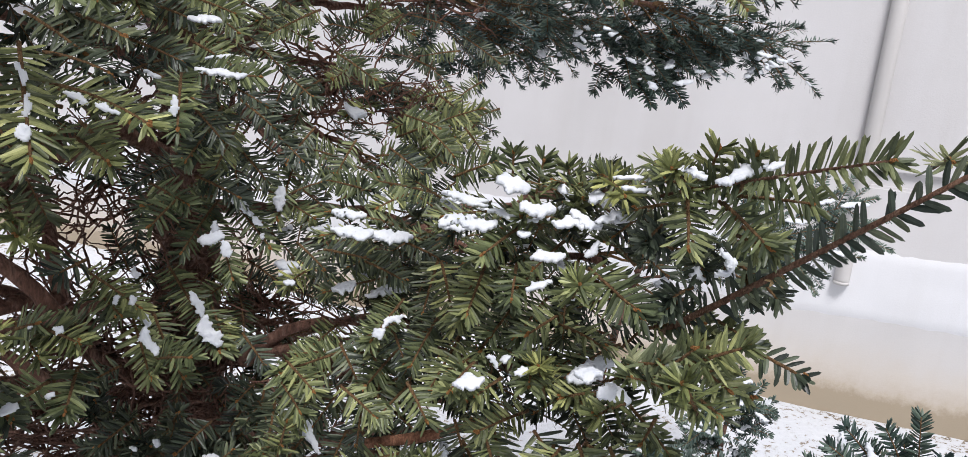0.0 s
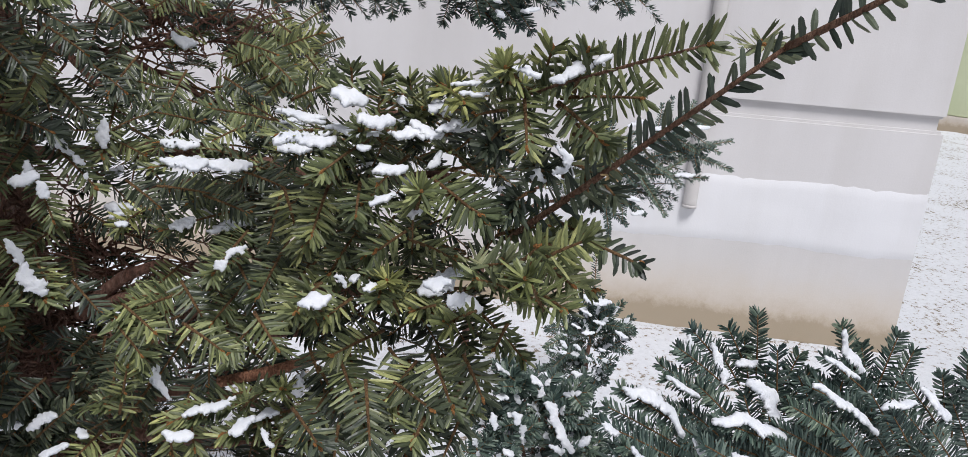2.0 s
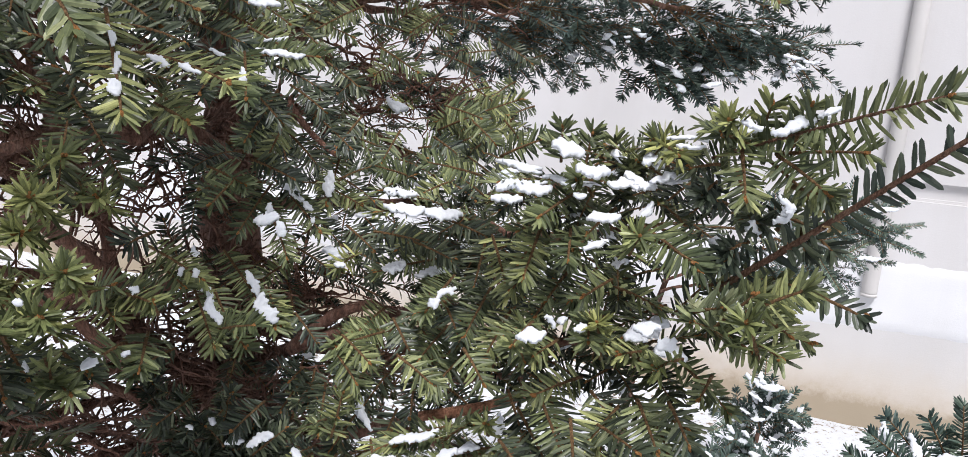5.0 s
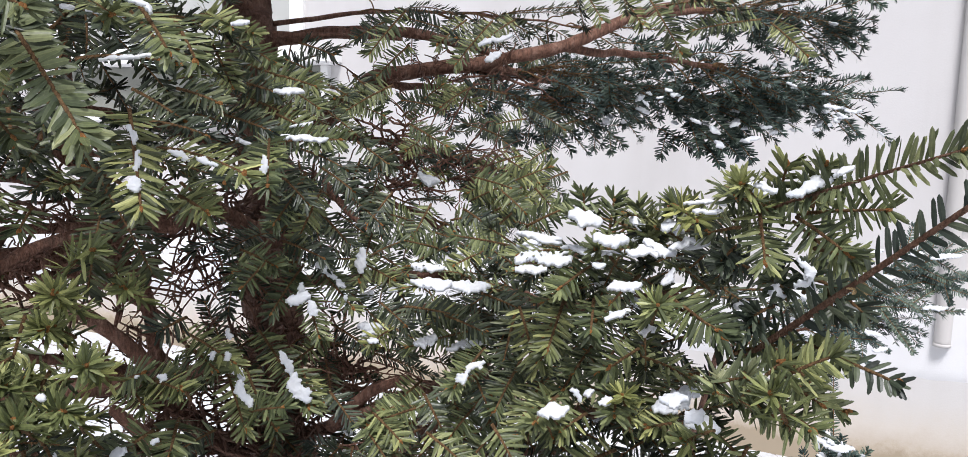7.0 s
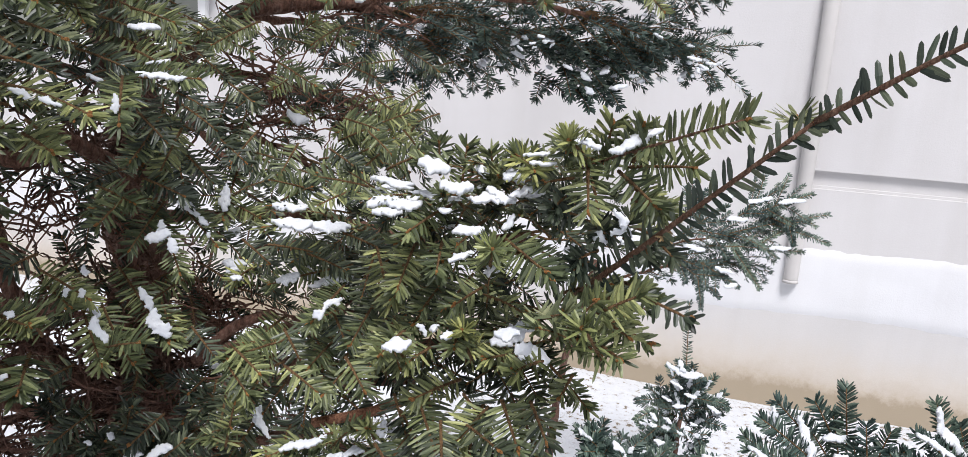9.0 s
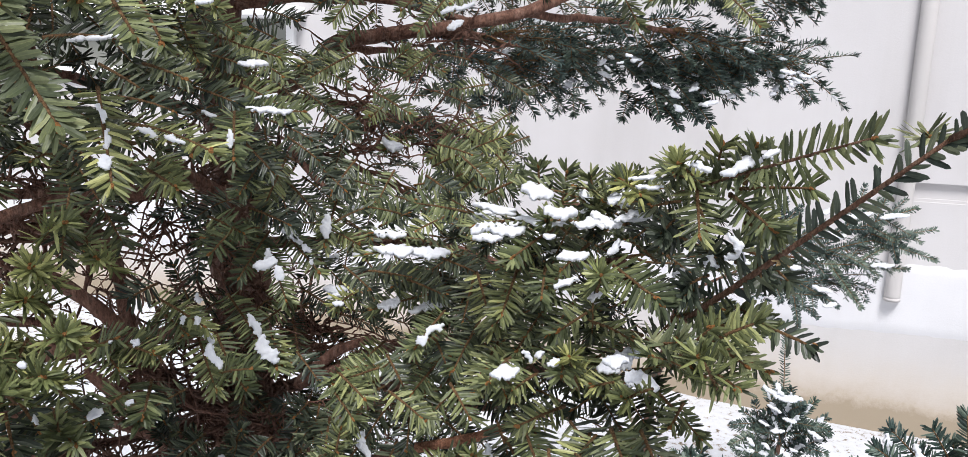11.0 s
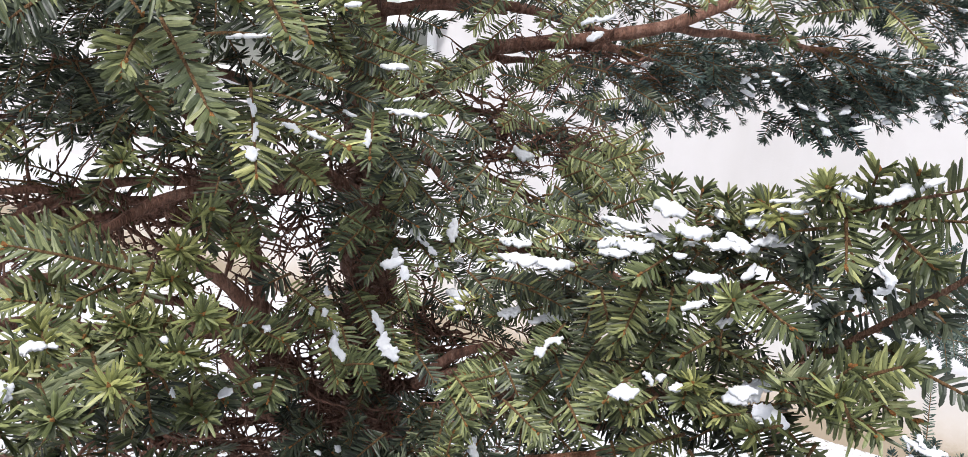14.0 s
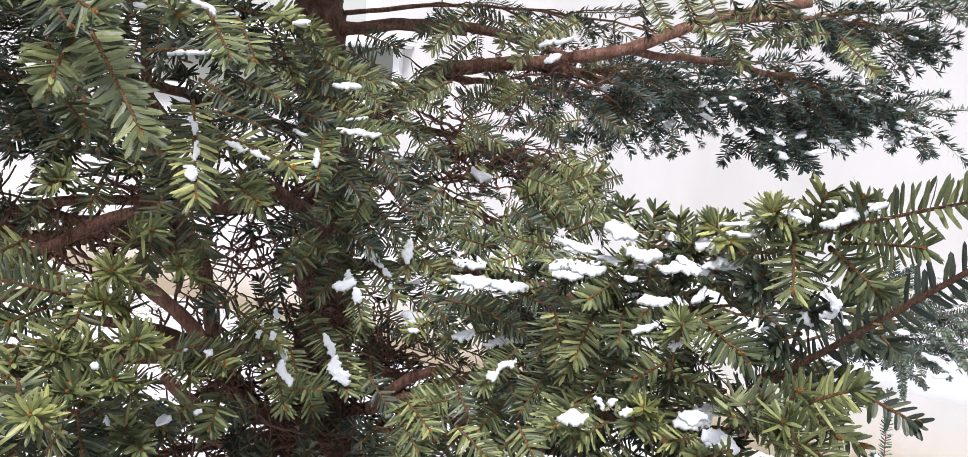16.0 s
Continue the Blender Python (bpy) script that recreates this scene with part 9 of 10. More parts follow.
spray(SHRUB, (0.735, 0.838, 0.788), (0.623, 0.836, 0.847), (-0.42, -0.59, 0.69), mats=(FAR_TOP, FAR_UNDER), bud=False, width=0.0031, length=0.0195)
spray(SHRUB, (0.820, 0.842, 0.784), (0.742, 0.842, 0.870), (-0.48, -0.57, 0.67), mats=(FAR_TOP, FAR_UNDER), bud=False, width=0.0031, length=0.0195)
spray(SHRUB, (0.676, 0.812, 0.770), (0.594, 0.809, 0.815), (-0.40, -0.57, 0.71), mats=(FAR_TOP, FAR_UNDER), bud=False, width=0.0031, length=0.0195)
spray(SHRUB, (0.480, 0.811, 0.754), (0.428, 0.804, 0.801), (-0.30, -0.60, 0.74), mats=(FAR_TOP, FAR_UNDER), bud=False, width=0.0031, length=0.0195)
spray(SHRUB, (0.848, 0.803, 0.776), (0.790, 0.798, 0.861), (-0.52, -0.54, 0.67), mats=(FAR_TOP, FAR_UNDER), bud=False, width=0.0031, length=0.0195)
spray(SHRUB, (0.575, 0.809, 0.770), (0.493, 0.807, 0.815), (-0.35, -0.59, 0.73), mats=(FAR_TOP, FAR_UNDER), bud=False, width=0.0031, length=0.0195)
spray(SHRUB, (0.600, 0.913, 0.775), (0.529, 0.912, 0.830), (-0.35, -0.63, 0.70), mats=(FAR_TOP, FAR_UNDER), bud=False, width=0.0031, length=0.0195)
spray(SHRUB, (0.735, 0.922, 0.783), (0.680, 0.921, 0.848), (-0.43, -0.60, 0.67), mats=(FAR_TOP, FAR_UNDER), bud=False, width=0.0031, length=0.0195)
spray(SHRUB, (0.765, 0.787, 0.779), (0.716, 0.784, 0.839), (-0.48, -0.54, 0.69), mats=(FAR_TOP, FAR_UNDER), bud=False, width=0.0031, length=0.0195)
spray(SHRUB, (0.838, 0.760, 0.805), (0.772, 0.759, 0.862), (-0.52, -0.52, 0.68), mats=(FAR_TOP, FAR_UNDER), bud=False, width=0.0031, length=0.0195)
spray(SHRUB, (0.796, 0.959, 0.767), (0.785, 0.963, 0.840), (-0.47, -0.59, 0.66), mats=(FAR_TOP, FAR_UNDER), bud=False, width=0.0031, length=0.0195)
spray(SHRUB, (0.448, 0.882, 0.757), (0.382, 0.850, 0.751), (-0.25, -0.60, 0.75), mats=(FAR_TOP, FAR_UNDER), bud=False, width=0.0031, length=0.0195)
spray(SHRUB, (0.653, 0.923, 0.738), (0.613, 0.931, 0.806), (-0.39, -0.61, 0.69), mats=(FAR_TOP, FAR_UNDER), bud=False, width=0.0031, length=0.0195)
spray(SHRUB, (0.716, 0.869, 0.772), (0.726, 0.865, 0.834), (-0.46, -0.57, 0.68), mats=(FAR_TOP, FAR_UNDER), bud=False, width=0.0031, length=0.0195)
spray(SHRUB, (0.977, 0.889, 0.823), (0.961, 0.878, 0.910), (-0.57, -0.54, 0.62), mats=(FAR_TOP, FAR_UNDER), bud=False, width=0.0031, length=0.0195)
spray(SHRUB, (0.941, 0.832, 0.789), (0.877, 0.833, 0.887), (-0.55, -0.54, 0.64), mats=(FAR_TOP, FAR_UNDER), bud=False, width=0.0031, length=0.0195)
# snow on the near sprays
snow([(-0.2795, 0.3430, 1.4171), (-0.2667, 0.3450, 1.4095)], 0.0108, (0.41, -0.54, 0.74))
snow([(-0.2811, 0.4533, 1.4174), (-0.2599, 0.4589, 1.4161)], 0.0053, (0.34, -0.58, 0.74))
snow([(-0.2662, 0.4411, 1.3869), (-0.2376, 0.4496, 1.3904)], 0.0039, (0.33, -0.57, 0.76))
snow([(-0.2604, 0.6075, 1.4221), (-0.2484, 0.6111, 1.4233)], 0.0044, (0.26, -0.62, 0.74))
snow([(-0.2475, 0.4387, 1.3474), (-0.2437, 0.4375, 1.3358)], 0.0035, (0.45, -0.83, 0.35))
snow([(-0.2369, 0.4284, 1.3335), (-0.2363, 0.4261, 1.3202)], 0.0038, (0.44, -0.82, 0.37))
snow([(-0.2316, 0.4164, 1.3182), (-0.2295, 0.4155, 1.3102)], 0.0063, (0.43, -0.81, 0.40))
snow([(-0.2334, 0.4607, 1.3316), (-0.2217, 0.4630, 1.3271)], 0.0054, (0.41, -0.83, 0.37))
snow([(-0.2083, 0.4461, 1.3295), (-0.1973, 0.4480, 1.3238)], 0.0043, (0.38, -0.84, 0.38))
snow([(-0.2037, 0.5466, 1.3248), (-0.2034, 0.5444, 1.3124)], 0.0071, (0.32, -0.87, 0.37))
snow([(-0.2211, 0.6336, 1.3360), (-0.1840, 0.6436, 1.3349)], 0.0069, (0.21, -0.60, 0.77))
snow([(-0.2220, 0.6561, 1.3448), (-0.2026, 0.6623, 1.3489)], 0.0041, (0.20, -0.60, 0.77))
snow([(-0.3209, 0.3161, 1.1970), (-0.3087, 0.3202, 1.2015)], 0.0083, (0.36, -0.39, 0.85))
snow([(-0.3138, 0.3287, 1.1981), (-0.3075, 0.3304, 1.1977)], 0.0035, (0.35, -0.40, 0.85))
snow([(-0.2953, 0.2712, 1.2015), (-0.2897, 0.2709, 1.1920)], 0.0095, (0.56, -0.58, 0.59))
snow([(-0.3256, 0.2606, 1.1898), (-0.3188, 0.2607, 1.1803)], 0.0081, (0.59, -0.54, 0.60))
snow([(-0.3843, 0.3839, 1.2022), (-0.3741, 0.3873, 1.2054)], 0.0027, (0.37, -0.40, 0.83))
snow([(-0.3772, 0.3968, 1.2042), (-0.3609, 0.4006, 1.2008)], 0.0031, (0.36, -0.41, 0.83))
snow([(-0.2529, 0.3570, 1.2030), (-0.2549, 0.3560, 1.2005)], 0.0047, (0.45, -0.69, 0.57))
snow([(-0.2690, 0.4437, 1.1275), (-0.2616, 0.4463, 1.1307)], 0.0076, (0.39, -0.68, 0.61))
snow([(-0.2915, 0.4187, 1.1396), (-0.2883, 0.4186, 1.1344)], 0.0055, (0.44, -0.66, 0.61))
snow([(-0.2550, 0.4689, 1.1289), (-0.2504, 0.4704, 1.1301)], 0.0049, (0.37, -0.70, 0.61))
snow([(-0.2533, 0.4779, 1.1739), (-0.2493, 0.4785, 1.1713)], 0.0064, (0.38, -0.74, 0.56))
snow([(-0.2729, 0.4823, 1.1700), (-0.2714, 0.4827, 1.1701)], 0.0045, (0.40, -0.73, 0.56))
snow([(-0.2615, 0.5779, 1.1571), (-0.2591, 0.5782, 1.1550)], 0.0074, (0.34, -0.77, 0.54))
snow([(-0.2544, 0.5899, 1.1546), (-0.2411, 0.5895, 1.1328)], 0.0075, (0.33, -0.77, 0.54))
snow([(-0.2300, 0.5624, 1.1407), (-0.2228, 0.5610, 1.1233)], 0.0110, (0.31, -0.76, 0.57))
snow([(-0.2372, 0.6747, 1.1319), (-0.2251, 0.6740, 1.1107)], 0.0083, (0.28, -0.79, 0.54))
snow([(-0.2161, 0.6514, 1.1175), (-0.2055, 0.6502, 1.0957)], 0.0112, (0.26, -0.78, 0.56))
snow([(-0.2811, 0.6568, 1.1569), (-0.2789, 0.6557, 1.1477)], 0.0057, (0.33, -0.79, 0.52))
snow([(-0.2315, 0.6856, 1.1811), (-0.2148, 0.6900, 1.1796)], 0.0166, (0.28, -0.82, 0.50))
snow([(-0.2262, 0.6999, 1.1930), (-0.2224, 0.6986, 1.1806)], 0.0071, (0.27, -0.83, 0.48))
snow([(-0.2125, 0.6851, 1.1785), (-0.2064, 0.6847, 1.1676)], 0.0089, (0.26, -0.83, 0.50))
snow([(-0.2293, 0.7637, 1.2001), (-0.2111, 0.7661, 1.1862)], 0.0083, (0.26, -0.85, 0.46))
snow([(-0.2064, 0.7570, 1.1873), (-0.1978, 0.7581, 1.1805)], 0.0069, (0.23, -0.85, 0.48))
snow([(-0.1954, 0.7518, 1.1717), (-0.1937, 0.7515, 1.1678)], 0.0061, (0.22, -0.84, 0.49))
snow([(-0.1871, 0.7838, 1.2168), (-0.1830, 0.7801, 1.1917)], 0.0112, (0.21, -0.87, 0.45))
snow([(-0.2030, 0.7949, 1.2152), (-0.1968, 0.7976, 1.2205)], 0.0064, (0.23, -0.87, 0.45))
snow([(-0.1127, 0.6788, 1.2227), (-0.0862, 0.6853, 1.2184)], 0.0109, (0.10, -0.57, 0.81))
snow([(-0.1074, 0.6568, 1.2099), (-0.0764, 0.6653, 1.2100)], 0.0118, (0.10, -0.56, 0.82))
snow([(-0.0769, 0.6699, 1.2071), (-0.0428, 0.6791, 1.2058)], 0.0118, (0.07, -0.57, 0.82))
snow([(-0.1106, 0.7005, 1.1396), (-0.0931, 0.7065, 1.1456)], 0.0107, (0.09, -0.54, 0.84))
snow([(-0.0831, 0.7175, 1.1339), (-0.0512, 0.7272, 1.1384)], 0.0090, (0.07, -0.54, 0.84))
snow([(-0.0574, 0.5906, 1.1501), (-0.0531, 0.5906, 1.1440)], 0.0091, (0.10, -0.82, 0.56))
snow([(-0.0544, 0.6113, 1.1434), (-0.0398, 0.6175, 1.1551)], 0.0066, (0.09, -0.82, 0.56))
snow([(-0.1664, 0.7310, 1.1311), (-0.1567, 0.7335, 1.1304)], 0.0067, (0.13, -0.53, 0.84))
snow([(-0.1497, 0.9488, 1.2820), (-0.1339, 0.9525, 1.2782)], 0.0193, (0.10, -0.61, 0.78))
snow([(0.0272, 0.5413, 1.2953), (0.0477, 0.5457, 1.2884)], 0.0148, (-0.01, -0.60, 0.80))
snow([(0.0457, 0.5283, 1.2830), (0.0655, 0.5328, 1.2781)], 0.0135, (-0.03, -0.59, 0.80))
snow([(0.0719, 0.5525, 1.2890), (0.0809, 0.5546, 1.2869)], 0.0092, (-0.05, -0.60, 0.80))
snow([(0.0918, 0.5367, 1.2881), (0.1048, 0.5398, 1.2858)], 0.0107, (-0.07, -0.60, 0.80))
snow([(-0.0079, 0.5644, 1.2732), (0.0206, 0.5714, 1.2688)], 0.0078, (0.03, -0.59, 0.80))
snow([(-0.0096, 0.5400, 1.2583), (0.0266, 0.5500, 1.2586)], 0.0123, (0.03, -0.58, 0.81))
snow([(0.0677, 0.5216, 1.2715), (0.0931, 0.5284, 1.2705)], 0.0080, (-0.05, -0.59, 0.81))
snow([(0.0955, 0.5196, 1.2762), (0.1197, 0.5274, 1.2820)], 0.0069, (-0.08, -0.59, 0.81))
snow([(0.0439, 0.5234, 1.2600), (0.0525, 0.5257, 1.2597)], 0.0045, (-0.03, -0.58, 0.81))
snow([(0.0584, 0.5189, 1.2429), (0.0770, 0.5249, 1.2475)], 0.0107, (-0.04, -0.57, 0.82))
snow([(0.0537, 0.5091, 1.2258), (0.0700, 0.5146, 1.2311)], 0.0066, (-0.04, -0.56, 0.83))
snow([(0.0947, 0.5246, 1.2482), (0.1006, 0.5284, 1.2593)], 0.0062, (-0.08, -0.57, 0.82))
snow([(0.0122, 0.4613, 1.1733), (0.0284, 0.4657, 1.1731)], 0.0093, (0.01, -0.52, 0.86))
snow([(0.0529, 0.4882, 1.1728), (0.0588, 0.4902, 1.1748)], 0.0065, (-0.05, -0.81, 0.58))
snow([(0.0917, 0.5082, 1.1660), (0.1207, 0.5171, 1.1713)], 0.0133, (-0.07, -0.52, 0.85))
snow([(0.1144, 0.5025, 1.1588), (0.1336, 0.5068, 1.1536)], 0.0156, (-0.09, -0.51, 0.85))
snow([(0.1408, 0.4832, 1.1853), (0.1523, 0.4868, 1.1876)], 0.0057, (-0.12, -0.52, 0.85))
snow([(0.0339, 0.5145, 1.1722), (0.0414, 0.5150, 1.1637)], 0.0046, (-0.02, -0.82, 0.57))
snow([(0.1581, 0.4658, 1.3211), (0.1793, 0.4665, 1.3318)], 0.0081, (-0.19, -0.60, 0.78))
snow([(0.1791, 0.4565, 1.3336), (0.1879, 0.4561, 1.3355)], 0.0050, (-0.23, -0.60, 0.77))
snow([(0.1413, 0.4938, 1.3214), (0.1528, 0.4917, 1.3185)], 0.0085, (-0.16, -0.61, 0.77))
snow([(0.1059, 0.5031, 1.3034), (0.1252, 0.5015, 1.3053)], 0.0039, (-0.12, -0.61, 0.78))
snow([(0.0795, 0.5300, 1.2772), (0.1003, 0.5259, 1.2705)], 0.0075, (-0.08, -0.60, 0.80))
snow([(0.1051, 0.5315, 1.2740), (0.1257, 0.5307, 1.2793)], 0.0051, (-0.11, -0.59, 0.80))
snow([(0.1577, 0.4860, 1.2623), (0.1638, 0.4833, 1.2552)], 0.0079, (-0.26, -0.86, 0.44))
snow([(0.1400, 0.5032, 1.2423), (0.1482, 0.5017, 1.2401)], 0.0082, (-0.15, -0.56, 0.81))
snow([(0.0434, 0.5234, 1.1644), (0.0496, 0.5236, 1.1677)], 0.0052, (-0.03, -0.53, 0.85))
snow([(-0.0055, 0.6464, 1.2494), (0.0044, 0.6460, 1.2520)], 0.0061, (0.02, -0.60, 0.80))
snow([(-0.0139, 0.6221, 1.2340), (0.0101, 0.6203, 1.2369)], 0.0098, (0.03, -0.59, 0.81))
snow([(0.0049, 0.6329, 1.2427), (0.0339, 0.6329, 1.2540)], 0.0099, (0.01, -0.59, 0.80))
snow([(-0.0779, 0.5672, 1.0307), (-0.0402, 0.5667, 1.0437)], 0.0073, (0.07, -0.46, 0.89))
snow([(-0.0395, 0.5378, 1.0342), (-0.0238, 0.5385, 1.0427)], 0.0102, (0.04, -0.45, 0.89))
snow([(-0.0241, 0.5433, 1.0409), (-0.0058, 0.5430, 1.0470)], 0.0066, (0.03, -0.46, 0.89))
snow([(-0.0892, 0.5507, 1.0234), (-0.0705, 0.5484, 1.0223)], 0.0104, (0.08, -0.45, 0.89))
snow([(0.0080, 0.5531, 1.0701), (0.0103, 0.5497, 1.0589)], 0.0085, (0.01, -0.76, 0.65))
snow([(-0.2451, 0.6556, 0.9642), (-0.2317, 0.6562, 0.9714)], 0.0088, (0.28, -0.69, 0.67))
snow([(-0.2233, 0.6536, 0.9655), (-0.2019, 0.6546, 0.9774)], 0.0099, (0.25, -0.69, 0.68))
snow([(-0.2873, 0.6628, 0.9732), (-0.2808, 0.6622, 0.9736)], 0.0055, (0.32, -0.68, 0.66))
snow([(-0.2648, 0.6631, 0.9830), (-0.2594, 0.6626, 0.9833)], 0.0066, (0.30, -0.70, 0.65))
snow([(-0.2530, 0.7177, 1.3330), (-0.2300, 0.7156, 1.3345)], 0.0078, (0.23, -0.60, 0.76))
snow([(-0.2263, 0.7051, 1.3357), (-0.2034, 0.7013, 1.3313)], 0.0077, (0.21, -0.61, 0.76))
snow([(-0.2288, 0.8641, 0.9693), (-0.2164, 0.8648, 0.9768)], 0.0099, (0.14, -0.49, 0.86))
snow([(-0.2178, 0.8593, 0.9564), (-0.2110, 0.8605, 0.9636)], 0.0099, (0.21, -0.76, 0.62))
snow([(-0.1230, 0.6774, 1.0152), (-0.1200, 0.6711, 0.9937)], 0.0068, (0.15, -0.75, 0.64))
snow([(-0.1315, 0.9152, 1.1907), (-0.0963, 0.9106, 1.1881)], 0.0085, (0.09, -0.59, 0.80))
snow([(0.0457, 0.5589, 1.2682), (0.0673, 0.5538, 1.2663)], 0.0071, (-0.02, -0.59, 0.81))
snow([(-0.0090, 0.6305, 1.2554), (0.0051, 0.6286, 1.2587)], 0.0059, (0.03, -0.59, 0.81))
snow([(0.0734, 0.5550, 1.2740), (0.0925, 0.5527, 1.2792)], 0.0053, (-0.05, -0.59, 0.80))
snow([(0.0922, 0.4780, 1.1802), (0.1060, 0.4762, 1.1836)], 0.0099, (-0.07, -0.52, 0.85))
snow([(0.1077, 0.4618, 1.1732), (0.1145, 0.4623, 1.1792)], 0.0097, (-0.14, -0.79, 0.60))
snow([(0.1719, 0.4701, 1.2739), (0.1763, 0.4649, 1.2607)], 0.0047, (-0.27, -0.85, 0.45))
snow([(-0.1788, 0.7633, 1.1255), (-0.1675, 0.7626, 1.1306)], 0.0071, (0.14, -0.53, 0.84))
# snow on the far bough
snow([(0.3354, 1.5602, 1.3211), (0.3321, 1.5716, 1.3194)], 0.0149, (-0.18, -0.94, 0.31))
snow([(0.3491, 1.5462, 1.3256), (0.3375, 1.5474, 1.3283)], 0.0127, (-0.18, -0.94, 0.31))
snow([(0.3877, 1.5661, 1.3228), (0.3792, 1.5622, 1.3152)], 0.0149, (-0.14, -0.63, 0.77))
snow([(0.5665, 1.5934, 1.4028), (0.5782, 1.5939, 1.3999)], 0.0064, (-0.20, -0.63, 0.75))
snow([(0.5375, 1.5975, 1.4002), (0.5444, 1.5935, 1.4092)], 0.0088, (-0.20, -0.63, 0.75))
snow([(0.5535, 1.5919, 1.3849), (0.5633, 1.5980, 1.3817)], 0.0110, (-0.20, -0.63, 0.75))
snow([(0.5842, 1.6110, 1.3859), (0.5722, 1.6108, 1.3857)], 0.0075, (-0.20, -0.63, 0.75))
snow([(0.1521, 1.5504, 1.3623), (0.1426, 1.5548, 1.3564)], 0.0134, (-0.06, -0.65, 0.76))
snow([(0.1649, 1.5478, 1.3631), (0.1718, 1.5435, 1.3719)], 0.0132, (-0.06, -0.65, 0.76))
snow([(0.1747, 1.5513, 1.3601), (0.1630, 1.5497, 1.3626)], 0.0158, (-0.06, -0.65, 0.76))
snow([(0.1825, 1.5582, 1.3611), (0.1707, 1.5589, 1.3632)], 0.0138, (-0.06, -0.65, 0.76))
snow([(0.0319, 1.4884, 1.3783), (0.0200, 1.4874, 1.3776)], 0.0088, (0.00, -0.65, 0.76))
snow([(0.0300, 1.4692, 1.3818), (0.0334, 1.4801, 1.3783)], 0.0078, (0.00, -0.65, 0.76))
snow([(-0.0056, 1.5077, 1.3709), (-0.0151, 1.5065, 1.3637)], 0.0095, (0.00, -0.65, 0.76))
snow([(0.0372, 1.5084, 1.3665), (0.0480, 1.5051, 1.3624)], 0.0086, (0.00, -0.65, 0.76))
snow([(-0.0480, 1.4372, 1.3524), (-0.0368, 1.4343, 1.3553)], 0.0104, (0.03, -0.65, 0.76))
snow([(-0.0358, 1.4319, 1.3490), (-0.0314, 1.4423, 1.3533)], 0.0098, (0.03, -0.65, 0.76))
snow([(-0.0235, 1.4235, 1.3634), (-0.0197, 1.4323, 1.3706)], 0.0123, (0.03, -0.65, 0.76))
snow([(-0.0001, 1.4503, 1.3475), (-0.0091, 1.4562, 1.3528)], 0.0150, (0.03, -0.65, 0.76))
snow([(0.4263, 1.6668, 1.5657), (0.4368, 1.6723, 1.5641)], 0.0067, (-0.15, -0.67, 0.73))
snow([(0.4278, 1.6632, 1.5585), (0.4163, 1.6600, 1.5592)], 0.0075, (-0.15, -0.67, 0.73))
snow([(0.4039, 1.6621, 1.5465), (0.4152, 1.6595, 1.5498)], 0.0113, (-0.15, -0.67, 0.73))
snow([(0.4211, 1.6675, 1.5521), (0.4192, 1.6626, 1.5413)], 0.0065, (-0.15, -0.67, 0.73))
snow([(0.4380, 1.6622, 1.4807), (0.4309, 1.6710, 1.4845)], 0.0057, (-0.16, -0.65, 0.74))
snow([(0.4609, 1.6385, 1.4698), (0.4607, 1.6478, 1.4774)], 0.0063, (-0.16, -0.65, 0.74))
snow([(0.4581, 1.6357, 1.4825), (0.4652, 1.6260, 1.4823)], 0.0077, (-0.16, -0.65, 0.74))
snow([(0.4426, 1.6558, 1.4847), (0.4531, 1.6614, 1.4862)], 0.0084, (-0.16, -0.65, 0.74))
snow([(0.2044, 1.2869, 1.4075), (0.1953, 1.2941, 1.4043)], 0.0084, (-0.08, -0.66, 0.75))
snow([(0.1993, 1.3222, 1.4131), (0.1910, 1.3136, 1.4118)], 0.0081, (-0.08, -0.66, 0.75))
snow([(0.2101, 1.3067, 1.3969), (0.2160, 1.2995, 1.4045)], 0.0049, (-0.08, -0.66, 0.75))
snow([(0.1757, 1.3142, 1.3996), (0.1862, 1.3192, 1.4024)], 0.0053, (-0.08, -0.66, 0.75))
snow([(-0.0849, 0.9530, 1.4460), (-0.0478, 0.9574, 1.4592)], 0.0092, (0.07, -0.67, 0.74))
snow([(-0.0762, 0.9507, 1.4277), (-0.0615, 0.9529, 1.4360)], 0.0107, (0.07, -0.67, 0.74))
snow([(0.3497, 1.5731, 1.3566), (0.3416, 1.5647, 1.3537)], 0.0124, (-0.12, -0.65, 0.75))
snow([(0.3131, 1.5878, 1.3598), (0.3016, 1.5843, 1.3601)], 0.0091, (-0.12, -0.65, 0.75))
snow([(0.2833, 1.5768, 1.3525), (0.2770, 1.5863, 1.3560)], 0.0103, (-0.12, -0.65, 0.75))
snow([(0.3286, 1.5694, 1.3495), (0.3178, 1.5665, 1.3451)], 0.0164, (-0.12, -0.65, 0.75))
snow([(0.3684, 1.5119, 1.3325), (0.3699, 1.5005, 1.3293)], 0.0147, (-0.14, -0.63, 0.76))
snow([(0.3759, 1.5598, 1.3525), (0.3844, 1.5659, 1.3583)], 0.0135, (-0.15, -0.64, 0.76))
snow([(0.5634, 1.5837, 1.3832), (0.5753, 1.5818, 1.3831)], 0.0115, (-0.22, -0.63, 0.75))
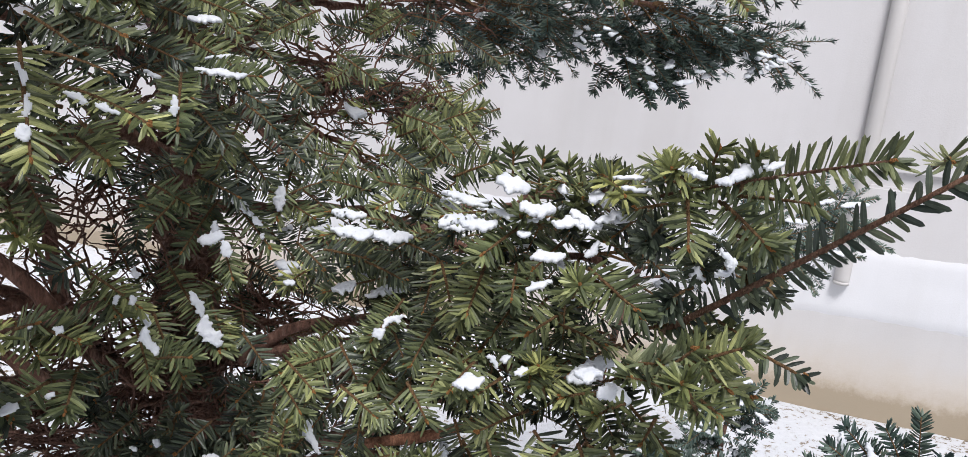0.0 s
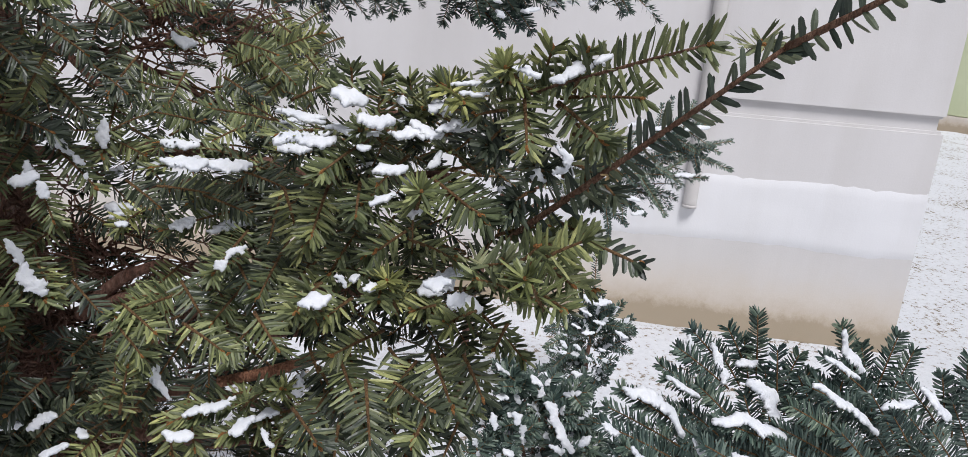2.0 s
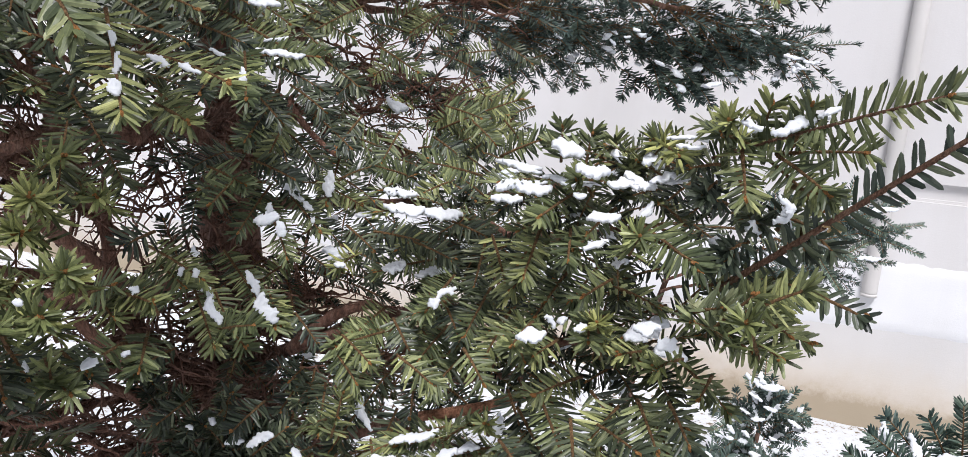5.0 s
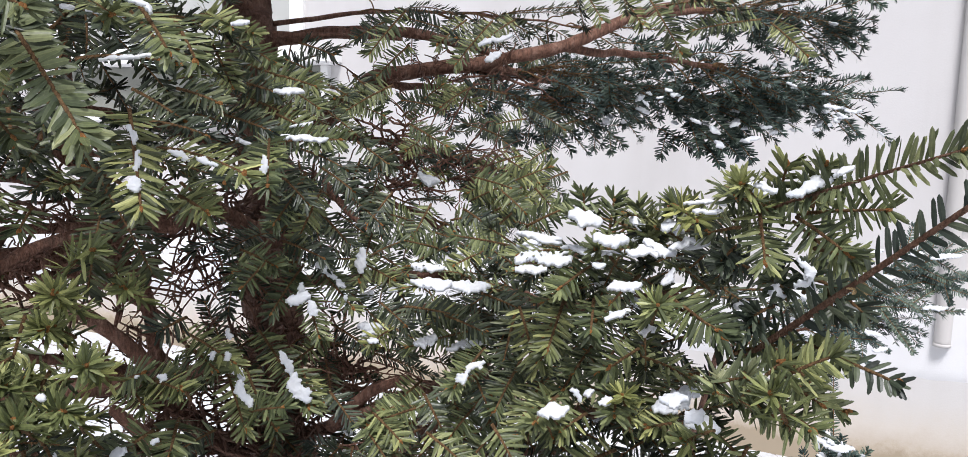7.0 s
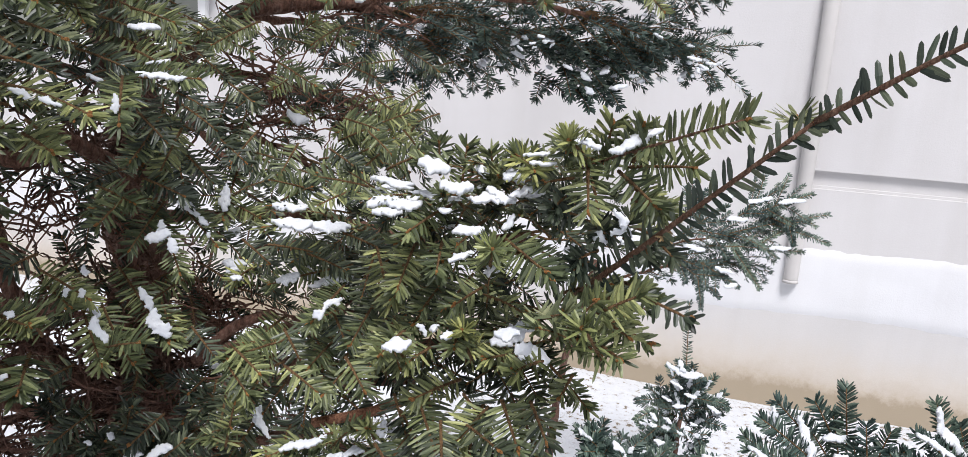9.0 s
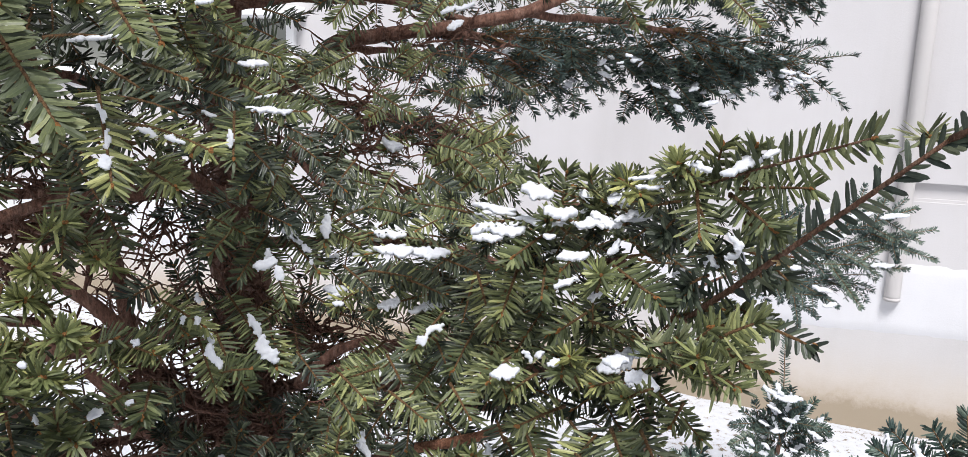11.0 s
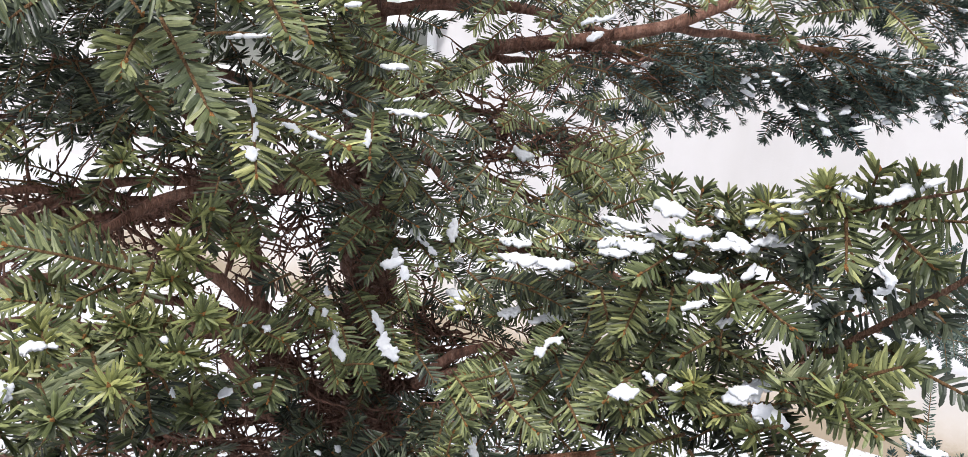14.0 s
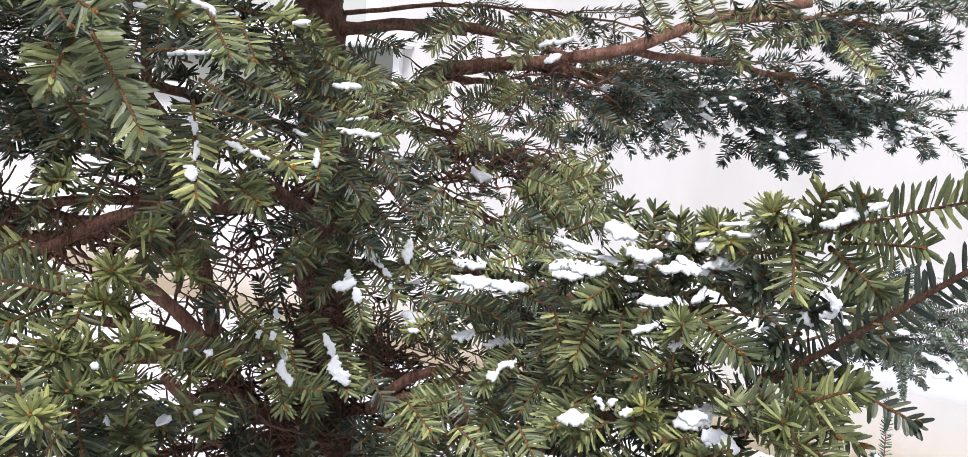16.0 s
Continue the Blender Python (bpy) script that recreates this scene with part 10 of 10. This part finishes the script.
snow([(0.5601, 1.5626, 1.3858), (0.5501, 1.5567, 1.3889)], 0.0152, (-0.22, -0.63, 0.75))
snow([(0.5984, 1.5758, 1.3952), (0.5936, 1.5868, 1.3943)], 0.0099, (-0.22, -0.63, 0.75))
snow([(0.5539, 1.5871, 1.3773), (0.5650, 1.5917, 1.3780)], 0.0143, (-0.22, -0.63, 0.75))
snow([(0.3587, 1.5372, 1.3673), (0.3497, 1.5445, 1.3641)], 0.0169, (-0.14, -0.63, 0.76))
snow([(0.3455, 1.5628, 1.3572), (0.3560, 1.5679, 1.3601)], 0.0108, (-0.14, -0.63, 0.76))
snow([(0.5503, 1.6497, 1.3855), (0.5510, 1.6451, 1.3744)], 0.0125, (-0.20, -0.62, 0.76))
snow([(0.5691, 1.6154, 1.3865), (0.5787, 1.6084, 1.3879)], 0.0099, (-0.20, -0.62, 0.76))
snow([(0.5120, 1.6034, 1.3991), (0.5197, 1.5960, 1.3935)], 0.0141, (-0.20, -0.62, 0.76))
snow([(0.5459, 1.6110, 1.3944), (0.5347, 1.6066, 1.3940)], 0.0117, (-0.20, -0.62, 0.76))
snow([(0.4280, 1.5289, 1.3475), (0.4207, 1.5384, 1.3485)], 0.0149, (-0.16, -0.62, 0.77))
snow([(0.1570, 1.3780, 1.4029), (0.1489, 1.3707, 1.3979)], 0.0096, (-0.07, -0.65, 0.76))
snow([(0.1588, 1.3663, 1.3950), (0.1687, 1.3701, 1.3894)], 0.0066, (-0.07, -0.65, 0.76))
snow([(0.1873, 1.3741, 1.3947), (0.1922, 1.3849, 1.3966)], 0.0061, (-0.07, -0.65, 0.76))
snow([(0.1618, 1.3902, 1.4027), (0.1512, 1.3933, 1.3980)], 0.0115, (-0.07, -0.65, 0.76))
snow([(0.2493, 1.5656, 1.3576), (0.2378, 1.5649, 1.3609)], 0.0099, (-0.09, -0.64, 0.76))
snow([(0.2727, 1.5885, 1.3648), (0.2631, 1.5826, 1.3690)], 0.0121, (-0.09, -0.64, 0.76))
snow([(0.2931, 1.6047, 1.3556), (0.2888, 1.5944, 1.3600)], 0.0092, (-0.09, -0.64, 0.76))
snow([(0.5014, 1.6540, 1.4327), (0.5133, 1.6547, 1.4341)], 0.0117, (-0.17, -0.64, 0.75))
snow([(0.4868, 1.6598, 1.4318), (0.4754, 1.6577, 1.4286)], 0.0130, (-0.17, -0.64, 0.75))
snow([(0.4903, 1.6413, 1.4348), (0.4824, 1.6482, 1.4291)], 0.0102, (-0.17, -0.64, 0.75))
snow([(0.4848, 1.6756, 1.4187), (0.4782, 1.6718, 1.4280)], 0.0089, (-0.17, -0.64, 0.75))
snow([(0.5429, 1.6330, 1.3636), (0.5462, 1.6215, 1.3646)], 0.0105, (-0.19, -0.62, 0.76))
snow([(0.5334, 1.6245, 1.3678), (0.5433, 1.6201, 1.3731)], 0.0127, (-0.19, -0.62, 0.76))
snow([(0.5203, 1.6021, 1.3557), (0.5320, 1.6046, 1.3563)], 0.0128, (-0.19, -0.62, 0.76))
snow([(0.5470, 1.5922, 1.3649), (0.5544, 1.6007, 1.3689)], 0.0079, (-0.19, -0.62, 0.76))
snow([(0.0796, 1.5110, 1.3637), (0.0862, 1.5035, 1.3703)], 0.0091, (-0.03, -0.65, 0.76))
snow([(0.1163, 1.4718, 1.3660), (0.1049, 1.4680, 1.3658)], 0.0121, (-0.03, -0.65, 0.76))
snow([(0.1077, 1.4890, 1.3516), (0.0998, 1.4897, 1.3606)], 0.0120, (-0.03, -0.65, 0.76))
snow([(0.0998, 1.5057, 1.3553), (0.1036, 1.4955, 1.3504)], 0.0105, (-0.03, -0.65, 0.76))
snow([(0.4736, 1.5908, 1.3552), (0.4840, 1.5851, 1.3535)], 0.0073, (-0.16, -0.63, 0.76))
snow([(0.4182, 1.6006, 1.3609), (0.4262, 1.5942, 1.3546)], 0.0075, (-0.16, -0.63, 0.76))
snow([(0.4481, 1.5898, 1.3490), (0.4584, 1.5946, 1.3526)], 0.0087, (-0.16, -0.63, 0.76))
snow([(0.3028, 1.6373, 1.4687), (0.2932, 1.6444, 1.4677)], 0.0117, (-0.10, -0.66, 0.74))
snow([(0.2746, 1.5969, 1.4666), (0.2850, 1.6028, 1.4674)], 0.0118, (-0.10, -0.66, 0.74))
snow([(0.2579, 1.6162, 1.4573), (0.2547, 1.6090, 1.4482)], 0.0061, (-0.10, -0.66, 0.74))
snow([(0.2815, 1.6031, 1.4496), (0.2827, 1.6148, 1.4517)], 0.0093, (-0.10, -0.66, 0.74))
# snow on the sprigs of the far bough
snow([(0.2971, 1.4771, 1.3548), (0.3122, 1.4748, 1.3444)], 0.0142, (-0.08, -0.50, 0.86), label="lump of fresh white snow lying on the far bough")
snow([(0.3087, 1.4712, 1.3279), (0.3191, 1.4689, 1.3171)], 0.0166, (-0.09, -0.49, 0.87), label="lump of fresh white snow lying on the far bough")
snow([(0.3607, 1.4720, 1.3319), (0.3864, 1.4732, 1.3374)], 0.0154, (-0.10, -0.49, 0.86), label="lump of fresh white snow lying on the far bough")
snow([(0.3348, 1.4776, 1.3578), (0.3486, 1.4788, 1.3635)], 0.0118, (-0.10, -0.50, 0.86), label="lump of fresh white snow lying on the far bough")
snow([(0.3920, 1.4770, 1.3552), (0.4058, 1.4782, 1.3610)], 0.0107, (-0.11, -0.49, 0.86), label="lump of fresh white snow lying on the far bough")
snow([(0.1565, 1.4322, 1.3831), (0.1767, 1.4306, 1.3757)], 0.0103, (-0.04, -0.51, 0.86), label="lump of fresh white snow lying on the far bough")
snow([(0.2598, 1.4596, 1.3684), (0.2721, 1.4578, 1.3602)], 0.0105, (-0.07, -0.50, 0.86), label="lump of fresh white snow lying on the far bough")
snow([(0.5190, 1.5380, 1.4022), (0.5436, 1.5376, 1.4005)], 0.0110, (-0.15, -0.49, 0.86), label="lump of fresh white snow lying on the far bough")
snow([(0.5563, 1.5365, 1.3955), (0.5750, 1.5357, 1.3922)], 0.0098, (-0.16, -0.49, 0.86), label="lump of fresh white snow lying on the far bough")
snow([(0.3877, 1.4949, 1.4385), (0.4024, 1.4936, 1.4327)], 0.0095, (-0.11, -0.50, 0.86), label="lump of fresh white snow lying on the far bough")
snow([(0.3159, 1.4963, 1.4445), (0.3306, 1.4952, 1.4399)], 0.0095, (-0.09, -0.51, 0.86), label="lump of fresh white snow lying on the far bough")
snow([(0.2197, 1.4590, 1.4132), (0.2340, 1.4583, 1.4097)], 0.0093, (-0.06, -0.51, 0.86), label="lump of fresh white snow lying on the far bough")
# snow on the small bush
snow([(0.3668, 1.0435, 0.7621), (0.3783, 1.0339, 0.7387), (0.3920, 1.0239, 0.7155), (0.4076, 1.0149, 0.6966)], 0.0188, (-0.12, -0.35, 0.93), label="lump of fresh white snow lying on the small bush")
snow([(0.4221, 1.0145, 0.7040), (0.4343, 1.0159, 0.7154)], 0.0171, (-0.13, -0.33, 0.93), label="lump of fresh white snow lying on the small bush")
snow([(0.3191, 1.0458, 0.7412), (0.3239, 1.0405, 0.7274)], 0.0180, (-0.10, -0.35, 0.93), label="lump of fresh white snow lying on the small bush")
snow([(0.2865, 1.0582, 0.7606), (0.3054, 1.0558, 0.7644)], 0.0128, (-0.09, -0.36, 0.93), label="lump of fresh white snow lying on the small bush")
snow([(0.2833, 1.0515, 0.7379), (0.2863, 1.0445, 0.7177)], 0.0128, (-0.09, -0.35, 0.93), label="lump of fresh white snow lying on the small bush")
snow([(0.3419, 1.0605, 0.8005), (0.3572, 1.0535, 0.7877)], 0.0111, (-0.11, -0.36, 0.92), label="lump of fresh white snow lying on the small bush")
snow([(0.3045, 1.0312, 0.6868), (0.3175, 1.0265, 0.6799)], 0.0128, (-0.09, -0.34, 0.94), label="lump of fresh white snow lying on the small bush")
snow([(0.2488, 1.0471, 0.7040), (0.2594, 1.0448, 0.7030)], 0.0111, (-0.07, -0.35, 0.93), label="lump of fresh white snow lying on the small bush")
snow([(0.3758, 1.0219, 0.6997), (0.3888, 1.0165, 0.6907)], 0.0103, (-0.12, -0.34, 0.93), label="lump of fresh white snow lying on the small bush")
snow([(0.4049, 1.0519, 0.8105), (0.4155, 1.0496, 0.8095)], 0.0103, (-0.13, -0.36, 0.92), label="lump of fresh white snow lying on the small bush")
# snow on the young yew
snow([(0.6590, 1.8223, 0.6341), (0.6952, 1.8089, 0.6136)], 0.0186, (-0.14, -0.39, 0.91), label="lump of fresh white snow lying on the young yew")
snow([(0.6988, 1.8073, 0.6105), (0.7446, 1.8000, 0.6149)], 0.0215, (-0.14, -0.38, 0.91), label="lump of fresh white snow lying on the young yew")
snow([(0.6868, 1.8201, 0.6435), (0.7021, 1.8089, 0.6177)], 0.0143, (-0.14, -0.39, 0.91), label="lump of fresh white snow lying on the young yew")
snow([(0.6679, 1.8067, 0.5906), (0.6966, 1.7978, 0.5796)], 0.0114, (-0.14, -0.38, 0.91), label="lump of fresh white snow lying on the young yew")
snow([(0.7042, 1.7922, 0.5667), (0.7327, 1.7855, 0.5626)], 0.0114, (-0.14, -0.38, 0.91), label="lump of fresh white snow lying on the young yew")
snow([(0.6219, 1.7888, 0.5078), (0.6366, 1.7821, 0.4955)], 0.0129, (-0.13, -0.37, 0.92), label="lump of fresh white snow lying on the young yew")
snow([(0.6774, 1.7866, 0.5335), (0.7055, 1.7822, 0.5361)], 0.0114, (-0.14, -0.37, 0.92), label="lump of fresh white snow lying on the young yew")
snow([(0.7617, 1.7744, 0.5449), (0.7904, 1.7655, 0.5339)], 0.0129, (-0.15, -0.37, 0.92), label="lump of fresh white snow lying on the young yew")
snow([(0.6484, 1.7978, 0.5512), (0.6699, 1.7911, 0.5430)], 0.0100, (-0.13, -0.38, 0.92), label="lump of fresh white snow lying on the young yew")
snow([(0.6576, 1.7799, 0.5009), (0.6721, 1.7744, 0.4921)], 0.0114, (-0.13, -0.37, 0.92), label="lump of fresh white snow lying on the young yew")
snow([(0.7212, 1.7677, 0.5001), (0.7356, 1.7632, 0.4946)], 0.0100, (-0.14, -0.37, 0.92), label="lump of fresh white snow lying on the young yew")
snow([(0.5760, 1.7710, 0.4250), (0.5974, 1.7654, 0.4202)], 0.0129, (-0.11, -0.36, 0.92), label="lump of fresh white snow lying on the young yew")
# more snow in the crown
snow([(0.1721, 0.4321, 1.3368), (0.1795, 0.4320, 1.3408)], 0.0045, (-0.16, -0.46, 0.87))
snow([(0.1576, 0.4399, 1.2858), (0.1652, 0.4357, 1.2772), (0.1594, 0.4442, 1.2672)], 0.0051, (-0.13, -0.44, 0.89))
snow([(0.1313, 0.4679, 1.3246), (0.1386, 0.4668, 1.3253), (0.1479, 0.4642, 1.3227)], 0.0059, (-0.11, -0.47, 0.88))
snow([(-0.0122, 0.5742, 1.2722), (0.0053, 0.5704, 1.2709), (0.0207, 0.5667, 1.2682)], 0.0071, (0.03, -0.46, 0.88))
snow([(0.0230, 0.5549, 1.2661), (0.0402, 0.5515, 1.2657), (0.0574, 0.5481, 1.2652)], 0.0069, (0.00, -0.46, 0.89))
snow([(0.1027, 0.5209, 1.3068), (0.1188, 0.5188, 1.3095), (0.1310, 0.5161, 1.3083)], 0.0041, (-0.07, -0.47, 0.88))
snow([(-0.1560, 0.7827, 1.1727), (-0.1355, 0.7805, 1.1781)], 0.0072, (0.10, -0.44, 0.89))
snow([(-0.1923, 0.7956, 1.1252), (-0.1682, 0.7928, 1.1304)], 0.0135, (0.11, -0.42, 0.90))
snow([(-0.1325, 0.6970, 1.0524), (-0.1250, 0.6901, 1.0352)], 0.0080, (0.09, -0.39, 0.92))
snow([(-0.1855, 0.9045, 1.2029), (-0.1586, 0.8991, 1.2015), (-0.1316, 0.8927, 1.1976)], 0.0068, (0.11, -0.45, 0.89))
snow([(-0.2493, 0.8113, 1.2074), (-0.2315, 0.8078, 1.2068)], 0.0060, (0.15, -0.44, 0.89))
snow([(-0.1230, 0.6729, 1.0158), (-0.1181, 0.6684, 1.0046), (-0.1108, 0.6624, 0.9903)], 0.0067, (0.15, -0.70, 0.70))
snow([(-0.1720, 0.6191, 0.9857), (-0.1641, 0.6163, 0.9815)], 0.0073, (0.11, -0.34, 0.93))
snow([(-0.1949, 0.5980, 0.9730), (-0.1753, 0.5973, 0.9821)], 0.0081, (0.12, -0.33, 0.93))
snow([(-0.0146, 0.5143, 1.0507), (-0.0069, 0.5002, 1.0444)], 0.0045, (0.05, -0.67, 0.74))
snow([(-0.1304, 0.8495, 1.1965), (-0.1053, 0.8483, 1.2075), (-0.0891, 0.8440, 1.2035)], 0.0065, (0.08, -0.45, 0.89))
snow([(-0.2339, 0.6532, 1.3750), (-0.2116, 0.6599, 1.3763)], 0.0093, (0.17, -0.47, 0.86))
snow([(-0.2162, 0.5186, 1.4182), (-0.2050, 0.5221, 1.4198)], 0.0057, (0.20, -0.48, 0.86))
snow([(-0.2622, 0.3984, 1.4125), (-0.2560, 0.4000, 1.4121)], 0.0039, (0.28, -0.43, 0.86))
snow([(-0.2264, 0.3883, 1.4168), (-0.2115, 0.3921, 1.4147), (-0.2073, 0.3923, 1.4097)], 0.0045, (0.26, -0.45, 0.86))
snow([(-0.2473, 0.5991, 1.3350), (-0.2361, 0.6013, 1.3302)], 0.0044, (0.19, -0.45, 0.87))
snow([(-0.5400, 0.4503, 1.2225), (-0.5302, 0.4534, 1.2241)], 0.0042, (0.34, -0.30, 0.89))
# snow on the bough by the wall
snow([(0.7879, 1.9695, 1.0528), (0.8281, 1.9707, 1.0657)], 0.0164, (-0.16, -0.44, 0.88), label="lump of fresh white snow lying on the yew bough")
snow([(0.8546, 1.9457, 1.0508), (0.9104, 1.9469, 1.0665)], 0.0146, (-0.18, -0.44, 0.88), label="lump of fresh white snow lying on the yew bough")
snow([(0.9312, 1.9341, 1.0590), (0.9954, 1.9337, 1.0690)], 0.0162, (-0.19, -0.43, 0.88), label="lump of fresh white snow lying on the yew bough")
snow([(0.9247, 1.9271, 0.9348), (0.9733, 1.9267, 0.9420)], 0.0147, (-0.19, -0.42, 0.89), label="lump of fresh white snow lying on the yew bough")
snow([(0.8083, 1.9575, 1.0030), (0.8576, 1.9556, 1.0039)], 0.0164, (-0.16, -0.44, 0.88), label="lump of fresh white snow lying on the yew bough")
snow([(0.7056, 1.9631, 0.9174), (0.7560, 1.9594, 0.9102)], 0.0199, (-0.14, -0.43, 0.89), label="lump of fresh white snow lying on the yew bough")
snow([(0.7925, 1.9484, 0.8678), (0.8351, 1.9438, 0.8551)], 0.0166, (-0.16, -0.42, 0.89), label="lump of fresh white snow lying on the yew bough")
snow([(0.8139, 1.9171, 0.8235), (0.8412, 1.9179, 0.8322)], 0.0164, (-0.16, -0.41, 0.90), label="lump of fresh white snow lying on the yew bough")
# snow on the shrub
snow([(0.4074, 0.8484, 0.8935), (0.4390, 0.8501, 0.8839), (0.4676, 0.8489, 0.8639), (0.4931, 0.8447, 0.8324)], 0.0216, (-0.16, -0.35, 0.92), label="lump of fresh white snow lying on the low shrub")
snow([(0.5982, 0.8849, 0.8863), (0.6213, 0.8769, 0.8748), (0.6312, 0.8694, 0.8572), (0.6320, 0.8546, 0.8449)], 0.0194, (-0.22, -0.33, 0.92), label="lump of fresh white snow lying on the low shrub")
snow([(0.5075, 0.7933, 0.8800), (0.5420, 0.7977, 0.8808), (0.5730, 0.7989, 0.8694), (0.6086, 0.7979, 0.8538)], 0.0187, (-0.20, -0.33, 0.92), label="lump of fresh white snow lying on the low shrub")
snow([(0.7381, 0.9025, 0.9569), (0.7491, 0.9021, 0.9289), (0.7617, 0.8954, 0.9152), (0.7828, 0.8964, 0.8975)], 0.0191, (-0.26, -0.33, 0.91), label="lump of fresh white snow lying on the low shrub")
snow([(0.6842, 0.8540, 0.9404), (0.7122, 0.8547, 0.9258), (0.7407, 0.8553, 0.9110)], 0.0124, (-0.25, -0.33, 0.91), label="lump of fresh white snow lying on the low shrub")
snow([(0.6463, 0.8121, 0.9206), (0.6878, 0.8088, 0.9013), (0.7190, 0.8066, 0.8792), (0.7474, 0.8046, 0.8564)], 0.0160, (-0.24, -0.32, 0.92), label="lump of fresh white snow lying on the low shrub")
snow([(0.8135, 0.8206, 0.9119), (0.8311, 0.8128, 0.8979), (0.8568, 0.8117, 0.8762)], 0.0181, (-0.29, -0.30, 0.91), label="lump of fresh white snow lying on the low shrub")
snow([(0.5871, 0.9766, 0.8997), (0.5938, 0.9586, 0.8807), (0.5885, 0.9319, 0.8609)], 0.0144, (-0.20, -0.35, 0.91), label="lump of fresh white snow lying on the low shrub")
snow([(0.4753, 0.8790, 0.8956), (0.5014, 0.8799, 0.8806), (0.5262, 0.8815, 0.8668)], 0.0116, (-0.18, -0.35, 0.92), label="lump of fresh white snow lying on the low shrub")
snow([(0.5373, 0.9594, 0.9167), (0.5452, 0.9506, 0.8938)], 0.0141, (-0.19, -0.36, 0.91), label="lump of fresh white snow lying on the low shrub")
snow([(0.6103, 0.9352, 0.8840), (0.6397, 0.9422, 0.8897)], 0.0142, (-0.21, -0.34, 0.92), label="lump of fresh white snow lying on the low shrub")
snow([(0.6417, 0.9180, 0.9154), (0.6639, 0.9145, 0.9175)], 0.0122, (-0.23, -0.34, 0.91), label="lump of fresh white snow lying on the low shrub")
snow([(0.7564, 0.8467, 0.8933), (0.7706, 0.8363, 0.8692)], 0.0134, (-0.27, -0.31, 0.91), label="lump of fresh white snow lying on the low shrub")
snow([(0.7485, 0.8058, 0.8943), (0.7953, 0.8094, 0.8997)], 0.0129, (-0.27, -0.30, 0.92), label="lump of fresh white snow lying on the low shrub")
snow([(0.4024, 0.7912, 0.8451), (0.4237, 0.7911, 0.8239)], 0.0122, (-0.16, -0.33, 0.93), label="lump of fresh white snow lying on the low shrub")
snow([(0.4813, 0.7899, 0.8542), (0.5004, 0.7910, 0.8356)], 0.0115, (-0.19, -0.32, 0.93), label="lump of fresh white snow lying on the low shrub")
snow([(0.5090, 0.7517, 0.8510), (0.5390, 0.7576, 0.8537)], 0.0119, (-0.20, -0.31, 0.93), label="lump of fresh white snow lying on the low shrub")
snow([(0.5745, 0.7427, 0.8614), (0.5998, 0.7355, 0.8539)], 0.0119, (-0.22, -0.30, 0.93), label="lump of fresh white snow lying on the low shrub")
snow([(0.3781, 0.8395, 0.8486), (0.3970, 0.8346, 0.8444)], 0.0110, (-0.14, -0.34, 0.93), label="lump of fresh white snow lying on the low shrub")


def knot():
    """The dry tan bud scales and frayed tips where the long twig forks."""
    rng = np.random.default_rng(7)
    at = np.array((0.198, 0.446, 1.273))
    P = np.repeat(at[None], 11, 0) + rng.normal(0, 0.002, (11, 3))
    D = unit(rng.normal(0, 1, (11, 3)) + [0.3, -0.3, -0.5])
    leaves = part("dry_scales", needle_mesh("dry_scales", P, D, rng.standard_normal((11, 3)), rng.uniform(0.005, 0.010, 11), rng.uniform(0.0015, 0.0025, 11), (TAN, TAN)), YEW, "dry tan bud scales")
    leaves["kind"] = "stuff"


knot()
settle()
